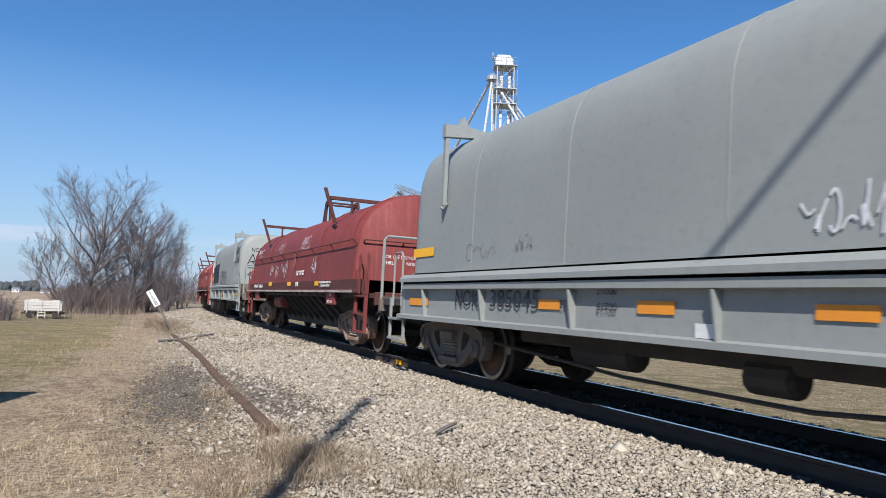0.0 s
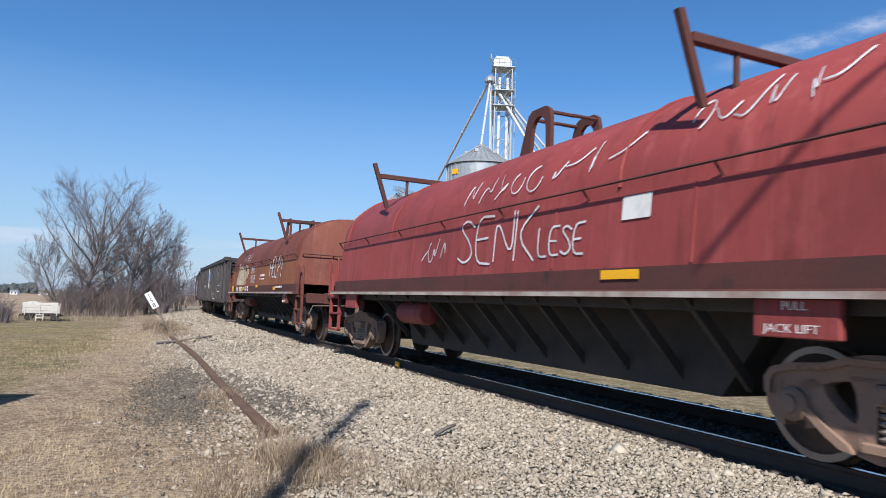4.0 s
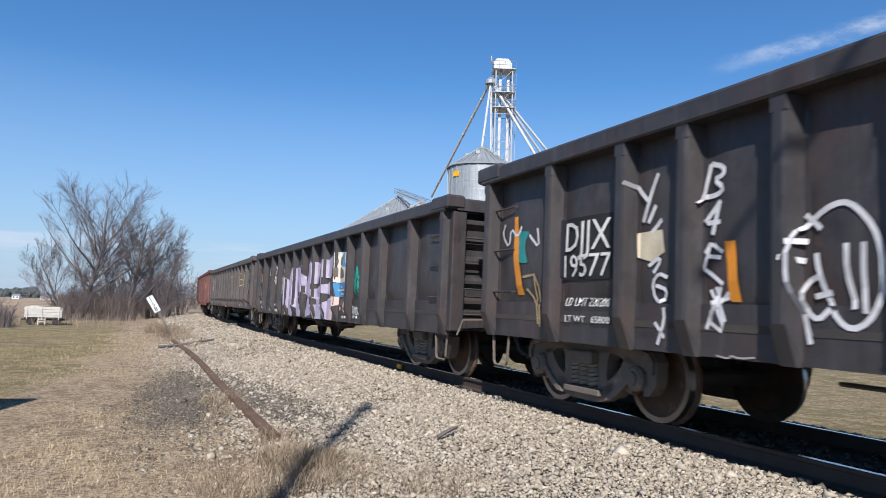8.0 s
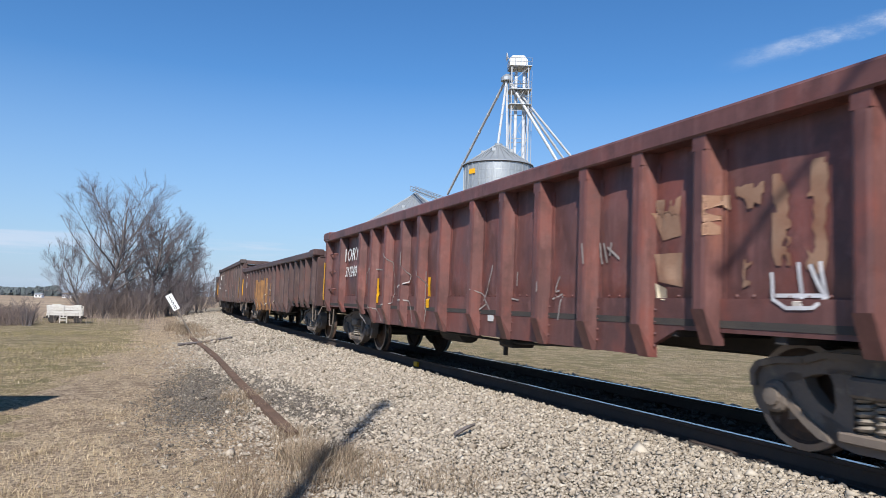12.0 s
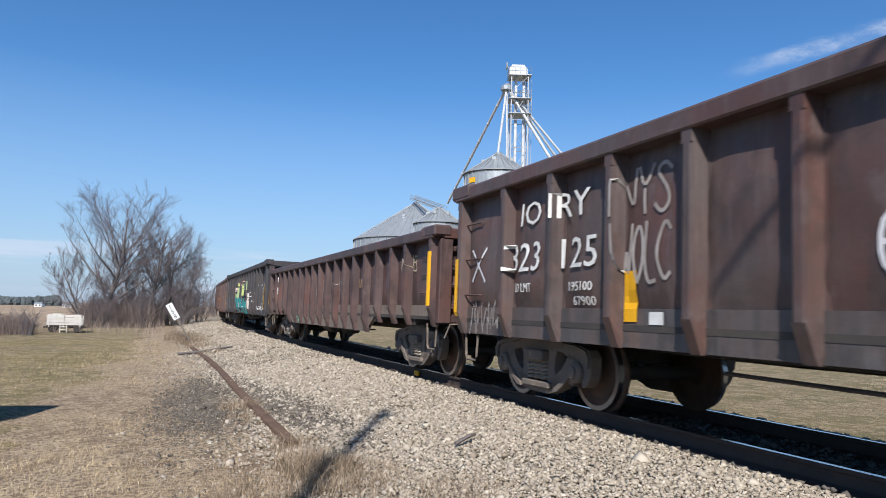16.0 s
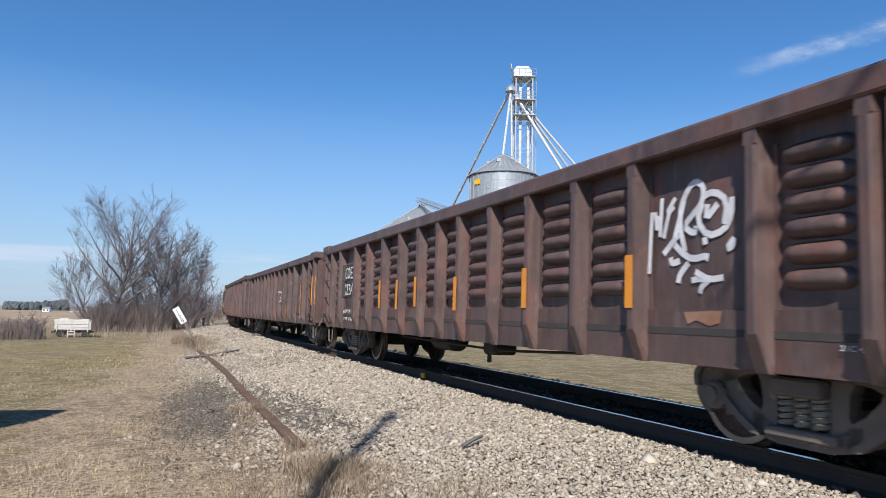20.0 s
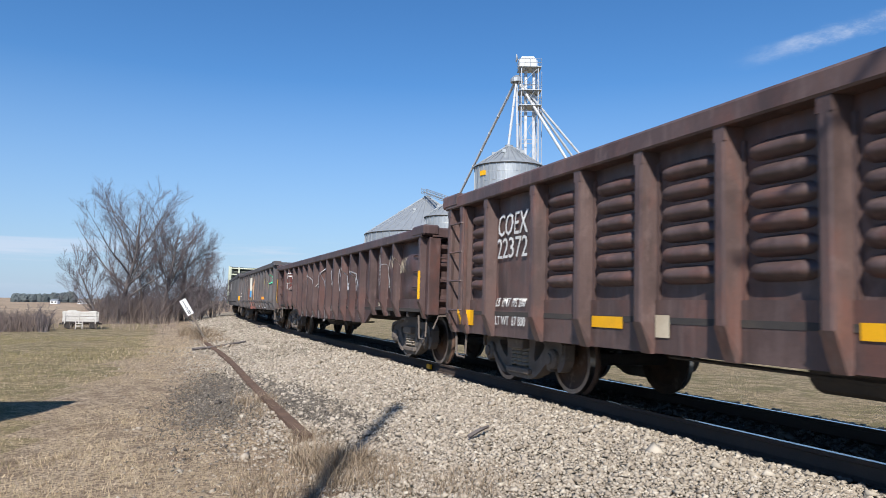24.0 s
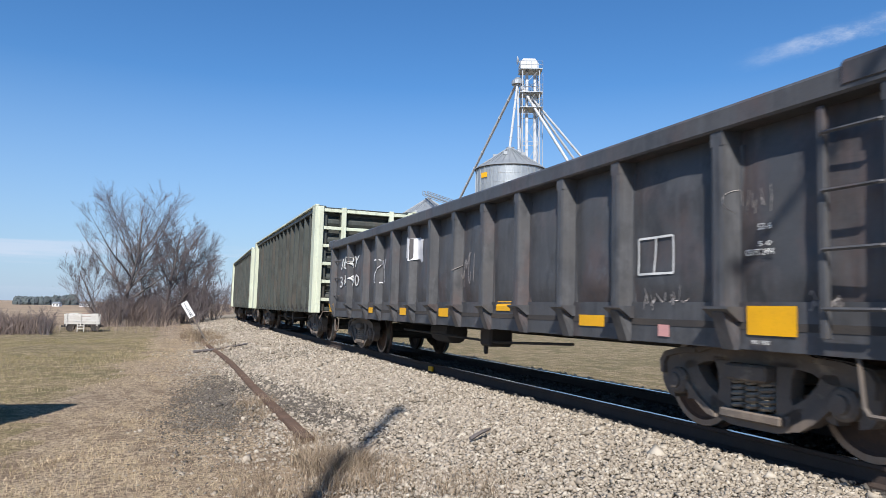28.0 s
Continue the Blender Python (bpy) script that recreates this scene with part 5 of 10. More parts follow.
P_DARK = mat("gondola_blackbrown", (0.036, 0.034, 0.037), 0.5, 0.0, (0.060, 0.046, 0.041), 1.8, 0.7, (0.12, 0.07, 0.048), 0.8, spots=0.66, bump=0.22, bump_scale=9, spec=0.5)
P_LBROWN = mat("gondola_deep_brown", (0.078, 0.058, 0.054), 0.5, 0.0, (0.085, 0.036, 0.029), 1.6, 0.95, (0.16, 0.095, 0.06), 0.8, spots=0.63, bump=0.22, bump_scale=9, spec=0.5)
P_PURPLE = mat("gondola_purple_brown", (0.080, 0.048, 0.044), 0.5, 0.0, (0.042, 0.024, 0.024), 2.0, 0.85, (0.19, 0.105, 0.068), 0.85, spots=0.61, bump=0.22, bump_scale=9, spec=0.5)
RIB_AT = (-7.45, -6.58, -5.22, -4.2, -3.12, -2.05, -1.05, -0.15, 0.7, 1.78, 2.85, 3.9, 4.92, 6.4, 7.36)
RIB_IN = (1, 3, 4, 5, 6, 7, 8, 9, 10, 11, 12, 14)


def both(*a):
    """Post places on both halves of a car."""
    return sorted([-x for x in a if x] + list(a))


def build_train():
    t = {}
    t["A"] = coil_gray("grey steel coil car under a tall scuffed hood", -149.7, -138.3, P_GRAY)
    t["B"] = coil_red("red coil car with a round-backed hood and white graffiti", -135.3, -122.3, P_RED, P_DECK, 1.1)
    t["C"] = coil_gray("grey steel coil car covered in black and white graffiti", -118.4, -106.9, P_GRAY)
    t["D"] = coil_red("bright red coil car with white scrawls on its hood", -104.4, -91.6, P_RED2, P_DECK)
    t["E"] = coil_red("rust-orange coil car with spray-painted words on its hood", -87.4, -74.5, P_RUSTY, P_DECK, skirt=P_SKIRT)
    t["F"] = gondola("black-brown tall gondola car with white and green graffiti", -72.0, -55.8, 2.91, 0.75, P_DARK, ladders=(1,), at=(-6.5, -5.24, -4.4, -3.42, -2.45, -1.45, -0.47, 0.47, 1.45, 2.45, 3.4, 4.38, 5.16, 6.38), post_w=0.22, seed=1)
    t["G"] = gondola("black gondola car with large purple graffiti letters", -54.6, -38.5, 2.71, 0.68, P_DARK, at=(-6.75, -5.35, -4.3, -3.26, -2.22, -1.12, -0.02, 1.04, 2.05, 3.05, 4.05, 5.1, 6.6), bulge=0.05, seed=2)
    t["H"] = gondola("slate-grey rusty gondola car with yellow scrawls", -37.3, -21.3, 2.70, 0.75, P_SLATE, at=(-7.0, -5.56, -4.46, -3.42, -2.32, -1.25, -0.2, 0.83, 1.85, 2.89, 3.93, 5.0, 6.3), bulge=0.07, seed=3, gussets=True, ladders=(1,))
    t["I"] = gondola("oxide-red gondola car with a deep riveted side and white graffiti", -19.8, -3.4, 2.77, 0.82, P_OXIDE, low=0.66, rivets=True, at=(-6.68, -5.06, -4.18, -3.27, -2.33, -1.47, -0.53, 0.65, 1.57, 2.48, 3.44, 4.34, 5.16, 6.63), post_w=0.24, seed=4)
    t["J"] = gondola("low maroon gondola car with riveted fishbelly sides", -2.1, 13.5, 2.44, 0.86, P_PURPLE, low=0.64, chord=0.18, bulge=0.05, rivets=True, at=both(0, 0.86, 1.72, 2.58, 3.44, 4.28, 5.15, 6.0, 6.75), post_w=0.18, seed=5)
    t["L"] = gondola("dark brown tall gondola car with faded white scrawls", 14.8, 31.1, 2.94, 0.80, P_LBROWN, at=(-6.65, -5.48, -4.34, -3.21, -2.08, -1.15, -0.2, 0.72, 1.89, 3.06, 4.23, 5.39, 6.6), bulge=0.05, seed=6, sill_mat=P_SLATE)
    t["M"] = gondola("low maroon gondola car, riveted fishbelly sides, pale lower band", 32.0, 48.1, 2.47, 0.86, P_PURPLE, low=0.64, chord=0.18, bulge=0.05, rivets=True, sill_mat=P_BAND, at=(-6.85, -6.1, -5.25, -4.4, -3.5, -2.65, -1.8, -0.95, -0.1, 0.75, 1.6, 2.44, 3.28, 4.15, 4.98, 5.9, 6.7), post_w=0.18, seed=7)
    t["N"] = gondola("black tall gondola car with a green and teal mural", 49.1, 65.8, 2.90, 0.75, P_DARK, at=(-6.77, -5.55, -4.66, -3.7, -2.68, -1.68, -0.68, 0.45, 1.48, 2.46, 3.45, 4.38, 5.3, 6.4), seed=8)
    t["O"] = gondola("umber gondola car with rows of pressed side ribs", 66.6, 83.0, 2.79, 0.70, P_UMBER, style="ribbed", bulge=0.02, at=RIB_AT, ribs=RIB_IN, ladders=(1, -1), seed=9)
    t["P"] = gondola("umber gondola car with pressed side ribs and white scrawls", 84.3, 100.6, 2.76, 0.70, P_UMBER, style="ribbed", bulge=0.02, at=RIB_AT, ribs=RIB_IN, ladders=(1, -1), seed=9)
    t["Q"] = gondola("umber gondola car with pressed side ribs and yellow markers", 101.6, 117.7, 2.81, 0.68, P_UMBER, style="ribbed", bulge=0.02, at=RIB_AT, ribs=RIB_IN, ladders=(1, -1), seed=9)
    t["R"] = gondola("low maroon gondola car with tall white spray-painted letters", 118.8, 135.0, 2.46, 0.86, P_PURPLE, low=0.66, chord=0.18, bulge=0.05, rivets=True, at=(-6.5, -5.65, -4.72, -3.8, -2.93, -2.1, -1.25, -0.36, 0.49, 1.36, 2.22, 3.1, 3.95, 4.8, 5.65, 6.45), post_w=0.18, seed=10)
    t["S"] = gondola("charcoal gondola car with peeling red and brown panels", 136.0, 151.9, 2.70, 0.75, P_CHAR_RUST, bulge=0.07, at=(-6.9, -5.42, -4.42, -3.31, -2.27, -1.15, -0.08, 1.03, 2.1, 3.15, 4.2, 5.2, 6.6), post_w=0.26, seed=11, gussets=True)
    t["T"] = gondola("charcoal gondola car with yellow reflector plates", 153.1, 169.1, 2.80, 0.80, P_CHAR, bulge=0.05, at=(-6.15, -4.7, -3.65, -2.57, -1.5, -0.43, 0.64, 1.72, 2.78, 3.86, 4.93, 6.35), post_w=0.22, seed=12, gussets=True, ladders=(1,))
    t["U"] = covered_gondola("tall dark green gondola car with pale green end frames", 171.2, 186.0, 4.05, 0.86, P_GREEN, P_PALE)
    t["V"] = covered_gondola("tall dark green gondola car with pale green end frames", 187.8, 204.0, 3.95, 0.86, P_GREEN, P_PALE)
    t["W"] = gondola("umber gondola car at the tail in view", 205.6, 222.0, 2.94, 0.75, P_UMBER)
    return t
# ---------------------------------------------------------------- grain elevator
def polar(dist, heading_deg):
    a = radians(heading_deg)
    return dist * math.sin(a), dist * math.cos(a)


def grain_bin(label, x, y, r, eave, peak, ribs=28):
    z0 = ground_z(x, y) if abs(x) < 150 else -1
    b = empty("grain_bin", label, "grain bin", "grain bins")
    b.location = (x, y, z0)
    bm = bmesh.new()
    prof = []
    n = max(10, int(eave / 1.1))
    for i in range(n):
        za, zb = eave * i / n, eave * (i + 1) / n
        prof += [(r, za + 0.02), (r, zb - 0.06), (r + 0.025, zb - 0.03)]
    prof.append((r, eave))
    lathe(bm, prof, "z", 56)
    part("wall", bm, M_GALV, b, "corrugated galvanised wall rings")
    for j in range(ribs):
        shared("stiffener", (r, eave), lambda bm: box(bm, r - 0.01, r + 0.10, -0.06, 0.06, 0.1, eave, 0), M_GALV, b, Matrix.Rotation(2 * math.pi * j / ribs, 4, "Z"))
    bm = bmesh.new()
    lathe(bm, [(r + 0.18, eave - 0.05), (r + 0.18, eave + 0.03), (r * 0.55, eave + (peak - eave) * 0.47), (0.55, peak - 0.25), (0.55, peak), (0.05, peak + 0.12)], "z", 56)
    part("roof", bm, M_GALV_ROOF, b, "conical ribbed steel roof")
    for j in range(ribs):
        shared("roof_rib", (r, eave), lambda bm: tube(bm, [(r + 0.15, 0, eave + 0.07), (0.55, 0, peak - 0.2)], 0.05, 4), M_GALV_ROOF, b, Matrix.Rotation(2 * math.pi * (j + 0.5) / ribs, 4, "Z"))
    bm = bmesh.new()
    lathe(bm, [(r + 0.14, eave - 0.16), (r + 0.2, eave - 0.1), (r + 0.14, eave - 0.04)], "z", 56, cap=False)
    part("eave_ring", bm, M_UNDER, b)
    for k in range(5):
        a = k * 1.3 + 0.4
        rr = r * 0.45
        zz = eave + (peak - eave) * (1 - rr / r)
        shared("roof_vent", 0, lambda bm: box(bm, -0.3, 0.3, -0.3, 0.3, 0, 0.5, 0.05), M_GALV_ROOF, b, pose(math.cos(a) * rr, math.sin(a) * rr, zz - 0.05))
    return b


def build_elevator():
    hx, hy = polar(95, 5.35)
    b = grain_bin("tall galvanised grain bin beside the elevator leg", hx, hy, 4.6, 20.6, 23.7)
    a0 = math.atan2(-hy, -hx) - 0.82
    bm = bmesh.new()
    box(bm, 4.62, 4.74, -0.5, 0.5, 19.0, 19.65, 0, m=Matrix.Rotation(a0, 4, "Z"))
    part("sign_plate", bm, M_YELLOW, b, "yellow plate under the eave")
    x, y = polar(132, -1.35)
    grain_bin("wide galvanised grain bin with a shallow roof", x, y, 11.4, 14.6, 22.2, 44)
    x, y = polar(106, 0.55)
    grain_bin("small galvanised grain bin with a conical roof", x, y, 3.7, 15.0, 17.6)
    # the bucket elevator with its tower
    tx, ty = polar(100, 6.9)
    tz = -1.0
    tower = empty("grain_elevator_leg", "white bucket elevator leg with platforms and spouts", "grain elevator")
    tower.location = (tx, ty, tz)
    top = 37.9
    for dx, dy, w in ((-0.40, 0, 0.40), (0.75, 0, 0.40)):
        bm = bmesh.new()
        box(bm, dx - w / 2, dx + w / 2, dy - w / 2, dy + w / 2, 0, top - 1.5, 0.03)
        part("elevator_casing", bm, M_TOWER, tower)
    for dx in (-1.15, 1.25):
        for dy in (-1.2, 1.2):
            bm = bmesh.new()
            tube(bm, [(dx, dy, 0), (dx, dy, top - 1.8)], 0.09, 6)
            part("tower_post", bm, M_TOWER, tower)
    for i in range(9):
        z = 4 * i + 1.5
        for a, c in (((-1.15, -1.2), (1.25, -1.2)), ((1.25, -1.2), (1.25, 1.2)), ((1.25, 1.2), (-1.15, 1.2)), ((-1.15, 1.2), (-1.15, -1.2))):
            for q, rr in ((z, 0.05), (min(z + 4, top - 2), 0.035)):
                bm = bmesh.new()
                tube(bm, [(a[0], a[1], z), (c[0], c[1], q)], rr, 4)
                part("tower_brace", bm, M_TOWER, tower)
    for z in (top - 1.8, top - 5.2, top - 7.4):
        bm = bmesh.new()
        box(bm, -1.5, 1.7, -1.5, 1.5, z - 0.08, z, 0)
        for h in (0.5, 1.05):
            tube(bm, [(-1.5, -1.5, z + h), (1.7, -1.5, z + h), (1.7, 1.5, z + h), (-1.5, 1.5, z + h), (-1.5, -1.5, z + h)], 0.03, 4)
        for k in range(5):
            for yy in (-1.5, 1.5):
                tube(bm, [(-1.5 + 0.8 * k, yy, z), (-1.5 + 0.8 * k, yy, z + 1.05)], 0.025, 4)
        part("service_platform", bm, M_GALV, tower)
    bm = bmesh.new()
    prism(bm, [(-1.5, top - 1.6), (-1.5, top - 0.7), (-1.0, top - 0.05), (0.7, top - 0.05), (1.2, top - 0.7), (1.2, top - 1.6)], "y", -0.5, 0.5)
    part("leg_head", bm, M_TOWER, tower, "rounded white head house")
    bm = bmesh.new()
    lathe(bm, [(0.62, -0.12), (0.58, -0.02), (0.30, 0.10), (0.04, 0.16)], "x", 18, centre=(-1.75, -0.3, top - 0.30))
    tube(bm, [(-1.75, -0.4, top - 0.35), (-1.2, -0.3, top - 0.8)], 0.06, 5)
    part("dish_antenna", bm, M_TOWER, tower)
    bm = bmesh.new()
    lathe(bm, [(0.9, 0), (0.9, 0.5), (0.3, 1.0)], "z", 12, centre=(-1.75, -0.4, top - 3.9))
    part("distributor", bm, M_GALV, tower)
    # spouts run from the distributor to the bins
    def world_pt(dist, heading, z):
        px_, py_ = polar(dist, heading)
        return (px_ - tx, py_ - ty, z - tz)
    src = (-1.75, -0.4, top - 3.4)
    for dist, head, z, r in ((116, 1.25, 19.0, 0.20), (95.5, 5.3, 23.0, 0.17), (97.5, 6.05, 21.5, 0.15), (98, 10.14, 21.1, 0.20), (104, 10.63, 22.7, 0.17), (101, 11.28, 22.3, 0.17)):
        bm = bmesh.new()
        p = Vector(world_pt(dist, head, z))
        s0 = Vector(src)
        if head > 9:
            p = s0 + (p - s0) * 1.45
        tube(bm, [s0, s0.lerp(p, 0.5), p], r, 8)
        for k in range(1, 7):
            q = s0.lerp(p, k / 7)
            tube(bm, [q - (p - s0).normalized() * 0.08, q + (p - s0).normalized() * 0.08], r + 0.05, 8)
        part("spout", bm, M_SPOUT, tower)
    bm = bmesh.new()
    tube(bm, [(1.55, 0.3, 0), (1.55, 0.3, top - 2)], 0.04, 4)
    tube(bm, [(1.95, 0.3, 0), (1.95, 0.3, top - 2)], 0.04, 4)
    for k in range(110):
        tube(bm, [(1.55, 0.3, k * 0.31), (1.95, 0.3, k * 0.31)], 0.02, 3)
    part("ladder", bm, M_TOWER, tower)
    # gallery that carries the conveyor from the wide bin
    g0, g1 = polar(131, -1.6), polar(118, 0.98)
    gal = empty("conveyor_gallery", "galvanised conveyor bridge with railings between the bins", "conveyor")
    a, c = Vector((g0[0], g0[1], 21.8)), Vector((g1[0], g1[1], 17.9))
    bm = bmesh.new()
    d = (c - a).normalized()
    n = d.cross(Vector((0, 0, 1))).normalized()
    for k in (-0.5, 0.5):
        for h in (0, 0.85):
            tube(bm, [a + n * k + Vector((0, 0, h)), c + n * k + Vector((0, 0, h))], 0.055, 4)
        for i in range(11):
            q = a.lerp(c, i / 10) + n * k
            tube(bm, [q, q + Vector((0, 0, 0.85))], 0.04, 4)
            if i < 10:
                tube(bm, [q, a.lerp(c, (i + 1) / 10) + n * k + Vector((0, 0, 0.85))], 0.03, 4)
    part("truss", bm, M_GALV, gal)
    bm = bmesh.new()
    tube(bm, [a + Vector((0, 0, 0.25)), c + Vector((0, 0, 0.25))], 0.14, 6)
    part("conveyor_casing", bm, M_GALV, gal)
    # long white shed by the elevator
    shed = empty("metal_shed", "long white metal shed with a roller door", "shed")
    sx, sy = 47.0, 62.0
    shed.location = (sx, sy, -1.0)
    shed.rotation_euler = (0, 0, 0.35)
    bm = bmesh.new()
    box(bm, -9, 9, -6, 6, 0, 5.6, 0)
    part("wall", bm, M_WHITEPAINT, shed)
    bm = bmesh.new()
    prism(bm, [(-6.3, 5.5), (0, 7.4), (6.3, 5.5), (6.3, 5.7), (0, 7.6), (-6.3, 5.7)], "x", -9.3, 9.3)
    part("roof", bm, M_GALV_ROOF, shed)
    bm = bmesh.new()
    for k in range(45):
        box(bm, -8.9 + k * 0.4, -8.86 + k * 0.4, -6.04, -6.0, 0.1, 5.5, 0)
    part("wall_rib", bm, M_WHITEPAINT, shed)
    bm = bmesh.new()
    box(bm, -6.2, -2.4, -6.08, -6.02, 0, 4.0, 0)
    part("roller_door", bm, M_GALV_ROOF, shed)


# ---------------------------------------------------------------- trees
class Wood:
    """Gathers round tapering limbs into one mesh."""

    def __init__(self):
        self.v, self.f = [], []

    def limb(self, pts, radii, sides):
        base = len(self.v)
        n = len(pts)
        for i, p in enumerate(pts):
            d = (pts[min(i + 1, n - 1)] - pts[max(i - 1, 0)]).normalized()
            a = d.cross(Vector((0.31, 0.9, 0.2))).normalized()
            b = d.cross(a)
            for k in range(sides):
                t = 2 * math.pi * k / sides
                self.v.append(tuple(p + (a * math.cos(t) + b * math.sin(t)) * radii[i]))
        for i in range(n - 1):
            for k in range(sides):
                q = base + i * sides
                self.f.append((q + k, q + (k + 1) % sides, q + sides + (k + 1) % sides, q + sides + k))


def wander(rng, p, d, length, steps, rise, shake):
    """A crooked line from p along d that bends upwards."""
    pts, d = [p], d.normalized()
    for _ in range(steps):
        d = (d + Vector((rng.gauss(0, shake), rng.gauss(0, shake), rise + rng.gauss(0, shake * 0.6)))).normalized()
        pts.append(pts[-1] + d * (length / steps))
    return pts


def fork_off(rng, pts, i, angle):
    """A direction that leaves a limb at its point i."""
    d = (pts[min(i + 1, len(pts) - 1)] - pts[max(i - 1, 0)]).normalized()
    a = d.cross(Vector((0, 0, 1)) if abs(d.z) < 0.95 else Vector((1, 0, 0))).normalized()
    b = d.cross(a)
    az = rng.uniform(0, 2 * math.pi)
    return d * math.cos(angle) + (a * math.cos(az) + b * math.sin(az)) * math.sin(angle)


def bare_crown(rng, height, bole, limbs, reach, trunk_r, lean, twig_r=0.011, density=1.0):
    """Trunk and great limbs in one mesh; boughs and twigs in the other."""
    stout, fine = Wood(), Wood()
    trunk = wander(rng, Vector((0, 0, 0)), Vector((lean[0], lean[1], 1)), height * 0.72, 9, 0.05, 0.06)
    tr = [trunk_r * (1 - 0.80 * i / 9) for i in range(10)]
    tr[0] *= 1.25
    stout.limb(trunk, tr, 7)
    starts = []
    for k in range(limbs):
        f = bole + (1 - bole) * (k / limbs) ** 0.9 * 0.82
        i = min(8, max(1, int(f * 9)))
        az = k * 2.4 + rng.uniform(-0.5, 0.5)
        tilt = rng.uniform(0.85, 1.2) - 0.45 * f
        d = Vector((math.cos(az) * math.sin(tilt), math.sin(az) * math.sin(tilt), math.cos(tilt)))
        ln = height * reach * (1.05 - 0.62 * f) * rng.uniform(0.85, 1.1)
        starts.append((trunk[i], d, ln, tr[i] * rng.uniform(0.42, 0.6)))
    for p, d, ln, r in starts:
        pts = wander(rng, p, d, ln, 8, 0.06, 0.10)
        rr = [max(twig_r * 1.4, r * (1 - 0.85 * i / 8)) for i in range(9)]
        stout.limb(pts, rr, 5)
        for i in range(2, 9):
            for _ in range(2 if rng.random() < 0.55 * density else 1):
                bl = ln * rng.uniform(0.28, 0.46) * (1.15 - 0.07 * i)
                bp = wander(rng, pts[i], fork_off(rng, pts, i, rng.uniform(0.5, 0.85)), bl, 5, 0.07, 0.13)
                br = [max(twig_r, rr[i] * 0.55 * (1 - 0.8 * j / 5)) for j in range(6)]
                fine.limb(bp, br, 4)
                for j in range(1, 6):
                    for _ in range(3 if rng.random() < density * 0.6 else 2):
                        tl = bl * rng.uniform(0.25, 0.56)
                        tp = wander(rng, bp[j], fork_off(rng, bp, j, rng.uniform(0.35, 0.75)), tl, 3, 0.06, 0.14)
                        fine.limb(tp, [twig_r, twig_r * 0.8, twig_r * 0.65, twig_r * 0.4], 3)
                        if rng.random() < 0.7 * density:
                            q = wander(rng, tp[2], fork_off(rng, tp, 2, rng.uniform(0.4, 0.7)), tl * 0.6, 2, 0.05, 0.15)
                            fine.limb(q, [twig_r * 0.7, twig_r * 0.55, twig_r * 0.35], 3)
    return stout, fine


def bare_tree(label, x, y, height, seed, limbs=9, bole=0.22, reach=0.62, trunk_r=0.2, lean=(0, 0), density=1.0):
    rng = random.Random(seed)
    t = empty("tree", label, "tree", "bare trees by the track")
    t.location = (x, y, ground_z(x, y) - 0.1)
    stout, fine = bare_crown(rng, height, bole, limbs, reach, trunk_r, lean, 0.0078, density)
    raw("trunk", stout.v, stout.f, M_BARK, t, smooth=True)
    raw("crown", fine.v, fine.f, M_TWIG, t, "leafless boughs and twigs")
    return t


def bare_bush(label, x, y, height, seed, stems=6, twig_r=0.008):
    """Several stems from one root, each with a few side twigs."""
    rng = random.Random(seed)
    t = empty("bush", label, "bush", "bare trees by the track")
    t.location = (x, y, ground_z(x, y) - 0.1)
    stout, fine = Wood(), Wood()
    for k in range(stems):
        az, tilt = rng.uniform(0, 2 * math.pi), rng.uniform(0.1, 0.6)
        ln = height * rng.uniform(0.65, 1.05)
        pts = wander(rng, Vector((rng.uniform(-0.2, 0.2), rng.uniform(-0.2, 0.2), 0)), Vector((math.cos(az) * math.sin(tilt), math.sin(az) * math.sin(tilt), math.cos(tilt))), ln, 6, 0.05, 0.09)
        rr = [max(twig_r, 0.030 * (1 - 0.8 * i / 6)) for i in range(7)]
        stout.limb(pts, rr, 4)
        for i in range(1, 7):
            for _ in range(2):
                q = wander(rng, pts[i], fork_off(rng, pts, i, rng.uniform(0.4, 0.8)), ln * rng.uniform(0.18, 0.36), 3, 0.06, 0.13)
                fine.limb(q, [twig_r * 1.2, twig_r, twig_r * 0.8, twig_r * 0.5], 3)
                w = wander(rng, q[2], fork_off(rng, q, 2, 0.6), ln * 0.14, 2, 0.05, 0.13)
                fine.limb(w, [twig_r * 0.8, twig_r * 0.7, twig_r * 0.4], 3)
    raw("stem", stout.v, stout.f, M_BARK, t, smooth=True)
    raw("crown", fine.v, fine.f, M_TWIG, t, "leafless twigs")
    return t


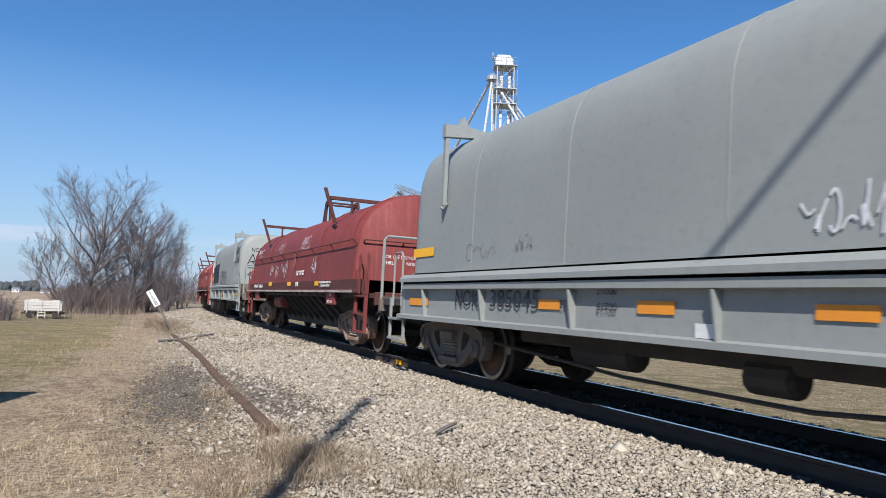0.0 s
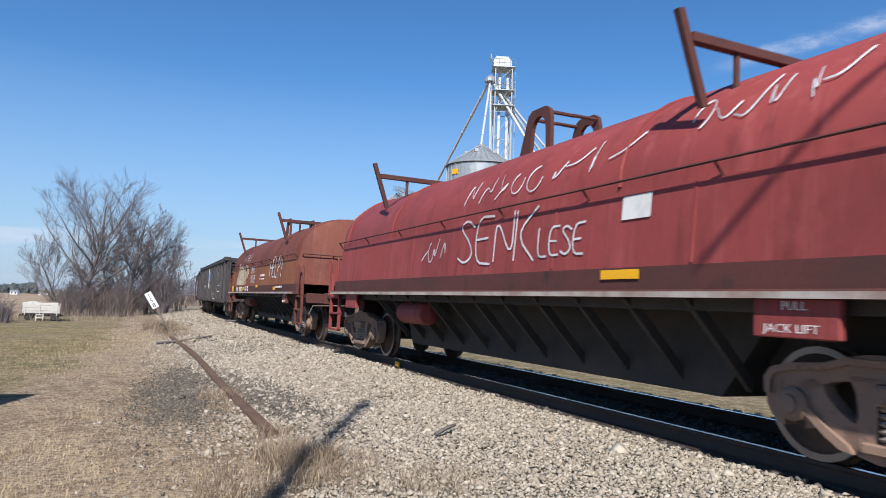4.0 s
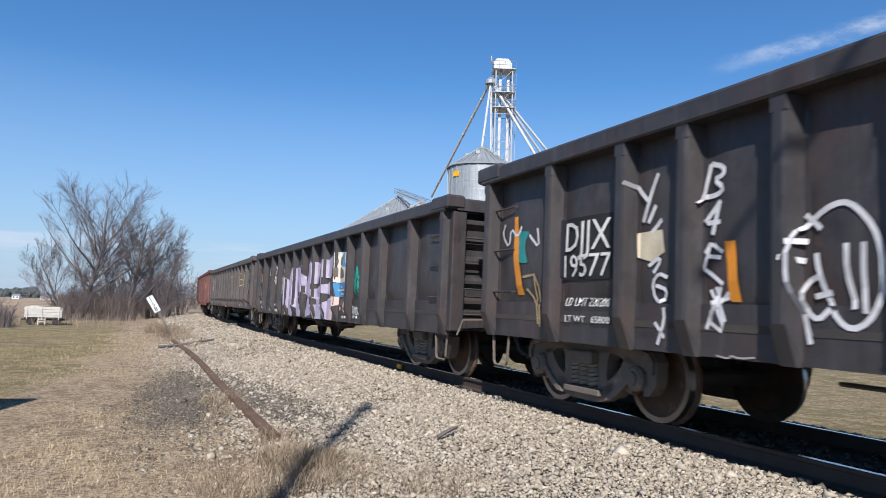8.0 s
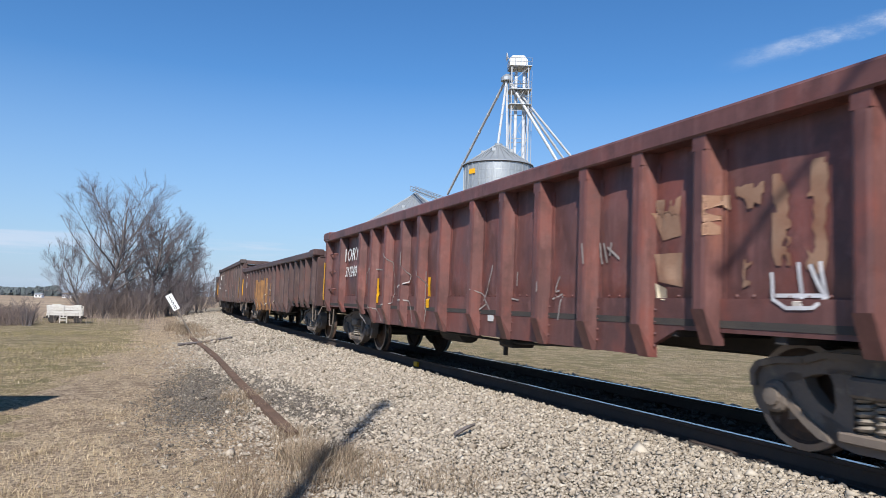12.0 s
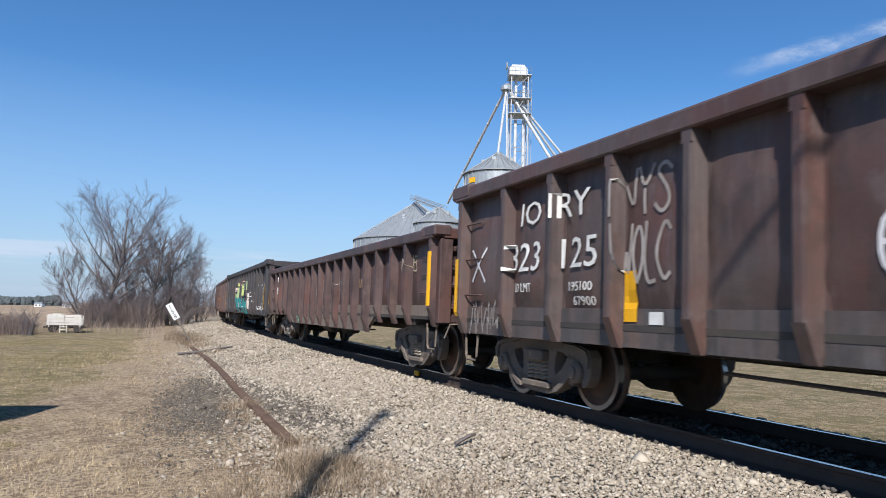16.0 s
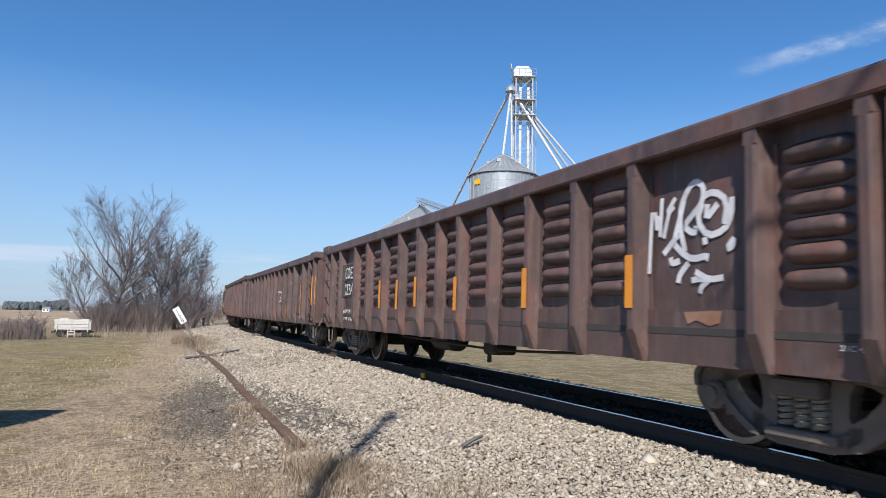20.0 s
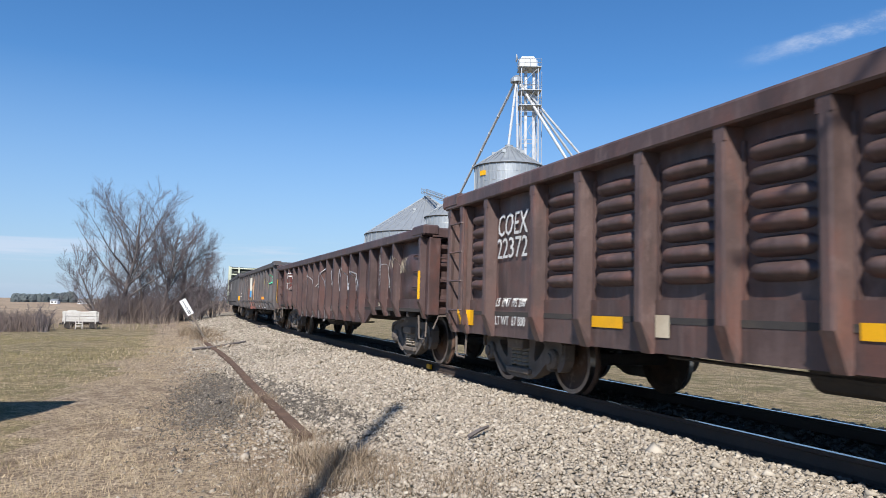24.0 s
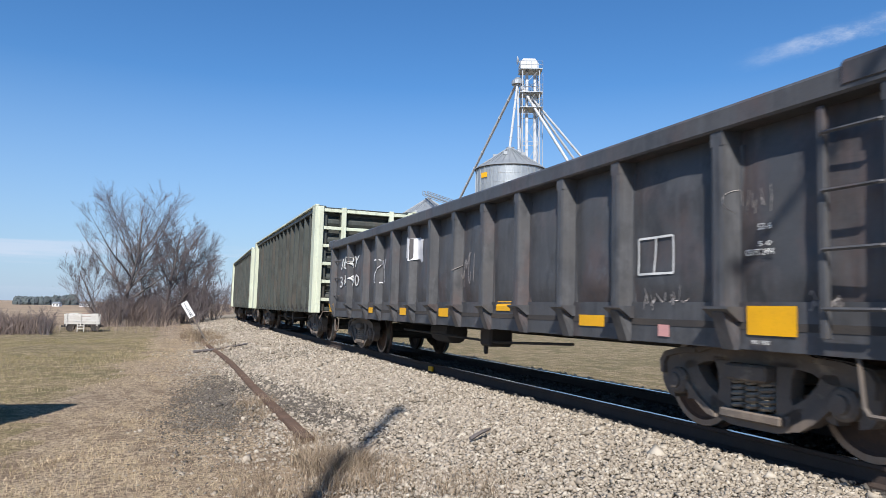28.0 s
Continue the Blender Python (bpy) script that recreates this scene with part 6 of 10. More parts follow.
# ---------------------------------------------------------------- loose cover on the ground
def scatter_pieces(name, label, category, places, sizes, rng, material, squash=0.7):
    """Many angular stones in one mesh: eight-sided lumps with shifted corners."""
    n = len(places)
    octa = np.array([(1, 0, 0), (-1, 0, 0), (0, 1, 0), (0, -1, 0), (0, 0, 1), (0, 0, -1)], float) * 0.66
    v = octa[None] * rng.uniform(0.62, 1.2, (n, 6, 1)) + rng.uniform(-0.26, 0.26, (n, 6, 3))
    ang = rng.uniform(0, 2 * math.pi, (n, 3))
    ca, sa = np.cos(ang), np.sin(ang)
    x, y, z = v[..., 0], v[..., 1], v[..., 2]
    y, z = y * ca[:, 1:2] - z * sa[:, 1:2], y * sa[:, 1:2] + z * ca[:, 1:2]
    z = z * squash
    x, y = x * ca[:, :1] - y * sa[:, :1], x * sa[:, :1] + y * ca[:, :1]
    v = np.stack([x, y, z], -1) * np.asarray(sizes)[:, None, None] + np.asarray(places)[:, None, :]
    tris = np.array(((0, 2, 4), (2, 1, 4), (1, 3, 4), (3, 0, 4), (2, 0, 5), (1, 2, 5), (3, 1, 5), (0, 3, 5)))
    f = (tris[None] + 6 * np.arange(n)[:, None, None]).reshape(-1)
    me = bpy.data.meshes.new(name)
    me.vertices.add(n * 6)
    me.vertices.foreach_set("co", v.reshape(-1))
    me.loops.add(n * 24)
    me.loops.foreach_set("vertex_index", f)
    me.polygons.add(n * 8)
    me.polygons.foreach_set("loop_start", np.arange(0, n * 24, 3))
    me.update(calc_edges=True)
    me.materials.append(material)
    return tagged(new(name, me), label, category, kind="stuff")


def scatter_blades(name, label, category, roots, heights, widths, rng, material, lean=0.5):
    """Grass: each blade a narrow bent leaf of two triangles and a tip."""
    n = len(roots)
    roots = np.asarray(roots)
    a = rng.uniform(0, 2 * math.pi, n)
    side = np.stack([np.cos(a), np.sin(a), np.zeros(n)], -1) * (np.asarray(widths) / 2)[:, None]
    b = rng.uniform(0, 2 * math.pi, n)
    k = rng.uniform(0.1, 1, n) * lean
    tip = np.stack([np.cos(b) * k, np.sin(b) * k, np.ones(n)], -1) * np.asarray(heights)[:, None]
    midp = tip * np.array([0.35, 0.35, 0.62])
    v = np.stack([roots - side, roots + side, roots + midp + side * 0.7, roots + midp - side * 0.7, roots + tip], 1)
    base = 5 * np.arange(n)[:, None]
    me = bpy.data.meshes.new(name)
    me.vertices.add(n * 5)
    me.vertices.foreach_set("co", v.reshape(-1))
    loops = np.concatenate([base + np.array([0, 1, 2, 3]), base + np.array([3, 2, 4])], 1).reshape(-1)
    me.loops.add(n * 7)
    me.loops.foreach_set("vertex_index", loops)
    me.polygons.add(n * 2)
    me.polygons.foreach_set("loop_start", (7 * np.arange(n)[:, None] + np.array([0, 4])).reshape(-1))
    me.update(calc_edges=True)
    me.materials.append(material)
    return tagged(new(name, me), label, category, kind="stuff")


def line_arrays(s, w):
    x, y, p = (np.interp(s, LINE[0], LINE[k]) for k in (1, 2, 3))
    return x - w * np.cos(p), y + w * np.sin(p)


M_STONE = island_mat("limestone", [(0.19, 0.16, 0.125), (0.41, 0.355, 0.285), (0.30, 0.255, 0.20), (0.50, 0.445, 0.365), (0.24, 0.20, 0.155), (0.37, 0.32, 0.255)])
M_GRIT = island_mat("dark_grit", [(0.085, 0.073, 0.062), (0.16, 0.14, 0.118), (0.11, 0.095, 0.08), (0.28, 0.245, 0.20)])
M_STRAW = island_mat("dry_grass", [(0.52, 0.405, 0.26), (0.38, 0.295, 0.175), (0.65, 0.525, 0.36), (0.44, 0.33, 0.21), (0.28, 0.215, 0.13)])
M_OLIVE = island_mat("lawn_blades", [(0.30, 0.248, 0.13), (0.215, 0.19, 0.088), (0.405, 0.32, 0.19), (0.258, 0.218, 0.105), (0.17, 0.16, 0.072)])
M_STEMS = island_mat("tan_stems", [(0.24, 0.185, 0.15), (0.32, 0.255, 0.20), (0.19, 0.15, 0.13), (0.38, 0.31, 0.24)])
M_WEED = island_mat("dead_weeds", [(0.22, 0.16, 0.115), (0.34, 0.265, 0.18), (0.15, 0.11, 0.08), (0.44, 0.35, 0.25)])


def build_cover():
    rng = np.random.default_rng(7)
    s, w, z = [], [], []
    for s0, s1, w0, w1, dens in ((1.5, 9, 1.0, 4.15, 2400), (9, 18, 1.0, 4.15, 1350), (18, 34, 1.0, 4.15, 300), (34, 62, 1.0, 4.0, 80), (-6, 0, 1.0, 4.0, 120), (-3, 30, -2.9, -1.3, 70)):
        n = int((s1 - s0) * (w1 - w0) * dens)
        s.append(rng.uniform(s0, s1, n))
        w.append(rng.uniform(w0, w1, n))
    s, w = np.concatenate(s), np.concatenate(w)
    w = w + np.where(w > 3.7, rng.normal(0, 0.22, len(w)), 0)
    keep = ~((abs(w - 0.7525) < 0.12) | (abs(w + 0.7525) < 0.12))
    s, w = s[keep], w[keep]
    x, y = line_arrays(s, w)
    d = np.hypot(x, y)
    size = rng.lognormal(-3.68, 0.38, len(s)) * np.clip(0.75 + d / 26, 0.92, 2.4)
    z = np.interp(w, PROF_W, PROF_Z) + size * rng.uniform(0.0, 0.4, len(s)) + 0.012
    scatter_pieces("ballast_stones", "pale crushed limestone ballast along the rails", "ballast", np.stack([x, y, z], -1), size, rng, M_STONE)
    # oily stones under the cars, coloured near black to carry the shade there
    n = 9000
    s, w = rng.uniform(-4, 24, n), rng.uniform(-1.3, 1.08, n)
    keep = ~((abs(w - 0.7525) < 0.11) | (abs(w + 0.7525) < 0.11))
    s, w = s[keep], w[keep]
    x, y = line_arrays(s, w)
    size = rng.lognormal(-3.1, 0.3, len(s))
    z = np.interp(w, PROF_W, PROF_Z) + size * 0.2
    scatter_pieces("oily_stones", "oily ballast between the rails, the train's shade in its dark colour", "ballast", np.stack([x, y, z], -1), size, rng, island_mat("shaded_oily_stone", [(0.06, 0.056, 0.052), (0.13, 0.118, 0.105), (0.085, 0.078, 0.07)]))
    # stray stones and cinders on the verge
    n = 7000
    s, w = rng.uniform(1, 26, n), 4.0 + abs(rng.normal(0, 0.75, n))
    x, y = line_arrays(s, w)
    size = rng.lognormal(-3.5, 0.35, n)
    z = np.interp(w, PROF_W, PROF_Z) + size * 0.2
    scatter_pieces("stray_stones", "pale stones strewn into the dry grass", "stones", np.stack([x, y, z], -1), size, rng, M_STONE)
    n = 40000
    pick = rng.random(n) < 0.48
    s = np.where(pick, rng.normal(12.6, 1.9, n), rng.normal(11.4, 1.9, n))
    w = np.where(pick, 4.62 + 0.40 * (14.5 - s) / 4 + rng.normal(0, 0.34, n), 3.72 - 0.06 * (12 - s) + rng.normal(0, 0.20, n))
    ragged = np.sin(s * 3.1 + w * 7) * np.sin(w * 9 - s * 1.7) * 0.5 + 0.5
    keep = rng.random(n) < 0.35 + 0.65 * ragged
    s, w = s[keep], w[keep]
    n = len(s)
    x, y = line_arrays(s, w)
    size = rng.lognormal(-4.25, 0.45, n)
    z = np.interp(w, PROF_W, PROF_Z) + size * 0.3 + 0.028
    scatter_pieces("cinders", "dark cinders spilt beside the old rail", "cinders", np.stack([x, y, z], -1), size, rng, M_GRIT)
    # short dry lawn
    n = 120000
    yy = 4.5 + 28 * rng.random(n) ** 1.6
    xx = -yy * rng.uniform(-0.05, 0.80, n) - 0.3
    lat = LINE_D - (xx * math.cos(LINE_PHI) - yy * math.sin(LINE_PHI))
    keep = lat > 4.5 + rng.exponential(0.5, n)
    keep &= ~((abs(lat - 4.6) < 1.0) & (abs(yy - 13) < 4) & (rng.random(n) < 0.75))
    xx, yy, lat = xx[keep], yy[keep], lat[keep]
    clump = np.sin(xx * 2.1 + np.sin(yy * 1.7)) * np.sin(yy * 2.6 + xx) * 0.5 + 0.5
    keep = rng.random(len(xx)) < 0.35 + 0.65 * clump
    xx, yy, lat = xx[keep], yy[keep], lat[keep]
    zz = np.interp(lat, PROF_W, PROF_Z) - 0.01
    far = np.clip(np.hypot(xx, yy) / 12, 0.8, 2.2)
    h_all = rng.uniform(0.02, 0.055, len(xx)) * (0.8 + 0.4 * far)
    green = lat + rng.normal(0, 1.0, len(lat)) > 6.4 + 2.6 * np.clip(1 - yy / 24, 0, 1)
    for name, label, sel, m in (("dry_verge_grass", "short straw-coloured dry grass along the ballast", ~green, M_STRAW), ("lawn_grass", "mown olive-green lawn with straw patches", green, M_OLIVE)):
        scatter_blades(name, label, "grass", np.stack([xx, yy, zz], -1)[sel], h_all[sel], (0.006 * far)[sel], rng, m, 1.6)
    # matted straw lying in clumps on the verge
    n = 26000
    yy = 4.8 + 11 * rng.random(n) ** 1.3
    xx = -yy * rng.uniform(-0.02, 0.72, n) - 0.3
    lat = LINE_D - (xx * math.cos(LINE_PHI) - yy * math.sin(LINE_PHI))
    heap = np.sin(xx * 3.1 + 1.3 * np.sin(yy * 1.1)) * np.sin(yy * 1.9 - xx * 1.2) + 0.5 * np.sin(xx * 7 + yy * 5)
    keep = (lat > 4.35) & (lat < 9.5) & (rng.random(n) < np.clip(0.25 + 0.9 * heap, 0.04, 1))
    xx, yy, lat = xx[keep], yy[keep], lat[keep]
    zz = np.interp(lat, PROF_W, PROF_Z) - 0.005
    scatter_blades("matted_straw", "matted clumps of dead straw on the verge", "grass", np.stack([xx, yy, zz], -1), rng.uniform(0.025, 0.06, len(xx)), np.full(len(xx), 0.007), rng, M_STRAW, 3.2)
    # dead weeds: a thicket by the old rail's near end, tufts along it
    roots, h = [], []
    for cx, cy, r, k, hh in ((-1.25, 7.3, 0.30, 700, 0.22), (-1.0, 6.9, 0.35, 800, 0.26), (-0.65, 6.6, 0.5, 900, 0.20), (-1.5, 8.2, 0.25, 350, 0.2), (-0.2, 6.2, 0.6, 700, 0.14), (-1.7, 7.0, 0.5, 450, 0.13), (-0.5, 7.2, 0.45, 300, 0.10), (-1.3, 6.2, 0.5, 600, 0.2), (-2.9, 11.2, 0.35, 500, 0.22), (-2.5, 10.3, 0.3, 300, 0.16), (-8.3, 26, 0.6, 500, 0.30), (-9.6, 29, 0.7, 800, 0.40), (-11.2, 32.5, 0.8, 900, 0.45), (-7.0, 23, 0.4, 300, 0.20), (0.35, 5.9, 0.4, 500, 0.16)):
        a, q = rng.uniform(0, 2 * math.pi, k), r * np.sqrt(rng.random(k))
        x, y = cx + q * np.cos(a), cy + q * np.sin(a)
        roots.append(np.stack([x, y, np.full(k, ground_z(cx, cy) - 0.02)], -1))
        h.append(hh * rng.uniform(0.35, 1.15, k))
    roots, h = np.concatenate(roots), np.concatenate(h)
    scatter_blades("dead_weeds", "tangle of dead weeds at the end of the old rail", "weeds", roots, h, np.clip(h * 0.03, 0.004, 0.02), rng, M_WEED, 1.3)
    # tall dry stems in front of the scrub
    n = 4200
    s = rng.uniform(34, 130, n)
    w = rng.uniform(5.0, 12, n) + (s > 60) * 0
    x, y = line_arrays(s, w)
    keep = (s > 42) | (w > 4.8)
    x, y, w, s = x[keep], y[keep], w[keep], s[keep]
    dens = np.where(s < 42, rng.random(len(s)) < 0.12 * (w < 6.5), True)
    x, y, w = x[dens], y[dens], w[dens]
    zz = np.interp(w, PROF_W, PROF_Z) - 0.03
    scatter_blades("tall_dry_stems", "tall tan stems along the edge of the scrub", "weeds", np.stack([x, y, zz], -1), rng.uniform(0.2, 0.8, len(x)), np.full(len(x), 0.018), rng, M_STEMS, 0.6)
    # thickets of bare stems under and beside the trees
    m_scrub = island_mat("bare_stems", [(0.15, 0.118, 0.108), (0.20, 0.155, 0.135), (0.11, 0.09, 0.085), (0.25, 0.195, 0.165)])
    for name, label, k, d0, d1, h0, h1, z0, z1 in (("scrub_stems", "dense thicket of bare reddish-brown stems", 9000, 53, 80, -26.2, -16.9, 0.8, 3.4), ("dark_scrub", "dark tangled brush beside the wagon", 2600, 55.5, 59, -25.5, -23.4, 0.8, 2.6), ("lawn_edge_brush", "low grey-brown brush at the lawn's edge", 5000, 42, 52, -36, -28.9, 0.4, 1.6)):
        dist, head = rng.uniform(d0, d1, k), np.radians(rng.uniform(h0, h1, k))
        x, y = dist * np.sin(head), dist * np.cos(head)
        lat = LINE_D - (x * math.cos(LINE_PHI) - y * math.sin(LINE_PHI))
        keep = lat > 5.2 if name == "scrub_stems" else lat > 0
        x, y, lat = x[keep], y[keep], lat[keep]
        clump = 0.65 + 0.35 * np.sin(x * 1.1 + 0.7 * np.sin(y)) * np.sin(y * 0.9)
        zz = np.interp(lat, PROF_W, PROF_Z) - 0.05
        scatter_blades(name, label, "brush", np.stack([x, y, zz], -1), rng.uniform(z0, z1, len(x)) * clump, np.full(len(x), 0.022), rng, m_scrub, 1.7)
    # ragged growth at the far edge of the lawn
    n = 5000
    x = rng.uniform(-60, -17, n)
    x = np.where((x > -28) & (x < -20), x - 14, x)
    y = 50 + rng.normal(0, 2.2, n) + (x + 38) * 0.1
    zz = np.full(n, -0.98)
    scatter_blades("field_edge_growth", "dry growth at the edge of the field", "weeds", np.stack([x, y, zz], -1), rng.uniform(0.08, 0.3, n), np.full(n, 0.025), rng, M_WEED, 0.5)


def build_siding_rail():
    rail = empty("old_rail", "rusty rail half sunk in gravel and weeds", "rail")
    bm = bmesh.new()
    pts = []
    for i in range(61):
        s = 8.2 + i * 0.42
        w = 4.12 - 0.13 * math.exp(-((s - 20) / 6) ** 2)
        x, y, p = on_line(s, w)
        pts.append((x, y, float(np.interp(w, PROF_W, PROF_Z)), p))
    sec = [(-0.11, -0.06), (-0.11, 0.03), (-0.07, 0.05), (-0.066, 0.085), (-0.075, 0.095), (-0.068, 0.122), (0.068, 0.122), (0.075, 0.095), (0.066, 0.085), (0.07, 0.05), (0.11, 0.03), (0.11, -0.06)]
    rings = []
    for x, y, z, p in pts:
        rings.append([bm.verts.new((x - a * math.cos(p), y + a * math.sin(p), z - 0.045 + b)) for a, b in sec])
    for i in range(len(rings) - 1):
        for j in range(len(sec)):
            bm.faces.new((rings[i][j], rings[i][(j + 1) % len(sec)], rings[i + 1][(j + 1) % len(sec)], rings[i + 1][j]))
    bm.faces.new(rings[0])
    bm.faces.new(rings[-1][::-1])
    bmesh.ops.recalc_face_normals(bm, faces=bm.faces[:])
    part("rail", bm, mat("old_rail_rust", (0.115, 0.072, 0.05), 0.95, 0.0, (0.17, 0.105, 0.07), 9, 0.7, (0.06, 0.04, 0.03), 0.2, bump=0.4), rail)
    # sticks and a splintered tie end
    for (x0, y0), (x1, y1), r in (((-8.6, 33.4), (-6.6, 36.5), 0.07), ((-7.9, 22.6), (-6.6, 24.0), 0.05), ((0.30, 7.35), (0.52, 7.62), 0.022)):
        st = empty("stick", "grey weathered stick on the stones", "stick")
        bm = bmesh.new()
        z0 = ground_z(x0, y0) + 0.07
        pts = [(x0, y0, z0), (x0 * 0.6 + x1 * 0.4 + 0.03, y0 * 0.6 + y1 * 0.4, z0 + 0.05), (x1, y1, ground_z(x1, y1) + 0.09)]
        tube(bm, pts, [r, r * 0.9, r * 0.6], 6)
        part("branch", bm, M_BARK, st)


def build_milepost():
    post = empty("milepost", "leaning mile sign with black digits on white", "sign")
    x, y = -9.3, 28.1
    z = ground_z(x, y)
    post.matrix_basis = Matrix.Translation((x, y, z)) @ Matrix.Rotation(radians(19), 4, "Z") @ Matrix.Rotation(radians(-31), 4, "Y")
    bm = bmesh.new()
    box(bm, -0.03, 0.03, -0.02, 0.02, -0.1, 1.82, 0.006)
    part("post", bm, M_TRUCK, post)
    bm = bmesh.new()
    box(bm, -0.125, 0.125, -0.045, -0.025, 1.17, 1.84, 0.004)
    part("plate", bm, M_WHITEPAINT, post, "white sign plate")
    for i, ch in enumerate("158"):
        me = text_mesh(ch, 0.25).copy()
        me.materials.clear()
        me.materials.append(M_SPRAYK)
        o = new("digit", me)
        o.parent = post
        o.matrix_basis = Matrix.Translation((-0.072, -0.05, 1.63 - i * 0.21)) @ Matrix.Rotation(math.pi / 2, 4, "X")


M_WAGON = mat("peeling_white_boards", (0.60, 0.58, 0.54), 0.8, 0.0, (0.46, 0.42, 0.37), 5, 0.7, (0.24, 0.17, 0.13), 0.2, bump=0.1, spots=0.60)


def build_wagon():
    wag = empty("farm_wagon", "old white box wagon with peeling boards beside the trees", "wagon")
    x, y = polar(45.8, -26.95)
    wag.matrix_basis = Matrix.Translation((x, y, ground_z(x, y))) @ Matrix.Rotation(radians(25), 4, "Z") @ Matrix.Scale(0.84, 4)
    rng = random.Random(8)
    for sy in (-0.7, 0.7):
        for k in range(4):
            bm = bmesh.new()
            z = 0.50 + 0.175 * k
            e = rng.uniform(-0.03, 0.03) if k < 3 else rng.uniform(-0.25, -0.1)
            box(bm, -1.05 - 0.02 * k, 1.05 + e, sy - 0.02, sy + 0.02, z, z + 0.155, 0.006, m=Matrix.Rotation(rng.uniform(-0.008, 0.008), 4, "Y"))
            part("side_board", bm, M_WAGON, wag)
    for sx in (-1.07, 1.07):
        bm = bmesh.new()
        box(bm, sx - 0.02, sx + 0.02, -0.7, 0.7, 0.50, 1.14, 0.006)
        part("end_board", bm, M_WAGON, wag)
    for sx in (-0.95, -0.1, 0.9):
        bm = bmesh.new()
        box(bm, sx - 0.035, sx + 0.035, -0.76, -0.72, 0.36, 1.22, 0.006)
        part("stake", bm, M_WAGON, wag)
    bm = bmesh.new()
    box(bm, -1.1, 1.1, -0.7, 0.7, 0.40, 0.48, 0.01)
    box(bm, -1.3, 1.3, -0.12, 0.12, 0.28, 0.40, 0.01)
    part("bed", bm, M_UNDER, wag)
    for sx in (-0.72, 0.78):
        for sy in (-0.58, 0.58):
            bm = bmesh.new()
            lathe(bm, [(0.10, sy - 0.08), (0.25, sy - 0.08), (0.28, sy), (0.25, sy + 0.08), (0.10, sy + 0.08)], "y", 16, centre=(sx, 0, 0.28))
            part("wheel", bm, M_UNDER, wag)
    bm = bmesh.new()
    for sx in (-0.28, 0.12):
        box(bm, sx - 0.03, sx + 0.03, -0.95, -0.90, 0.0, 0.52, 0)
    box(bm, -0.31, 0.15, -0.95, -0.90, 0.18, 0.24, 0)
    box(bm, -0.31, 0.15, -0.95, -0.90, 0.36, 0.42, 0)
    part("step", bm, M_WAGON, wag, "short white wooden step")
    for x0, x1, z, m in ((-0.85, -0.25, 1.17, M_POSTER), (-0.15, 0.5, 1.14, M_TRUCK_RUST), (0.45, 1.0, 1.12, M_POSTER)):
        bm = bmesh.new()
        box(bm, x0, x1, -0.45, 0.4, 0.7, z + 0.08, 0.06)
        part("load", bm, m, wag, "weathered load under the boards")


def build_trees():
    tall = "tall leafless tree with a spreading crown of fine twigs"
    for dist, head, h, sd, limbs, bole, reach, tr, lean in ((57.5, -24.35, 11.3, 3, 19, 0.24, 0.68, 0.20, (0.0, 0.0)), (57.5, -21.6, 10.3, 8, 17, 0.22, 0.54, 0.17, (0.02, 0.0)), (60, -20.2, 9.0, 12, 15, 0.20, 0.60, 0.15, (0.16, 0.0)), (61, -22.7, 8.6, 17, 12, 0.2, 0.5, 0.13, (-0.05, 0.0)), (58.5, -19.0, 6.6, 27, 12, 0.2, 0.62, 0.11, (0.15, 0.0))):
        x, y = polar(dist, head)
        bare_tree(tall, x, y, h, sd, limbs, bole, reach, tr, lean)
    x, y = polar(57, -25.9)
    bare_tree("small leafless tree with low spreading limbs", x, y, 5.9, 33, 12, 0.12, 0.76, 0.10, (-0.15, 0.0))
    x, y = polar(57, -23.7)
    bare_tree("small leafless tree with low spreading limbs", x, y, 4.6, 35, 8, 0.12, 0.7, 0.08, (0.1, 0.0))
    rng = random.Random(5)
    for i in range(34):
        s = 62 + i * 3.2 + rng.uniform(-1.2, 1.2)
        x, y, p = on_line(s, rng.uniform(4.6, 10.5))
        bare_bush("leafless scrub beside the track", x, y, rng.uniform(2.6, 4.6), 100 + i, 8, 0.011)
    for i in range(30):
        x, y = polar(rng.uniform(60, 86), rng.uniform(-20.2, -17.4))
        if lateral(x, y)[0] > 4.4:
            bare_bush("leafless scrub crowding the track", x, y, rng.uniform(3.0, 4.4), 230 + i, 10, 0.010)
    for i in range(26):
        x, y = polar(rng.uniform(53, 62), rng.uniform(-25.6, -17.5))
        bare_bush("leafless scrub under the trees", x, y, rng.uniform(1.6, 3.2), 160 + i, 9, 0.009)
    for i in range(15):
        x, y = polar(rng.uniform(40, 52), rng.uniform(-36, -29.2))
        bare_bush("low leafless brush at the lawn's edge", x, y, rng.uniform(0.9, 1.7), 190 + i, 10, 0.007)


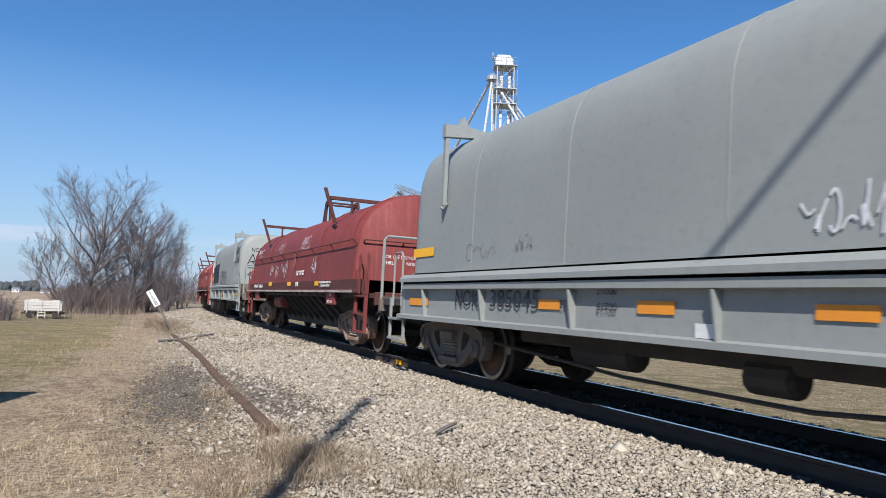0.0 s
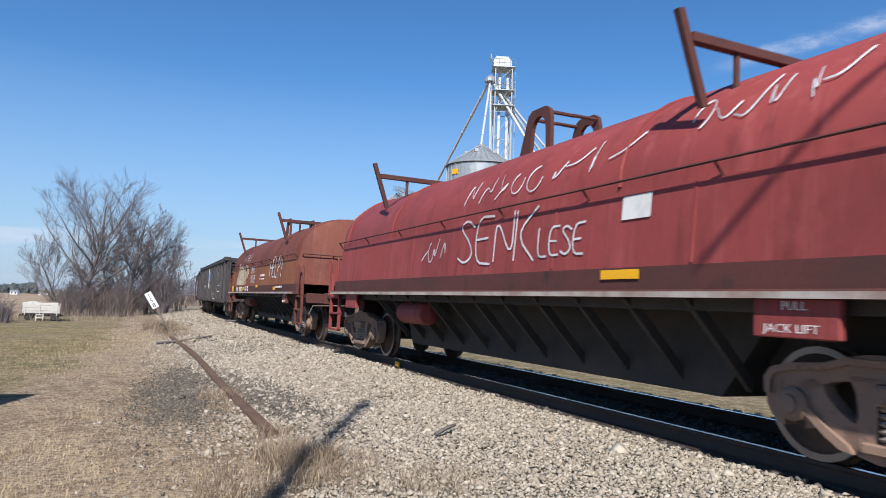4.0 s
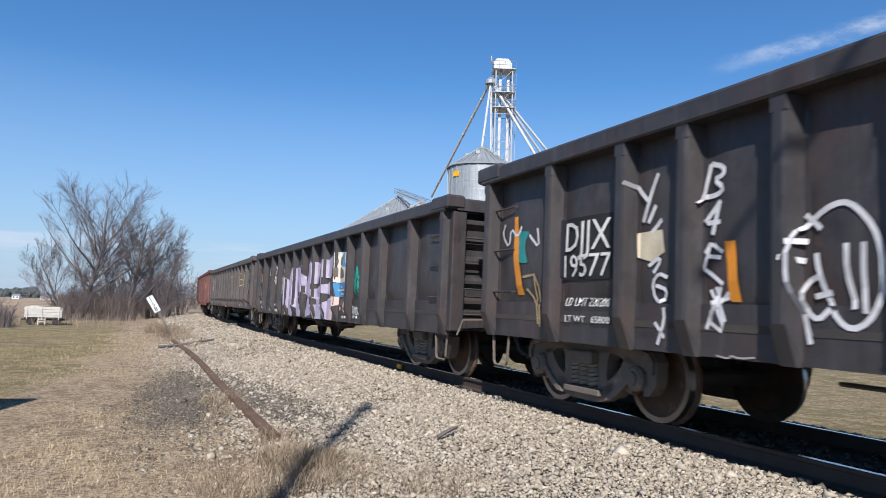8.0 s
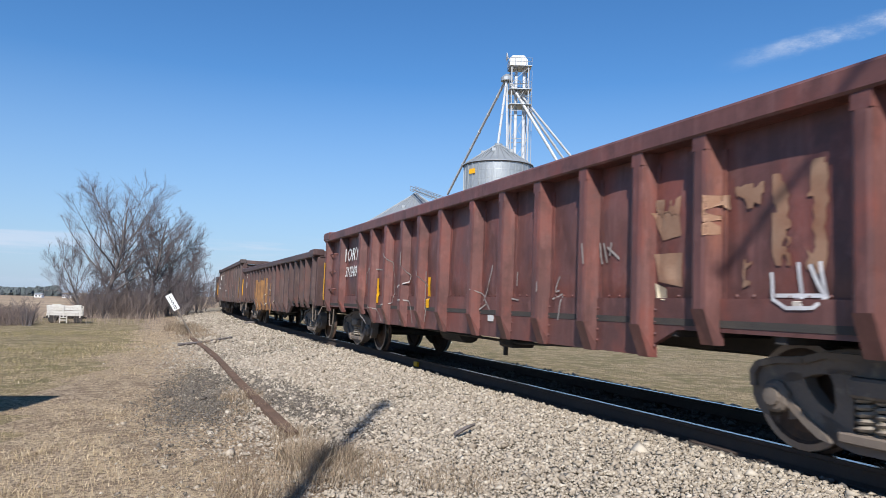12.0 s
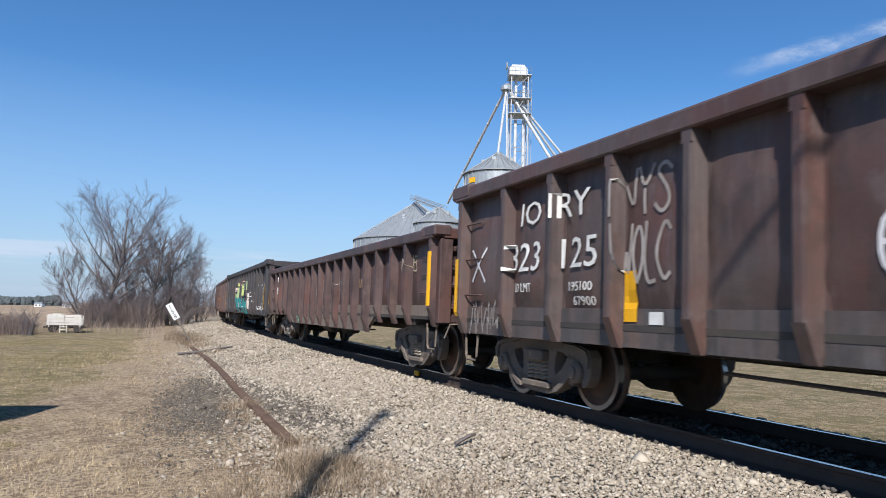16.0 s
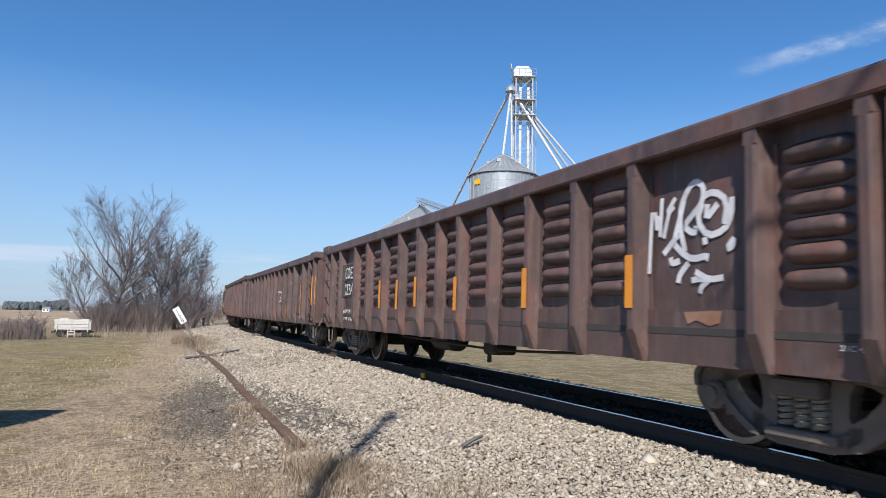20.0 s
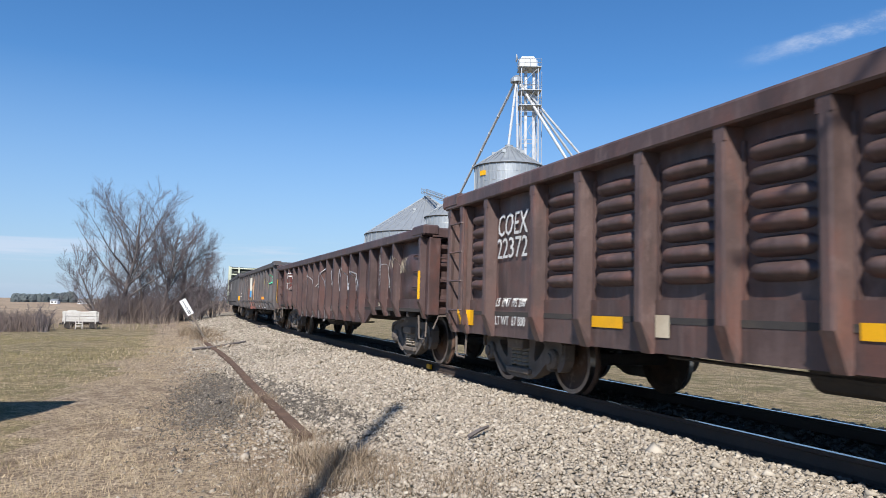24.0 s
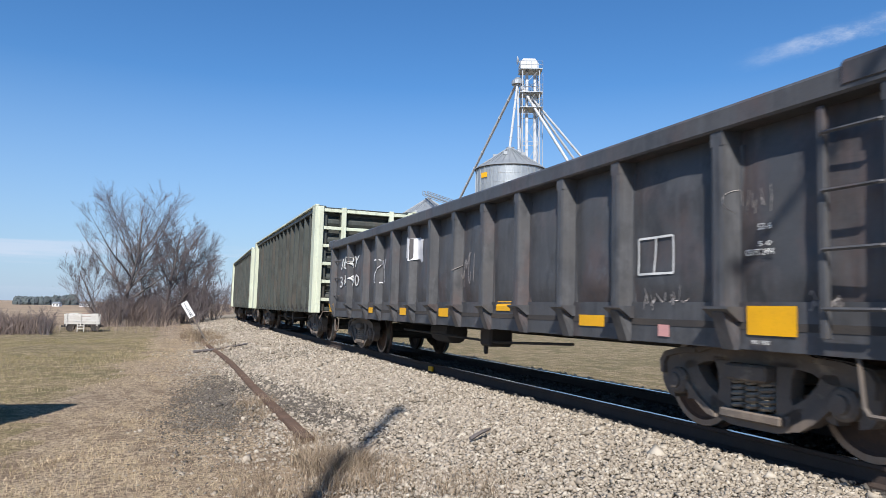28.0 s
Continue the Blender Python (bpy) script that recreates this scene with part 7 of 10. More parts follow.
def build_distance():
    # dark conifers and farm buildings on the horizon
    rng = np.random.default_rng(3)
    n = 1000
    a = np.radians(rng.uniform(-31.2, -27.4, n))
    d = rng.uniform(420, 470, n)
    roots = np.stack([d * np.sin(a), d * np.cos(a), np.full(n, -1.4)], -1)
    v, f = [], []
    for (x, y, z) in roots:
        h = rng.uniform(2.2, 5.0) + 1.6 * math.sin(x * 0.09) * math.sin(x * 0.031 + 1)
        r = rng.uniform(0.8, 1.9)
        i0 = len(v)
        for lvl in range(4):
            zz, rr = z + h * (0.05 + 0.27 * lvl), r * (0.9, 1.1, 0.95, 0.55)[lvl]
            for k in range(7):
                t = 2 * math.pi * k / 7 + lvl
                q = rr * rng.uniform(0.7, 1.1)
                v.append((x + q * math.cos(t), y + q * math.sin(t), zz))
        v.append((x, y, z + h))
        for lvl in range(3):
            for k in range(7):
                b = i0 + lvl * 7
                f.append((b + k, b + (k + 1) % 7, b + 7 + (k + 1) % 7, b + 7 + k))
        for k in range(7):
            f.append((i0 + 21 + k, i0 + 21 + (k + 1) % 7, i0 + 28))
    m = island_mat("conifers", [(0.075, 0.092, 0.096), (0.10, 0.118, 0.12), (0.088, 0.10, 0.108)])
    tagged(raw("distant_trees", v, f, m), "dark conifer belt on the horizon", "woods", kind="stuff")
    for i, (dist, head, w, h) in enumerate(((300, -28.65, 2.6, 1.3), (300, -27.0, 1.7, 1.2), (300, -26.3, 4.0, 1.3))):
        x, y = polar(dist, head)
        b = empty("farm_building", "small white farm building across the fields", "building")
        b.location = (x, y, -1.3)
        bm = bmesh.new()
        box(bm, -w / 2, w / 2, -1, 1, 0, h, 0)
        part("wall", bm, M_WHITEPAINT, b)
        bm = bmesh.new()
        prism(bm, [(-1.2, h), (0, h + 0.45), (1.2, h), (1.2, h + 0.1), (0, h + 0.55), (-1.2, h + 0.1)], "x", -w / 2 - 0.15, w / 2 + 0.15)
        part("roof", bm, M_GALV_ROOF, b)
        for k in range(2):
            bm = bmesh.new()
            box(bm, -w / 4 + k * w / 2 - 0.3, -w / 4 + k * w / 2 + 0.3, -1.03, -0.99, 0.5, 1.05, 0)
            part("window", bm, M_UNDER, b)
    # gravel road beyond the track
    v, f = [], []
    ss = np.arange(-150, 70, 3.0)
    for s in ss:
        for w in (-25.0, -22.5, -19.5, -17.5):
            x, y, p = on_line(s, w)
            v.append((x, y, float(np.interp(w, PROF_W, PROF_Z)) + 0.06 + 0.04 * (abs(w + 21) < 2)))
    for i in range(len(ss) - 1):
        for j in range(3):
            f.append((i * 4 + j, i * 4 + j + 1, i * 4 + 5 + j, i * 4 + 4 + j))
    tagged(raw("road", v, f, ground_mat("road_gravel", [(0.42, 0.40, 0.38), (0.50, 0.48, 0.45), (0.34, 0.32, 0.30)], [0.6, 5.0], 0.4, 20), smooth=True), "pale gravel road beyond the track", "road", kind="structure")


def build_behind():
    # unseen things out of view, placed for the shadows they throw into it
    pole = empty("utility_pole", "tall weathered timber utility pole", "utility pole")
    pole.location = (-1.92, -1.2, ground_z(-2.0, -1.2))
    bm = bmesh.new()
    tube(bm, [(0, 0, -0.5), (0, 0, 6), (0, 0, 10.4)], [0.11, 0.095, 0.07], 10)
    part("shaft", bm, M_BARK, pole)
    # small unseen cap added beside the shaft near its top, no lamp
    bm = bmesh.new()
    lathe(bm, [(0.04, 0.0), (0.06, 0.03), (0.06, 0.2), (0.04, 0.25)], "z", 12, centre=(0.11, 0, 9.9))
    part("lamp_head", bm, M_GALV, pole)
    # box added beyond the left edge, only to shade the lawn there
    caster = empty("utility_cabinet", "unseen grey box added to throw a shadow on the lawn", "cabinet")
    caster.location = (-7.2, 9.0, ground_z(-7.2, 9.0))
    bm = bmesh.new()
    box(bm, -0.95, 0.95, -0.6, 0.6, 0.0, 1.9, 0.03)
    part("body", bm, M_GALV, caster)
    bm = bmesh.new()
    box(bm, -1.0, 1.0, -0.65, 0.65, 1.9, 1.98, 0.02)
    part("lid", bm, M_GALV, caster)
    # sloping bar added behind the camera to throw the diagonal shadow on the cars
    arm = empty("crossing_gate_arm", "unseen sloping bar on a mast, added for its shadow on the cars", "gate arm")
    a, c = Vector((1.66, -0.10, 6.78)), Vector((2.62, -2.45, 9.15))
    bm = bmesh.new()
    tube(bm, [a, c], 0.038, 6)
    part("arm", bm, M_WHITEPAINT, arm)
    bm = bmesh.new()
    tube(bm, [(c.x, c.y, ground_z(c.x, c.y) - 0.3), c], 0.07, 8)
    part("mast", bm, M_GALV, arm)
# ---------------------------------------------------------------- paint on the cars' sides
GLYPHS = {
    "A": "00 26 40|12 32", "B": "00 06 35 33 03|33 41 30 00", "C": "45 26 04 02 20 41", "D": "00 06 26 44 42 20 00", "E": "46 06 00 40|03 33", "F": "46 06 00|03 33",
    "G": "45 26 04 02 20 41 43 23", "H": "00 06|40 46|03 43", "I": "20 26", "J": "36 31 20 11", "K": "00 06|46 03 40", "L": "06 00 40", "M": "00 06 23 46 40", "N": "00 06 40 46",
    "O": "20 02 04 26 44 42 20", "P": "00 06 36 45 33 03", "Q": "20 02 04 26 44 42 20|31 40", "R": "00 06 36 45 33 03|23 40", "S": "45 26 05 33 41 20 01", "T": "06 46|26 20",
    "U": "06 01 20 41 46", "V": "06 20 46", "W": "06 10 24 30 46", "X": "00 46|06 40", "Y": "06 23 46|23 20", "Z": "06 46 00 40", "1": "15 26 20", "0": "20 02 04 26 44 42 20",
    "8": "23 05 26 45 23 02 20 42 23", "!": "26 22|20 21",
}


def strokes_of(word, x0, x1, z0, z1):
    """The strokes of a sprayed word, fitted into a field of the side."""
    out = []
    n = len(word)
    step = (x1 - x0) / n
    for i, ch in enumerate(word):
        if ch not in GLYPHS:
            continue
        for st in GLYPHS[ch].split("|"):
            out.append([(x0 + step * (i + int(p[0]) / 4 * 0.86), z0 + (z1 - z0) * int(p[1]) / 6) for p in st.split()])
    return out


def ribbon(car, lines, width, material, name="graffiti", lift=0.011):
    """Flat strokes that follow the car's side."""
    side = SURFACE[car.name]
    v, f = [], []
    for line in lines:
        pts = []
        for (xa, za), (xb, zb) in zip(line, line[1:]):
            n = max(1, int(math.hypot(xb - xa, zb - za) / 0.07))
            pts += [(xa + (xb - xa) * k / n, za + (zb - za) * k / n) for k in range(n)]
        pts.append(line[-1])
        m = len(pts)
        base = len(v)
        for i, (x, z) in enumerate(pts):
            xa, za = pts[max(i - 1, 0)]
            xb, zb = pts[min(i + 1, m - 1)]
            d = math.hypot(xb - xa, zb - za) or 1
            nx, nz = -(zb - za) / d * width / 2, (xb - xa) / d * width / 2
            out = max(side(x + nx, z + nz), side(x - nx, z - nz))
            for q in (1, -1):
                v.append((x + q * nx, -out - lift, z + q * nz))
        for i in range(m - 1):
            f.append((base + 2 * i, base + 2 * i + 1, base + 2 * i + 3, base + 2 * i + 2))
    return raw(name, v, f, material, car)


def fill(car, inside, x0, x1, z0, z1, material, step=0.05, name="graffiti", lift=0.009):
    """A painted field that follows the side wherever inside(x, z) holds; its rim is drawn in to the true edge."""
    side = SURFACE[car.name]
    nx, nz = max(1, round((x1 - x0) / step)), max(1, round((z1 - z0) / step))
    dx, dz = (x1 - x0) / nx, (z1 - z0) / nz
    within, place, v, f = {}, {}, [], []

    def at(i, j):
        return x0 + dx * i, z0 + dz * j

    def holds(i, j):
        if (i, j) not in within:
            x, z = at(i, j)
            within[(i, j)] = inside(min(max(x, x0 + 1e-4), x1 - 1e-4), min(max(z, z0 + 1e-4), z1 - 1e-4))
        return within[(i, j)]

    def vert(i, j, kin):
        if (i, j) not in place:
            x, z = at(i, j)
            if not holds(i, j):
                cx, cz = (sum(q) / len(kin) for q in zip(*(at(*k) for k in kin)))
                for _ in range(5):
                    mx, mz = (x + cx) / 2, (z + cz) / 2
                    if inside(mx, mz):
                        cx, cz = mx, mz
                    else:
                        x, z = mx, mz
            place[(i, j)] = len(v)
            v.append((x, -side(x, z) - lift, z))
        return place[(i, j)]
    for i in range(nx):
        for j in range(nz):
            corners = ((i, j), (i + 1, j), (i + 1, j + 1), (i, j + 1))
            kin = [c for c in corners if holds(*c)]
            if kin:
                f.append([vert(a, b, kin) for a, b in corners])
    if f:
        return raw(name, v, f, material, car)


def art(thing, x0, x1, z0, z1, drawing, material, width=0, lift=0.01):
    """Sprayed work on a side, drawn on a grid of 36 by 36 within a field: strokes if it has a width, else a filled outline."""
    lines = [[(x0 + (x1 - x0) * int(p[0], 36) / 35, z0 + (z1 - z0) * int(p[1], 36) / 35) for p in st.split()] for st in drawing.split("|")]
    if width:
        made = [ribbon(thing[0], [eased(ln, 1)], width, material, "spray_stroke", lift) for ln in lines if len(ln) > 1]
        return made

    def inside(x, z):
        odd = False
        for ln in lines:
            for (xa, za), (xb, zb) in zip(ln, ln[1:] + ln[:1]):
                if (za > z) != (zb > z) and x < xa + (xb - xa) * (z - za) / (zb - za):
                    odd = not odd
        return odd
    return fill(thing[0], inside, x0, x1, z0, z1, material, max(0.018, min(0.045, (x1 - x0) / 9, (z1 - z0) / 9)), "graffiti", lift)


def words(thing, x0, x1, z0, z1, body, material):
    """Stencilled words that lie on the side; reading runs towards +x."""
    car = thing[0]
    side = SURFACE[car.name]
    src = text_mesh(body, 1.0)
    me = src.copy()
    n = len(me.vertices)
    co = np.empty(n * 3)
    me.vertices.foreach_get("co", co)
    co = co.reshape(-1, 3)
    u0, u1, v1 = co[:, 0].min(), co[:, 0].max(), max(0.5, co[:, 1].max())
    out = np.empty_like(co)
    out[:, 0] = x0 + (co[:, 0] - u0) / (u1 - u0) * (x1 - x0)
    out[:, 2] = z0 + co[:, 1] / v1 * (z1 - z0)
    for i in range(n):
        out[i, 1] = -side(out[i, 0], out[i, 2]) - 0.026 - co[i, 2]
    me.vertices.foreach_set("co", out.reshape(-1))
    me.update()
    me.materials.clear()
    me.materials.append(material)
    ob = new("lettering", me)
    ob.parent = car
    return ob


def eased(line, times=2):
    """Round off the corners of a stroke, as a sprayed line has them."""
    if len(line) < 3:
        return line
    for _ in range(times):
        out = [line[0]]
        for (xa, za), (xb, zb) in zip(line, line[1:]):
            out += [(xa * 0.75 + xb * 0.25, za * 0.75 + zb * 0.25), (xa * 0.25 + xb * 0.75, za * 0.25 + zb * 0.75)]
        line = out + [line[-1]]
    return line


def tag(thing, x0, x1, z0, z1, word, material, width):
    rng = random.Random(word + str(round(x0, 2)))
    lines = strokes_of(word, x0, x1, z0, z1)
    lines = [[(x + rng.uniform(-0.02, 0.02) * (x1 - x0) / max(1, len(word)), z + rng.uniform(-0.03, 0.03) * (z1 - z0)) for x, z in ln] for ln in lines]
    return [ribbon(thing[0], [eased(ln)], width, material, "spray_stroke") for ln in lines]


def scrawl(thing, x0, x1, z0, z1, material, n, width):
    """A tag that cannot be read: looping strokes."""
    rng = random.Random(round(x0 * 100) * 7 + n)
    lines = []
    for i in range(n):
        cx = x0 + (x1 - x0) * (i + 0.5) / n
        w = (x1 - x0) / n
        kind = rng.choice((0, 1, 2, 0))
        if kind == 0:
            ln = [(cx + rng.uniform(-0.55, 0.55) * w, z0 + (z1 - z0) * q) for q in (rng.uniform(0.6, 1.0), rng.uniform(0.0, 0.3), rng.uniform(0.5, 1.0), rng.uniform(0.0, 0.35))]
        elif kind == 1:
            r0, a0 = rng.uniform(0.3, 0.5), rng.uniform(0, 6)
            zc = z0 + (z1 - z0) * rng.uniform(0.4, 0.6)
            ln = [(cx + r0 * w * 1.1 * math.cos(a0 + k * 0.6), zc + r0 * (z1 - z0) * math.sin(a0 + k * 0.6)) for k in range(9)]
        else:
            ln = [(cx - 0.5 * w, z0 + (z1 - z0) * rng.uniform(0.1, 0.9)), (cx + 0.1 * w, z0 + (z1 - z0) * rng.uniform(0.1, 0.9)), (cx + 0.6 * w, z0 + (z1 - z0) * rng.uniform(0.3, 1.0))]
        lines.append(ln)
    return [ribbon(thing[0], [eased(ln)], width * 0.6, material, "spray_stroke") for ln in lines]


def patch(thing, x0, x1, z0, z1, material, how="plain"):
    car = thing[0]
    if how == "frame":
        return ribbon(car, [[(x0, z0), (x1, z0)], [(x1, z0), (x1, z1)], [(x1, z1), (x0, z1)], [(x0, z1), (x0, z0)], [((x0 + x1) / 2, z0), ((x0 + x1) / 2, z1)]], 0.022, material, "stencil_frame")
    if how == "ragged":
        sd = x0 * 3.1 + z0

        def inside(x, z):
            e = min(x - x0, x1 - x, z - z0, z1 - z)
            m = min(x1 - x0, z1 - z0)
            return e > m * 0.16 * (0.5 + noise.noise((x * 5 + sd, z * 5, 0)) + 0.6 * noise.noise((x * 14, z * 14, sd)))
        return fill(car, inside, x0, x1, z0, z1, material, max(0.02, min(0.05, (x1 - x0) / 6)), "paint_patch", 0.008)
    if how == "worn":
        # scraped paint left in streaks
        sd = x0 * 1.7

        def left(x, z):
            e = min(x - x0, x1 - x, z - z0, z1 - z) / min(x1 - x0, z1 - z0)
            return noise.noise((x * 11 + sd, z * 3.5, 2)) + 0.6 * noise.noise((x * 26, z * 15, sd)) > 0.12 - 0.25 * min(1, e * 4)
        return fill(car, left, x0, x1, z0, z1, material, 0.025, "paint_patch", 0.010)
    if how == "sign":
        fill(car, lambda x, z: True, x0, x1, z0, z1, material, 0.08, "sign_board", 0.008)
        xc, zc = (x0 + x1) / 2, z0 + (z1 - z0) * 0.58
        rx, rz = (x1 - x0) * 0.42, (z1 - z0) * 0.36
        return fill(car, lambda x, z: abs(x - xc) / rx + abs(z - zc) / rz < 1 and not (abs(z - zc) < rz * 0.3 and abs(math.sin((x - xc) / rx * 7)) > 0.8 and abs(x - xc) < rx * 0.6), x0, x1, z0, z1, M_BLUE, 0.018, "sign_diamond", 0.012)
    return fill(car, lambda x, z: True, x0, x1, z0, z1, material, 0.06, "reflector_plate", 0.012)


PICTURES = {
    "face": "18 06 04 12 31 61 83 95 97 79 49 28|56 42 34 25|67 63 73 75 77|85 83|06 03 12 10",
    "bracket": "05 25|28 27 24 21|28 58 69 40|69 66 86 99 97 85|97 87 57|63 60|27 24",
    "two": "09 29 06 04 36|19 14 11 32|40 76 79|52 58|65 90",
}


def picture(thing, x0, x1, z0, z1, which, material, width):
    """A sprayed figure drawn with a few strokes."""
    lines = [[(x0 + (x1 - x0) * int(p[0]) / 9, z0 + (z1 - z0) * int(p[1]) / 9) for p in st.split()] for st in PICTURES[which].split("|")]
    return ribbon(thing[0], [eased(ln) for ln in lines], width, material)


def end_words(thing, sx, hl, y0, y1, z0, z1, body, material):
    """Words on a car's leading end wall; they read from the camera's side across."""
    car = thing[0]
    h = z1 - z0
    size = round(h / 0.72, 3)
    me = text_mesh(body, size).copy()
    xs = [q.co.x for q in me.vertices]
    wid = max(xs) - min(xs)
    me.materials.clear()
    me.materials.append(material)
    o = new("lettering", me)
    o.parent = car
    o.matrix_basis = Matrix.Translation((hl + 0.006, y0, z0)) @ Matrix.Rotation(math.pi / 2, 4, "Z") @ Matrix.Rotation(math.pi / 2, 4, "X") @ Matrix.Diagonal(((y1 - y0) / wid, 1, 1, 1))


def end_tag(thing, hl, y0, y1, z0, z1, word, material, width):
    for ln in strokes_of(word, y0, y1, z0, z1):
        v, f = [], []
        for (ya, za), (yb, zb) in zip(ln, ln[1:]):
            d = math.hypot(yb - ya, zb - za) or 1
            ny, nz = -(zb - za) / d * width / 2, (yb - ya) / d * width / 2
            i = len(v)
            v += [(hl + 0.008, ya + ny, za + nz), (hl + 0.008, ya - ny, za - nz), (hl + 0.008, yb - ny, zb - nz), (hl + 0.008, yb + ny, zb + nz)]
            f.append((i, i + 1, i + 2, i + 3))
        raw("spray_stroke", v, f, material, thing[0])


def paint_train(t):
    words(t["A"], -3.80, -3.07, 1.05, 1.28, "NOK", M_SPRAYK)
    words(t["A"], -2.75, -1.57, 1.06, 1.28, "385045", M_SPRAYK)
    words(t["A"], -0.49, -0.18, 1.23, 1.31, "211300", M_SPRAYK)
    words(t["A"], -0.48, -0.17, 1.07, 1.15, "61700", M_SPRAYK)
    words(t["A"], -1.13, -0.89, 1.08, 1.17, "LT W", M_SPRAYK)
    patch(t["A"], 0.11, 0.60, 1.06, 1.18, M_ORANGE)
    patch(t["A"], 1.96, 2.42, 1.07, 1.18, M_ORANGE)
    patch(t["A"], -1.60, -1.16, 1.06, 1.17, M_ORANGE)
    patch(t["A"], -5.60, -4.81, 1.03, 1.15, M_ORANGE)
    patch(t["A"], 0.84, 1.08, 0.88, 1.00, M_WHITE)
    patch(t["A"], -5.56, -4.73, 1.81, 1.95, M_YELLOW)
    scrawl(t["A"], 1.82, 2.46, 1.61, 2.01, M_SPRAYW, 6, 0.035)
    scrawl(t["A"], -3.58, -2.74, 1.65, 1.93, M_SPRAYK, 4, 0.012)
    scrawl(t["A"], -2.22, -1.77, 1.71, 1.97, M_SPRAYK, 4, 0.012)
    scrawl(t["C"], 3.29, 4.57, 0.84, 1.34, M_SPRAYW, 6, 0.05)
    scrawl(t["C"], 3.19, 4.56, 1.04, 1.39, M_SPRAYK, 4, 0.04)
    words(t["C"], -3.86, -3.18, 1.05, 1.28, "NOK", M_SPRAYK)
    words(t["C"], -2.82, -1.77, 1.06, 1.28, "385047", M_SPRAYK)
    patch(t["C"], -1.77, -1.26, 1.05, 1.17, M_ORANGE)
    patch(t["C"], 5.17, 6.08, 1.04, 1.15, M_ORANGE)
    patch(t["C"], 2.88, 3.21, 0.89, 1.14, M_WHITE)
    words(t["C"], 5.17, 5.76, 0.85, 0.91, "2 INCH HF COMP SHOES", M_SPRAYK)
    tag(t["C"], 4.54, 5.38, 2.85, 3.17, "GRHS", M_SPRAYK, 0.05)
    tag(t["C"], 4.44, 5.51, 2.46, 2.75, "CO AST AGR", M_SPRAYK, 0.035)
    scrawl(t["C"], 3.93, 5.86, 1.59, 2.30, M_SPRAYW, 16, 0.035)
    patch(t["C"], -6.17, -5.12, 1.79, 1.94, M_YELLOW)
    scrawl(t["B"], 2.65, 3.19, 1.61, 2.13, M_SPRAYW, 5, 0.05)
    scrawl(t["B"], -2.88, -2.37, 1.64, 2.08, M_SPRAYW, 4, 0.05)
    scrawl(t["B"], -2.09, -1.52, 1.66, 2.09, M_SPRAYW, 4, 0.04)
    scrawl(t["B"], -1.24, -0.28, 1.63, 2.16, M_SPRAYW, 5, 0.04)
    tag(t["B"], 1.19, 2.17, 2.38, 2.74, "ROBES", M_SPRAYW, 0.018)
    tag(t["B"], -5.75, -4.70, 2.45, 2.70, "ROBES", M_SPRAYW, 0.022)
    tag(t["B"], -2.08, -1.24, 2.43, 2.71, "WEX", M_SPRAYW, 0.018)
    words(t["B"], 1.10, 2.02, 1.74, 1.80, "FOR USE ON NOKL 380851", M_WHITE)
    words(t["B"], 1.10, 2.02, 1.67, 1.73, "THRU       NOKL 381050", M_WHITE)
    patch(t["B"], 3.25, 3.67, 1.38, 1.49, M_YELLOW)
    patch(t["B"], 0.01, 0.52, 1.39, 1.50, M_YELLOW)
    patch(t["B"], -2.85, -2.30, 1.40, 1.53, M_YELLOW)
    words(t["B"], 3.77, 4.84, 1.43, 1.48, "FOR REELOADING LOADING ONLY", M_WHITE)
    words(t["B"], 3.87, 4.74, 1.35, 1.40, "SEE EQUIPMENT REGISTER", M_WHITE)
    words(t["B"], 1.15, 1.50, 1.37, 1.49, "RETAINING", M_WHITE)
    patch(t["B"], 0.54, 0.76, 1.91, 2.32, M_PATCH)
    tag(t["D"], -0.33, 1.81, 1.65, 2.28, "SENK", M_SPRAYW, 0.03)
    tag(t["D"], 1.80, 2.73, 1.67, 2.00, "LESE", M_SPRAYW, 0.025)
    scrawl(t["D"], -1.66, -0.75, 1.70, 2.09, M_SPRAYW, 4, 0.03)
    scrawl(t["D"], -0.32, 3.35, 2.47, 2.90, M_SPRAYW, 9, 0.03)
    scrawl(t["D"], 3.99, 5.55, 2.63, 3.06, M_SPRAYW, 6, 0.03)
    patch(t["D"], 3.28, 3.69, 1.96, 2.19, M_WHITE)
    patch(t["D"], 3.03, 3.60, 1.39, 1.48, M_YELLOW)
    tag(t["E"], 2.45, 4.58, 1.74, 2.37, "HELP!", M_SPRAYW, 0.05)
    tag(t["E"], -1.42, -0.68, 1.96, 2.21, "SOUTH", M_SPRAYW, 0.03)
    tag(t["E"], -1.31, -0.30, 1.61, 1.88, "LORIZE", M_SPRAYW, 0.03)
    tag(t["E"], -3.05, -1.94, 2.47, 2.74, "SPOILT", M_SPRAYW, 0.025)
    words(t["E"], 0.75, 1.62, 1.80, 1.87, "FOR USE ON NOKL 380851", M_WHITE)
    words(t["E"], 0.75, 1.62, 1.69, 1.74, "THRU          NOKL 381050", M_WHITE)
    words(t["E"], -4.69, -3.04, 1.29, 1.48, "NOKL 380832", M_WHITE)
    for k, x in (("B", 4.85), ("D", 5.25), ("E", 5.30)):
        words(t[k], x - 0.10, x + 0.10, 1.14, 1.20, "PULL", M_WHITE)
        words(t[k], x - 0.26, x + 0.20, 0.98, 1.04, "JACK LIFT", M_WHITE)
    words(t["E"], -2.32, -1.52, 1.40, 1.49, "LD LMT 233800", M_WHITE)
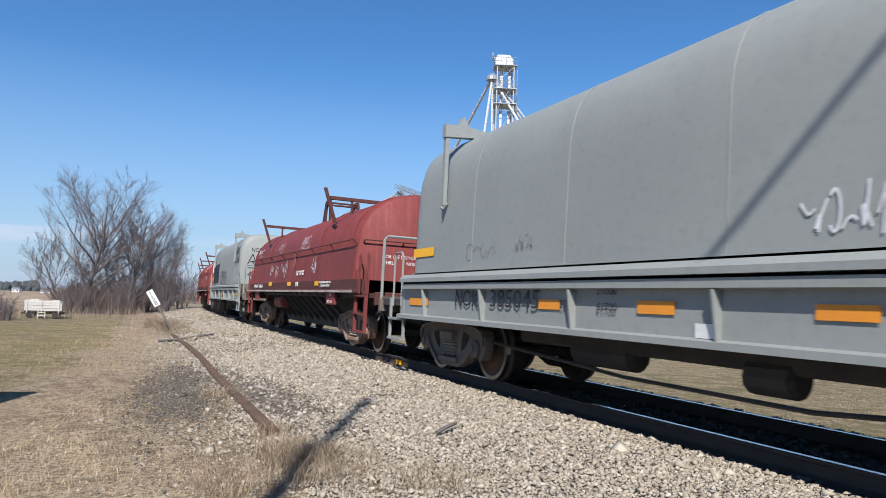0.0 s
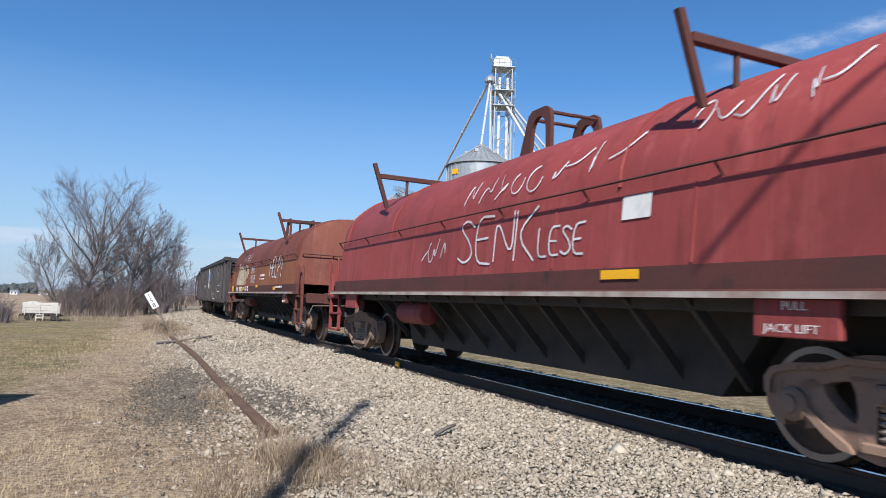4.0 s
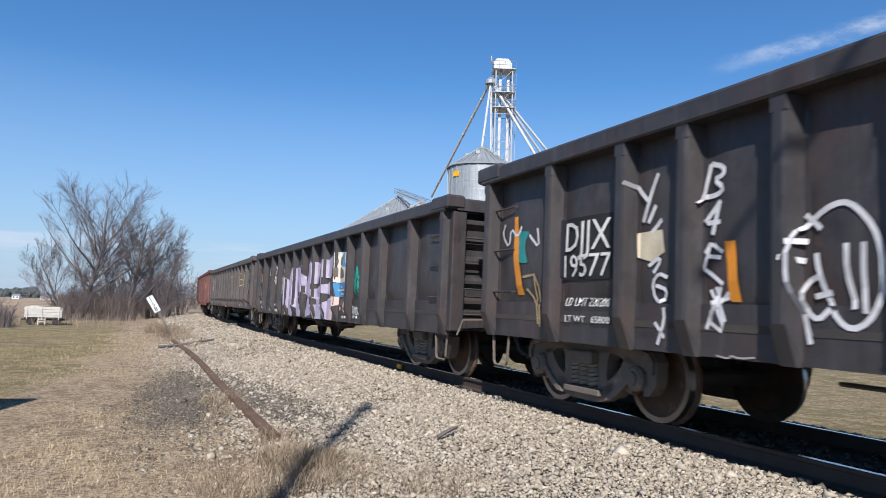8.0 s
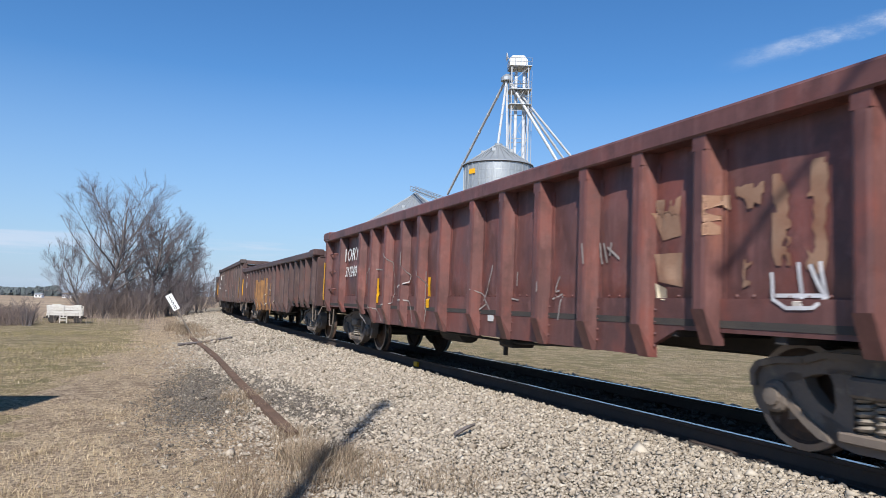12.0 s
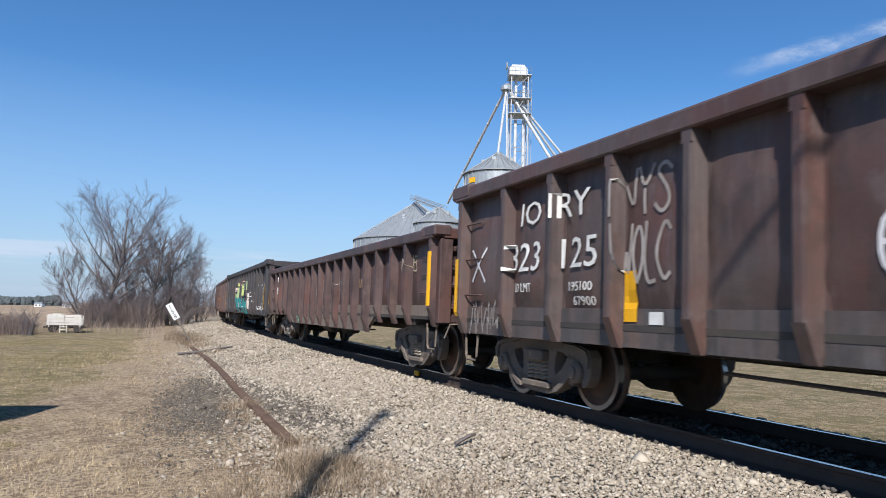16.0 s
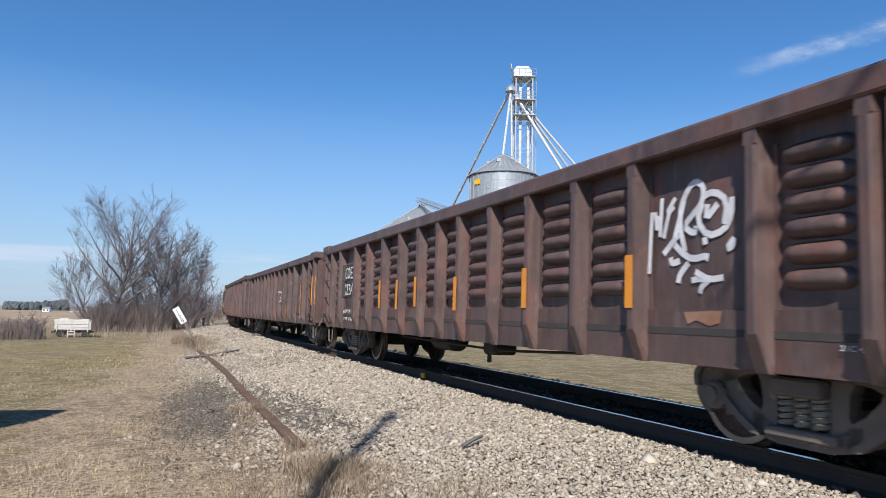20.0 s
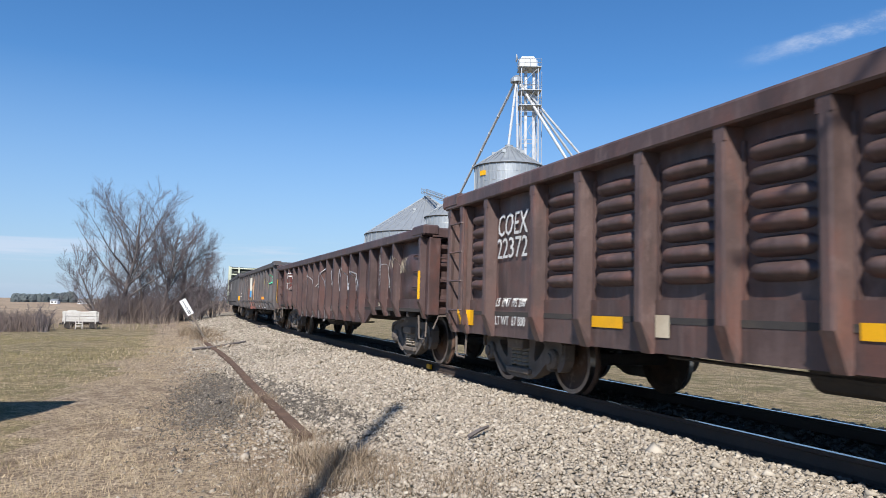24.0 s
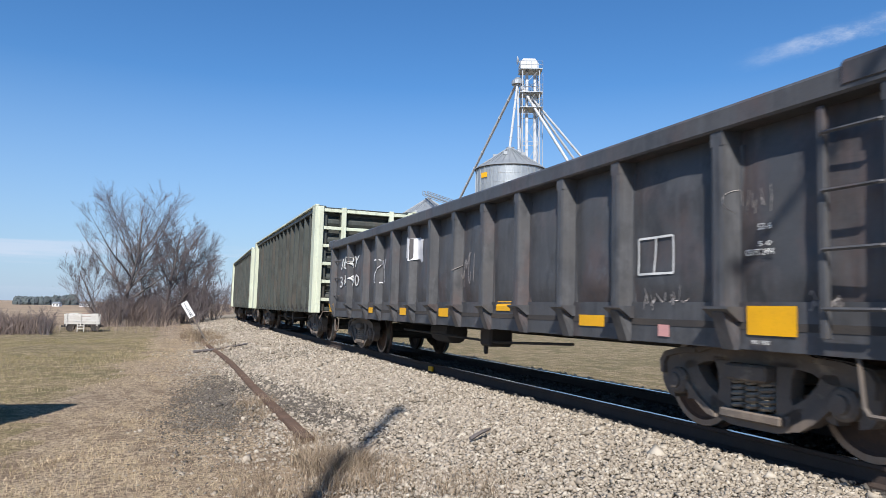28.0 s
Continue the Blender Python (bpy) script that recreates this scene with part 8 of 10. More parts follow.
    words(t["E"], -2.32, -1.51, 1.29, 1.38, "LT WT   52200", M_WHITE)
    patch(t["E"], -3.04, -2.65, 1.33, 1.46, M_YELLOW)
    patch(t["E"], 0.08, 0.50, 1.43, 1.52, M_YELLOW)
    patch(t["E"], -6.02, -5.46, 1.29, 1.51, M_YELLOW)
    patch(t["E"], 3.35, 3.77, 1.33, 1.43, M_YELLOW)
    words(t["E"], 3.77, 4.84, 1.39, 1.45, "FOR REELOADING LOADING ONLY", M_WHITE)
    patch(t["F"], -6.36, -5.46, 1.42, 2.09, M_BLACKFIELD)
    words(t["F"], -6.30, -5.52, 1.73, 2.04, "DJJX", M_WHITE)
    words(t["F"], -6.32, -5.50, 1.45, 1.69, "19577", M_WHITE)
    words(t["F"], -6.26, -5.49, 1.14, 1.23, "LD LMT 220200", M_WHITE)
    words(t["F"], -6.26, -5.49, 0.97, 1.04, "LT WT   65800", M_WHITE)
    patch(t["F"], -0.58, 0.04, 1.50, 2.60, M_POSTER, "sign")
    patch(t["F"], -1.27, -1.10, 1.17, 1.68, M_ORANGE)
    patch(t["F"], 0.93, 1.06, 1.19, 1.68, M_ORANGE)
    tag(t["F"], -1.53, -0.95, 0.90, 1.17, "DNZ", M_CREAM, 0.035)
    words(t["F"], -0.33, 0.19, 0.87, 0.93, "RETAINER VALVE", M_WHITE)
    tag(t["F"], 1.62, 2.23, 1.56, 1.87, "DEMON", M_SPRAYW, 0.04)
    scrawl(t["F"], 1.87, 2.08, 0.96, 1.30, M_SPRAYW, 4, 0.012)
    tag(t["F"], 7.46, 7.59, 2.68, 3.01, "NES", M_SPRAYW, 0.02)
    words(t["G"], -6.13, -5.63, 1.90, 2.16, "DJ", M_WHITE)
    words(t["G"], -5.22, -4.79, 1.91, 2.18, "TX", M_WHITE)
    words(t["G"], -5.26, -4.71, 1.61, 1.87, "032", M_WHITE)
    words(t["G"], -5.11, -4.50, 0.92, 1.00, "192300 LBS", M_WHITE)
    words(t["G"], -5.03, -4.50, 0.76, 0.84, "70700 LBS", M_WHITE)
    words(t["G"], -5.93, -5.61, 0.94, 1.03, "LD L", M_WHITE)
    words(t["G"], -5.92, -5.61, 0.77, 0.86, "LT W", M_WHITE)
    tag(t["G"], -4.20, -3.58, 1.30, 1.85, "10K", M_SPRAYW, 0.06)
    patch(t["G"], -7.65, -7.53, 1.13, 2.02, M_ORANGE)
    tag(t["G"], 3.22, 3.79, 0.86, 1.02, "TOYBOY", M_SPRAYW, 0.028)
    words(t["G"], 3.31, 3.64, 0.78, 0.84, "RET VAL", M_WHITE)
    words(t["G"], 2.52, 2.81, 0.76, 0.81, "REL.VAL", M_WHITE)
    patch(t["G"], 3.75, 3.85, 1.05, 1.18, M_ORANGE)
    patch(t["G"], -7.30, -7.15, 1.11, 2.10, M_ORANGE, "ragged")
    words(t["G"], -7.58, -6.78, 0.97, 1.06, "2 INCH HF COMP SHOES", M_WHITE)
    words(t["G"], -7.39, -6.79, 0.82, 0.91, "WHEELS 36 INCH", M_WHITE)
    scrawl(t["G"], -7.72, -7.42, 1.69, 1.89, M_SPRAYW, 4, 0.02)
    scrawl(t["G"], -7.74, -7.26, 1.15, 1.37, M_SPRAYW, 6, 0.02)
    tag(t["H"], 4.93, 5.82, 1.61, 2.20, "GIMS", M_YELLOWG, 0.03)
    patch(t["H"], 6.66, 6.90, 1.25, 1.72, M_ORANGE, "ragged")
    scrawl(t["H"], 6.33, 6.88, 2.13, 2.38, M_SPRAYW, 5, 0.015)
    scrawl(t["H"], 7.21, 7.46, 1.16, 1.32, M_SPRAYW, 4, 0.015)
    words(t["H"], -6.86, -5.86, 1.91, 2.40, "DJTX", M_WHITE)
    words(t["H"], -6.87, -5.86, 1.54, 1.85, "35117", M_WHITE)
    scrawl(t["H"], -5.45, -4.75, 1.61, 2.16, M_SPRAYW, 8, 0.025)
    words(t["H"], -0.72, -0.21, 0.85, 0.92, "RETAINER VALVE", M_WHITE)
    patch(t["H"], -0.72, -0.51, 0.71, 0.80, M_WHITE)
    patch(t["H"], -4.32, -4.16, 1.10, 1.68, M_ORANGE, "ragged")
    words(t["I"], -6.57, -5.49, 2.01, 2.31, "IORY", M_WHITE)
    words(t["I"], -6.52, -5.56, 1.64, 1.88, "311240", M_WHITE)
    patch(t["I"], -8.13, -8.03, 1.09, 2.04, M_YELLOW)
    patch(t["I"], -4.06, -3.93, 1.06, 1.56, M_YELLOW)
    patch(t["I"], -1.30, -1.17, 1.01, 1.52, M_YELLOW)
    patch(t["I"], 1.03, 1.21, 0.87, 0.95, M_WHITE)
    patch(t["I"], 6.93, 7.08, 1.01, 1.12, M_PINK)
    for x0, x1, z0, z1 in ((5.22, 5.38, 1.72, 2.06), (5.42, 5.72, 1.92, 2.12), (5.80, 5.97, 1.45, 2.16), (6.10, 6.30, 1.32, 2.22), (5.50, 5.60, 1.28, 1.52), (4.46, 4.80, 1.95, 2.12)):
        patch(t["I"], x0, x1, z0, z1, M_PALERUST, "worn")
    words(t["J"], -6.22, -5.99, 1.96, 2.19, "IO", M_WHITE)
    words(t["J"], -5.69, -5.41, 1.97, 2.18, "RY", M_WHITE)
    words(t["J"], -6.47, -6.00, 1.53, 1.78, "164", M_WHITE)
    words(t["J"], -5.67, -5.29, 1.53, 1.78, "25", M_WHITE)
    patch(t["J"], -4.89, -4.77, 1.38, 1.65, M_YELLOW)
    patch(t["J"], -7.73, -7.62, 1.18, 1.93, M_YELLOW)
    scrawl(t["J"], -3.83, -3.23, 0.59, 1.06, M_SPRAYW, 9, 0.05)
    scrawl(t["J"], -3.08, -2.81, 0.62, 0.84, M_SPRAYW, 5, 0.04)
    tag(t["J"], -3.07, -2.72, 1.25, 2.12, "O", M_SPRAYW, 0.05)
    patch(t["J"], -3.93, 0.29, 0.51, 1.91, M_AMBER, "ragged")
    scrawl(t["J"], -4.05, 1.48, 0.53, 1.99, M_CREAM, 6, 0.05)
    words(t["L"], -6.33, -5.86, 2.21, 2.50, "IO", M_WHITE)
    words(t["L"], -5.44, -4.83, 2.21, 2.50, "RY", M_WHITE)
    words(t["L"], -6.59, -5.81, 1.63, 1.99, "323", M_WHITE)
    words(t["L"], -5.37, -4.66, 1.63, 1.97, "125", M_WHITE)
    words(t["L"], -5.19, -4.74, 1.37, 1.47, "195100", M_WHITE)
    words(t["L"], -5.12, -4.70, 1.21, 1.31, "67900", M_WHITE)
    words(t["L"], -6.42, -6.00, 1.37, 1.48, "LD LMT", M_WHITE)
    tag(t["L"], -4.29, -3.51, 2.08, 2.58, "NYS", M_FAINT, 0.04)
    tag(t["L"], -4.28, -3.50, 1.43, 2.02, "WOLC", M_FAINT, 0.04)
    patch(t["L"], -4.22, -4.02, 1.05, 1.55, M_YELLOW)
    patch(t["L"], -8.09, -7.98, 1.04, 1.88, M_YELLOW)
    scrawl(t["L"], -7.82, -6.93, 0.78, 1.29, M_FAINT, 8, 0.035)
    tag(t["L"], -7.79, -7.24, 1.53, 2.02, "X", M_SPRAYW, 0.04)
    patch(t["L"], -3.84, -3.64, 1.03, 1.15, M_WHITE)
    patch(t["L"], 7.98, 8.09, 1.08, 2.05, M_YELLOW)
    words(t["L"], 6.97, 7.15, 1.98, 2.03, "2740", M_WHITE)
    tag(t["L"], -1.55, -0.66, 1.40, 1.85, "ES", M_SPRAYW, 0.04)
    patch(t["L"], 0.94, 1.15, 1.04, 1.52, M_YELLOW)
    words(t["M"], -6.40, -6.13, 1.92, 2.16, "IO", M_WHITE)
    words(t["M"], -5.85, -5.54, 1.92, 2.16, "RY", M_WHITE)
    words(t["M"], -6.65, -6.11, 1.55, 1.78, "184", M_WHITE)
    words(t["M"], -5.74, -5.36, 1.52, 1.78, "72", M_WHITE)
    tag(t["M"], -3.26, -2.68, 0.73, 1.05, "REB", M_MINT, 0.05)
    patch(t["M"], -7.99, -7.88, 1.19, 1.58, M_YELLOW)
    scrawl(t["M"], -0.23, 0.28, 1.22, 1.87, M_FAINT, 5, 0.025)
    scrawl(t["M"], 1.55, 1.99, 1.19, 2.00, M_FAINT, 5, 0.03)
    patch(t["M"], 4.67, 4.81, 1.18, 1.41, M_YELLOW)
    scrawl(t["M"], -3.45, -2.81, 0.65, 1.08, M_FAINT, 5, 0.04)
    scrawl(t["M"], -1.76, -1.18, 0.73, 1.06, M_FAINT, 5, 0.04)
    patch(t["M"], 3.38, 3.82, 1.54, 1.77, M_PALERUST, "worn")
    patch(t["M"], 7.88, 7.99, 1.19, 2.08, M_YELLOW)
    tag(t["M"], 6.44, 7.06, 1.81, 2.10, "GNB", M_CREAM, 0.02)
    words(t["N"], -6.57, -5.80, 1.86, 2.11, "DJJX", M_WHITE)
    words(t["N"], -6.57, -5.78, 1.46, 1.71, "19553", M_WHITE)
    patch(t["N"], -5.44, -4.98, 1.36, 1.77, M_WHITE)
    patch(t["N"], -5.76, -5.66, 1.00, 1.50, M_YELLOW)
    patch(t["N"], -8.29, -8.18, 0.95, 1.97, M_YELLOW)
    words(t["N"], -6.47, -5.77, 1.14, 1.23, "LD LMT 220200", M_WHITE)
    words(t["N"], -6.47, -5.77, 0.97, 1.05, "LT WT   65800", M_WHITE)
    patch(t["N"], 4.78, 4.88, 1.07, 1.58, M_YELLOW)
    patch(t["N"], 5.25, 5.91, 1.30, 1.65, M_CREAM, "frame")
    tag(t["N"], 5.62, 5.94, 1.86, 2.14, "DS", M_SPRAYW, 0.035)
    picture(t["N"], 6.00, 7.14, 0.87, 2.12, "bracket", M_SPRAYW, 0.04)
    patch(t["N"], 5.49, 5.75, 1.05, 1.11, M_WHITE)
    words(t["N"], 6.37, 6.61, 1.06, 1.11, "LIFT/JACK", M_WHITE)
    words(t["N"], 6.43, 6.53, 0.98, 1.03, "HERE", M_WHITE)
    words(t["N"], 6.95, 7.15, 1.07, 1.11, "2 INCH HF", M_WHITE)
    words(t["N"], 6.90, 7.19, 0.99, 1.03, "COMP SHOE", M_WHITE)
    words(t["N"], 4.39, 4.75, 1.29, 1.35, "CU FT 2743", M_WHITE)
    words(t["O"], 7.07, 7.24, 0.90, 0.94, "21C 4", M_WHITE)
    patch(t["O"], 4.86, 4.98, 1.19, 1.70, M_ORANGE)
    patch(t["O"], 2.79, 2.91, 1.19, 1.68, M_ORANGE)
    patch(t["O"], 0.64, 0.76, 1.15, 1.66, M_ORANGE)
    patch(t["O"], -2.11, -1.99, 1.16, 1.71, M_ORANGE)
    patch(t["O"], -6.50, -5.50, 1.84, 2.24, M_CHARPATCH)
    patch(t["O"], -6.50, -5.50, 1.45, 1.81, M_CHARPATCH)
    words(t["O"], -6.42, -5.56, 1.89, 2.17, "COEX", M_WHITE)
    words(t["O"], -6.42, -5.56, 1.50, 1.77, "22342", M_WHITE)
    words(t["O"], -6.42, -5.56, 1.06, 1.15, "LD LMT 195 400", M_WHITE)
    words(t["O"], -6.42, -5.56, 0.89, 0.97, "LT WT  67 600", M_WHITE)
    patch(t["O"], -1.11, -0.99, 1.21, 1.73, M_ORANGE)
    patch(t["O"], -3.18, -3.06, 1.18, 1.74, M_ORANGE)
    scrawl(t["P"], 5.13, 6.09, 1.68, 2.39, M_FAINT, 9, 0.025)
    scrawl(t["P"], 5.22, 5.91, 1.27, 1.69, M_FAINT, 5, 0.025)
    patch(t["P"], 6.34, 6.46, 0.89, 1.90, M_ORANGE)
    patch(t["P"], 7.99, 8.11, 1.27, 2.09, M_ORANGE)
    patch(t["P"], 3.84, 3.96, 0.80, 1.28, M_ORANGE)
    tag(t["P"], 1.85, 2.41, 1.20, 1.77, "ZS", M_SPRAYW, 0.035)
    patch(t["P"], 5.66, 5.96, 0.88, 0.98, M_WHITE)
    scrawl(t["P"], -0.10, 0.34, 0.77, 2.21, M_FAINT, 4, 0.03)
    scrawl(t["P"], -6.70, -5.79, 0.74, 2.33, M_FAINT, 4, 0.03)
    patch(t["Q"], 1.18, 1.65, 0.89, 1.01, M_YELLOW)
    patch(t["Q"], -0.90, -0.41, 0.91, 1.03, M_YELLOW)
    patch(t["Q"], -4.07, -3.52, 0.89, 1.01, M_YELLOW)
    patch(t["Q"], -7.71, -7.19, 0.80, 1.03, M_YELLOW)
    patch(t["Q"], -3.01, -2.81, 0.83, 1.04, M_CREAM)
    words(t["Q"], -6.42, -5.56, 2.06, 2.37, "COEX", M_WHITE)
    words(t["Q"], -6.42, -5.56, 1.75, 2.03, "22372", M_WHITE)
    words(t["Q"], -6.42, -5.56, 1.09, 1.21, "LD LMT 195 200", M_WHITE)
    words(t["Q"], -6.42, -5.56, 0.84, 0.96, "LT WT  67 800", M_WHITE)
    art(t["R"], -2.12, -1.75, 1.56, 2.02, "56 0u|0u z0|z0 rz", M_SPRAYW, 0.04, 0.012)
    art(t["R"], -1.16, -0.70, 1.55, 2.02, "01 8z|8z z1|z1 20|87 l7 ec", M_SPRAYW, 0.04, 0.012)
    art(t["R"], -0.29, 0.03, 1.43, 2.08, "o0 9a 0o 3x gz uw zr uj bd", M_SPRAYW, 0.04, 0.012)
    art(t["R"], 0.60, 1.02, 1.36, 2.04, "7z ck r0|0b zh", M_SPRAYW, 0.042, 0.012)
    art(t["R"], 1.50, 1.79, 1.40, 1.97, "ez 2u 0k 68 o0 z5 zi su ez", M_SPRAYW, 0.042, 0.012)
    art(t["R"], 2.26, 2.76, 1.42, 2.00, "0y 7i e0|d1 z2|xz vf|h4 i9 ra r4 h4", M_SPRAYW, 0.042, 0.012)
    art(t["R"], 3.15, 3.62, 1.39, 1.90, "b0 5i 0x|1w u4|u4 zz", M_SPRAYW, 0.042, 0.012)
    art(t["R"], -5.18, -4.00, 0.80, 1.30, "0z 4g 71|pc t0|6i 26 b3|ve z1", M_FAINT, 0.05, 0.012)
    art(t["R"], -3.57, -3.08, 0.63, 1.05, "2y c0|0w qz em|21 yo|nw zh", M_FAINT, 0.06, 0.012)
    art(t["R"], -2.72, -2.23, 0.63, 1.35, "0n 80|4s bz hq|km vl lg zc o5 v4", M_FAINT, 0.06, 0.012)
    art(t["R"], -1.89, -1.48, 0.63, 1.42, "3t ay rz lp dg 55|zj m4 00", M_FAINT, 0.06, 0.012)
    art(t["R"], -0.99, -0.57, 0.63, 1.04, "0z ab f0|3x qz kt 7q|am wt|hi zg", M_FAINT, 0.06, 0.012)
    art(t["R"], -0.23, 0.40, 0.59, 1.03, "4z ai d2|hy qz ir po ka zf|ka r7|00 c2", M_FAINT, 0.06, 0.012)
    art(t["R"], 0.65, 1.25, 0.71, 1.02, "7z 5r bi gr az|jz rs yz wl mx|ef ri ze p6 jc|0l bp wo k0", M_FAINT, 0.035, 0.012)
    art(t["R"], 1.63, 2.07, 0.87, 1.03, "0v bq zz|eq nb zb qs|l0 nf", M_FAINT, 0.035, 0.012)
    art(t["R"], 2.48, 2.89, 0.85, 1.04, "0t ez zx|bm ls wk|fh oh j0|wv z9", M_FAINT, 0.035, 0.012)
    art(t["R"], 3.48, 3.78, 0.73, 1.01, "0z 6v iz ko cl|iy k8 sc ei|8k un|6f sg|98 ib|i3 z0", M_FAINT, 0.02, 0.012)
    patch(t["R"], 4.54, 4.70, 1.16, 1.65, M_YELLOW)
    patch(t["R"], 7.92, 8.04, 1.19, 1.69, M_YELLOW)
    scrawl(t["R"], 5.49, 5.96, 1.40, 2.06, M_SPRAYW, 5, 0.025)
    scrawl(t["R"], 6.27, 6.99, 1.66, 2.10, M_CREAM, 7, 0.03)
    patch(t["R"], 5.17, 5.41, 1.05, 1.14, M_CREAM)
    words(t["S"], -6.78, -5.90, 1.64, 1.90, "DJTX", M_WHITE)
    words(t["S"], -6.80, -5.86, 1.33, 1.58, "320564", M_WHITE)
    words(t["S"], -5.14, -4.76, 1.03, 1.12, "213300", M_WHITE)
    words(t["S"], -5.14, -4.79, 0.86, 0.95, "61100", M_WHITE)
    patch(t["S"], -4.25, -3.80, 1.16, 1.28, M_YELLOW)
    patch(t["S"], -8.09, -7.57, 1.13, 1.39, M_YELLOW)
    tag(t["S"], -7.70, -7.30, 1.84, 2.18, "X", M_TEAL, 0.05)
    patch(t["S"], 2.2, 3.04, 1.14, 2.41, M_RUSTPATCH, "ragged")
    patch(t["S"], -4.15, -3.35, 1.25, 2.35, M_RUSTPATCH, "worn")
    patch(t["S"], -3.05, -2.3, 1.2, 2.3, M_RUSTPATCH, "worn")
    patch(t["S"], 1.15, 1.95, 1.2, 2.3, M_RUSTPATCH, "worn")
    patch(t["S"], 4.21, 4.70, 1.19, 1.31, M_ORANGE)
    patch(t["S"], 4.25, 4.75, 0.83, 1.19, M_WHITE, "frame")
    tag(t["S"], 5.10, 5.90, 1.68, 2.23, "NNOEL", M_YELLOWG, 0.025)
    tag(t["S"], 6.69, 7.04, 1.83, 2.23, "X", M_MINT, 0.07)
    patch(t["S"], 7.12, 7.64, 1.25, 1.46, M_YELLOW)
    patch(t["S"], 2.27, 2.57, 0.85, 0.98, M_WHITE)
    patch(t["S"], 7.45, 7.61, 0.79, 0.92, M_CREAM)
    scrawl(t["S"], 7.36, 7.74, 0.89, 1.10, M_FAINT, 5, 0.02)
    words(t["T"], -7.04, -5.47, 2.02, 2.30, "IC RY", M_WHITE)
    words(t["T"], -7.14, -5.40, 1.56, 1.84, "31590", M_WHITE)
    patch(t["T"], 4.10, 4.58, 0.92, 1.04, M_YELLOW)
    patch(t["T"], -0.20, 0.22, 0.94, 1.08, M_YELLOW)
    patch(t["T"], 1.99, 2.41, 1.06, 1.19, M_YELLOW)
    patch(t["T"], -2.28, -1.90, 0.93, 1.07, M_YELLOW)
    patch(t["T"], -8.40, -7.79, 0.92, 1.13, M_YELLOW)
    patch(t["T"], -4.49, -4.17, 0.94, 1.06, M_YELLOW)
    patch(t["T"], 6.54, 7.02, 0.92, 1.15, M_YELLOW)
    patch(t["T"], 5.15, 5.67, 1.45, 1.80, M_WHITE, "frame")
    patch(t["T"], 5.45, 5.61, 0.86, 0.97, M_PINK)
    scrawl(t["T"], 0.64, 1.28, 1.35, 1.94, M_FAINT, 6, 0.025)
    patch(t["T"], -1.87, -1.00, 1.90, 2.39, M_SPRAYW, "ragged")
    tag(t["T"], -3.70, -3.17, 1.60, 2.08, "ZY", M_SPRAYW, 0.03)
    words(t["T"], 6.54, 6.83, 1.55, 1.60, "CU FT 2494", M_WHITE)
    words(t["T"], 6.68, 6.81, 1.75, 1.80, "52-6", M_WHITE)
    words(t["T"], 6.68, 6.81, 1.62, 1.66, "5-0", M_WHITE)
    words(t["T"], 6.60, 6.78, 0.85, 0.88, "PULL HERE", M_WHITE)
    scrawl(t["T"], 7.12, 7.40, 1.11, 1.26, M_FAINT, 7, 0.018)
    scrawl(t["T"], 5.24, 5.84, 1.10, 1.34, M_FAINT, 7, 0.015)
    scrawl(t["T"], 6.42, 6.82, 1.88, 2.11, M_FAINT, 5, 0.01)
    patch(t["R"], -8.035, -7.925, 1.05, 1.95, M_YELLOW)
    patch(t["N"], 8.175, 8.285, 1.0, 1.92, M_YELLOW)
    patch(t["R"], -6.47, -5.88, 1.52, 2.16, M_OXPATCH)
    patch(t["R"], -5.64, -5.08, 1.52, 2.16, M_OXPATCH)
    words(t["R"], -6.40, -6.10, 1.90, 2.13, "IO", M_WHITE)
    words(t["R"], -5.62, -5.34, 1.90, 2.13, "RY", M_WHITE)
    words(t["R"], -6.42, -5.96, 1.56, 1.80, "164", M_WHITE)
    words(t["R"], -5.62, -5.36, 1.54, 1.78, "21", M_FAINT)
    words(t["B"], -5.55, -3.89, 1.335, 1.46, "WRWK 164693", M_WHITE)
    picture(t["R"], 5.55, 6.0, 1.35, 2.1, "two", M_FAINT, 0.02)
    art(t["G"], -3.80, -2.30, 0.66, 2.06, "0w by hm lf lv nz zy yu xe sd s0 j1 e7 bf 4i", M_PURPLE, 0, 0.009)
    art(t["G"], -2.26, -1.54, 0.69, 2.06, "0u 4y hz rx uo zb y0 e0 57 0h|bp io q9 l8 ef", M_PURPLE, 0, 0.009)
    art(t["G"], -1.66, -0.92, 1.51, 2.12, "0u lz z3 w0 h2 75", M_PURPLE, 0, 0.009)
    art(t["G"], -1.21, -0.34, 0.69, 2.15, "cm jx nz zw xt vk t7 v2 a0 83 d7 ec 2h 0l|ke sl t8 mc", M_PURPLE, 0, 0.009)
    art(t["G"], -0.47, -0.05, 0.73, 1.89, "0z lz z0 h0 58", M_PURPLE, 0, 0.009)
    art(t["G"], -0.20, 0.37, 1.54, 2.10, "0s hz zv vb s1 e0 47", M_PURPLE, 0, 0.009)
    art(t["G"], -0.11, 0.64, 0.68, 1.52, "0t 8v wz xd z0 q0 30 3e ef 4p", M_PURPLE, 0, 0.009)
    art(t["G"], 0.57, 1.03, 0.70, 2.06, "0z uz z1 k0 c9 4a", M_PURPLE, 0, 0.009)
    art(t["G"], 0.96, 1.66, 1.65, 2.20, "0s iw zz ym v4 p0 22", M_PURPLE, 0, 0.009)
    art(t["G"], 1.02, 1.38, 1.26, 1.62, "0m xz z0 55", M_PURPLE, 0, 0.009)
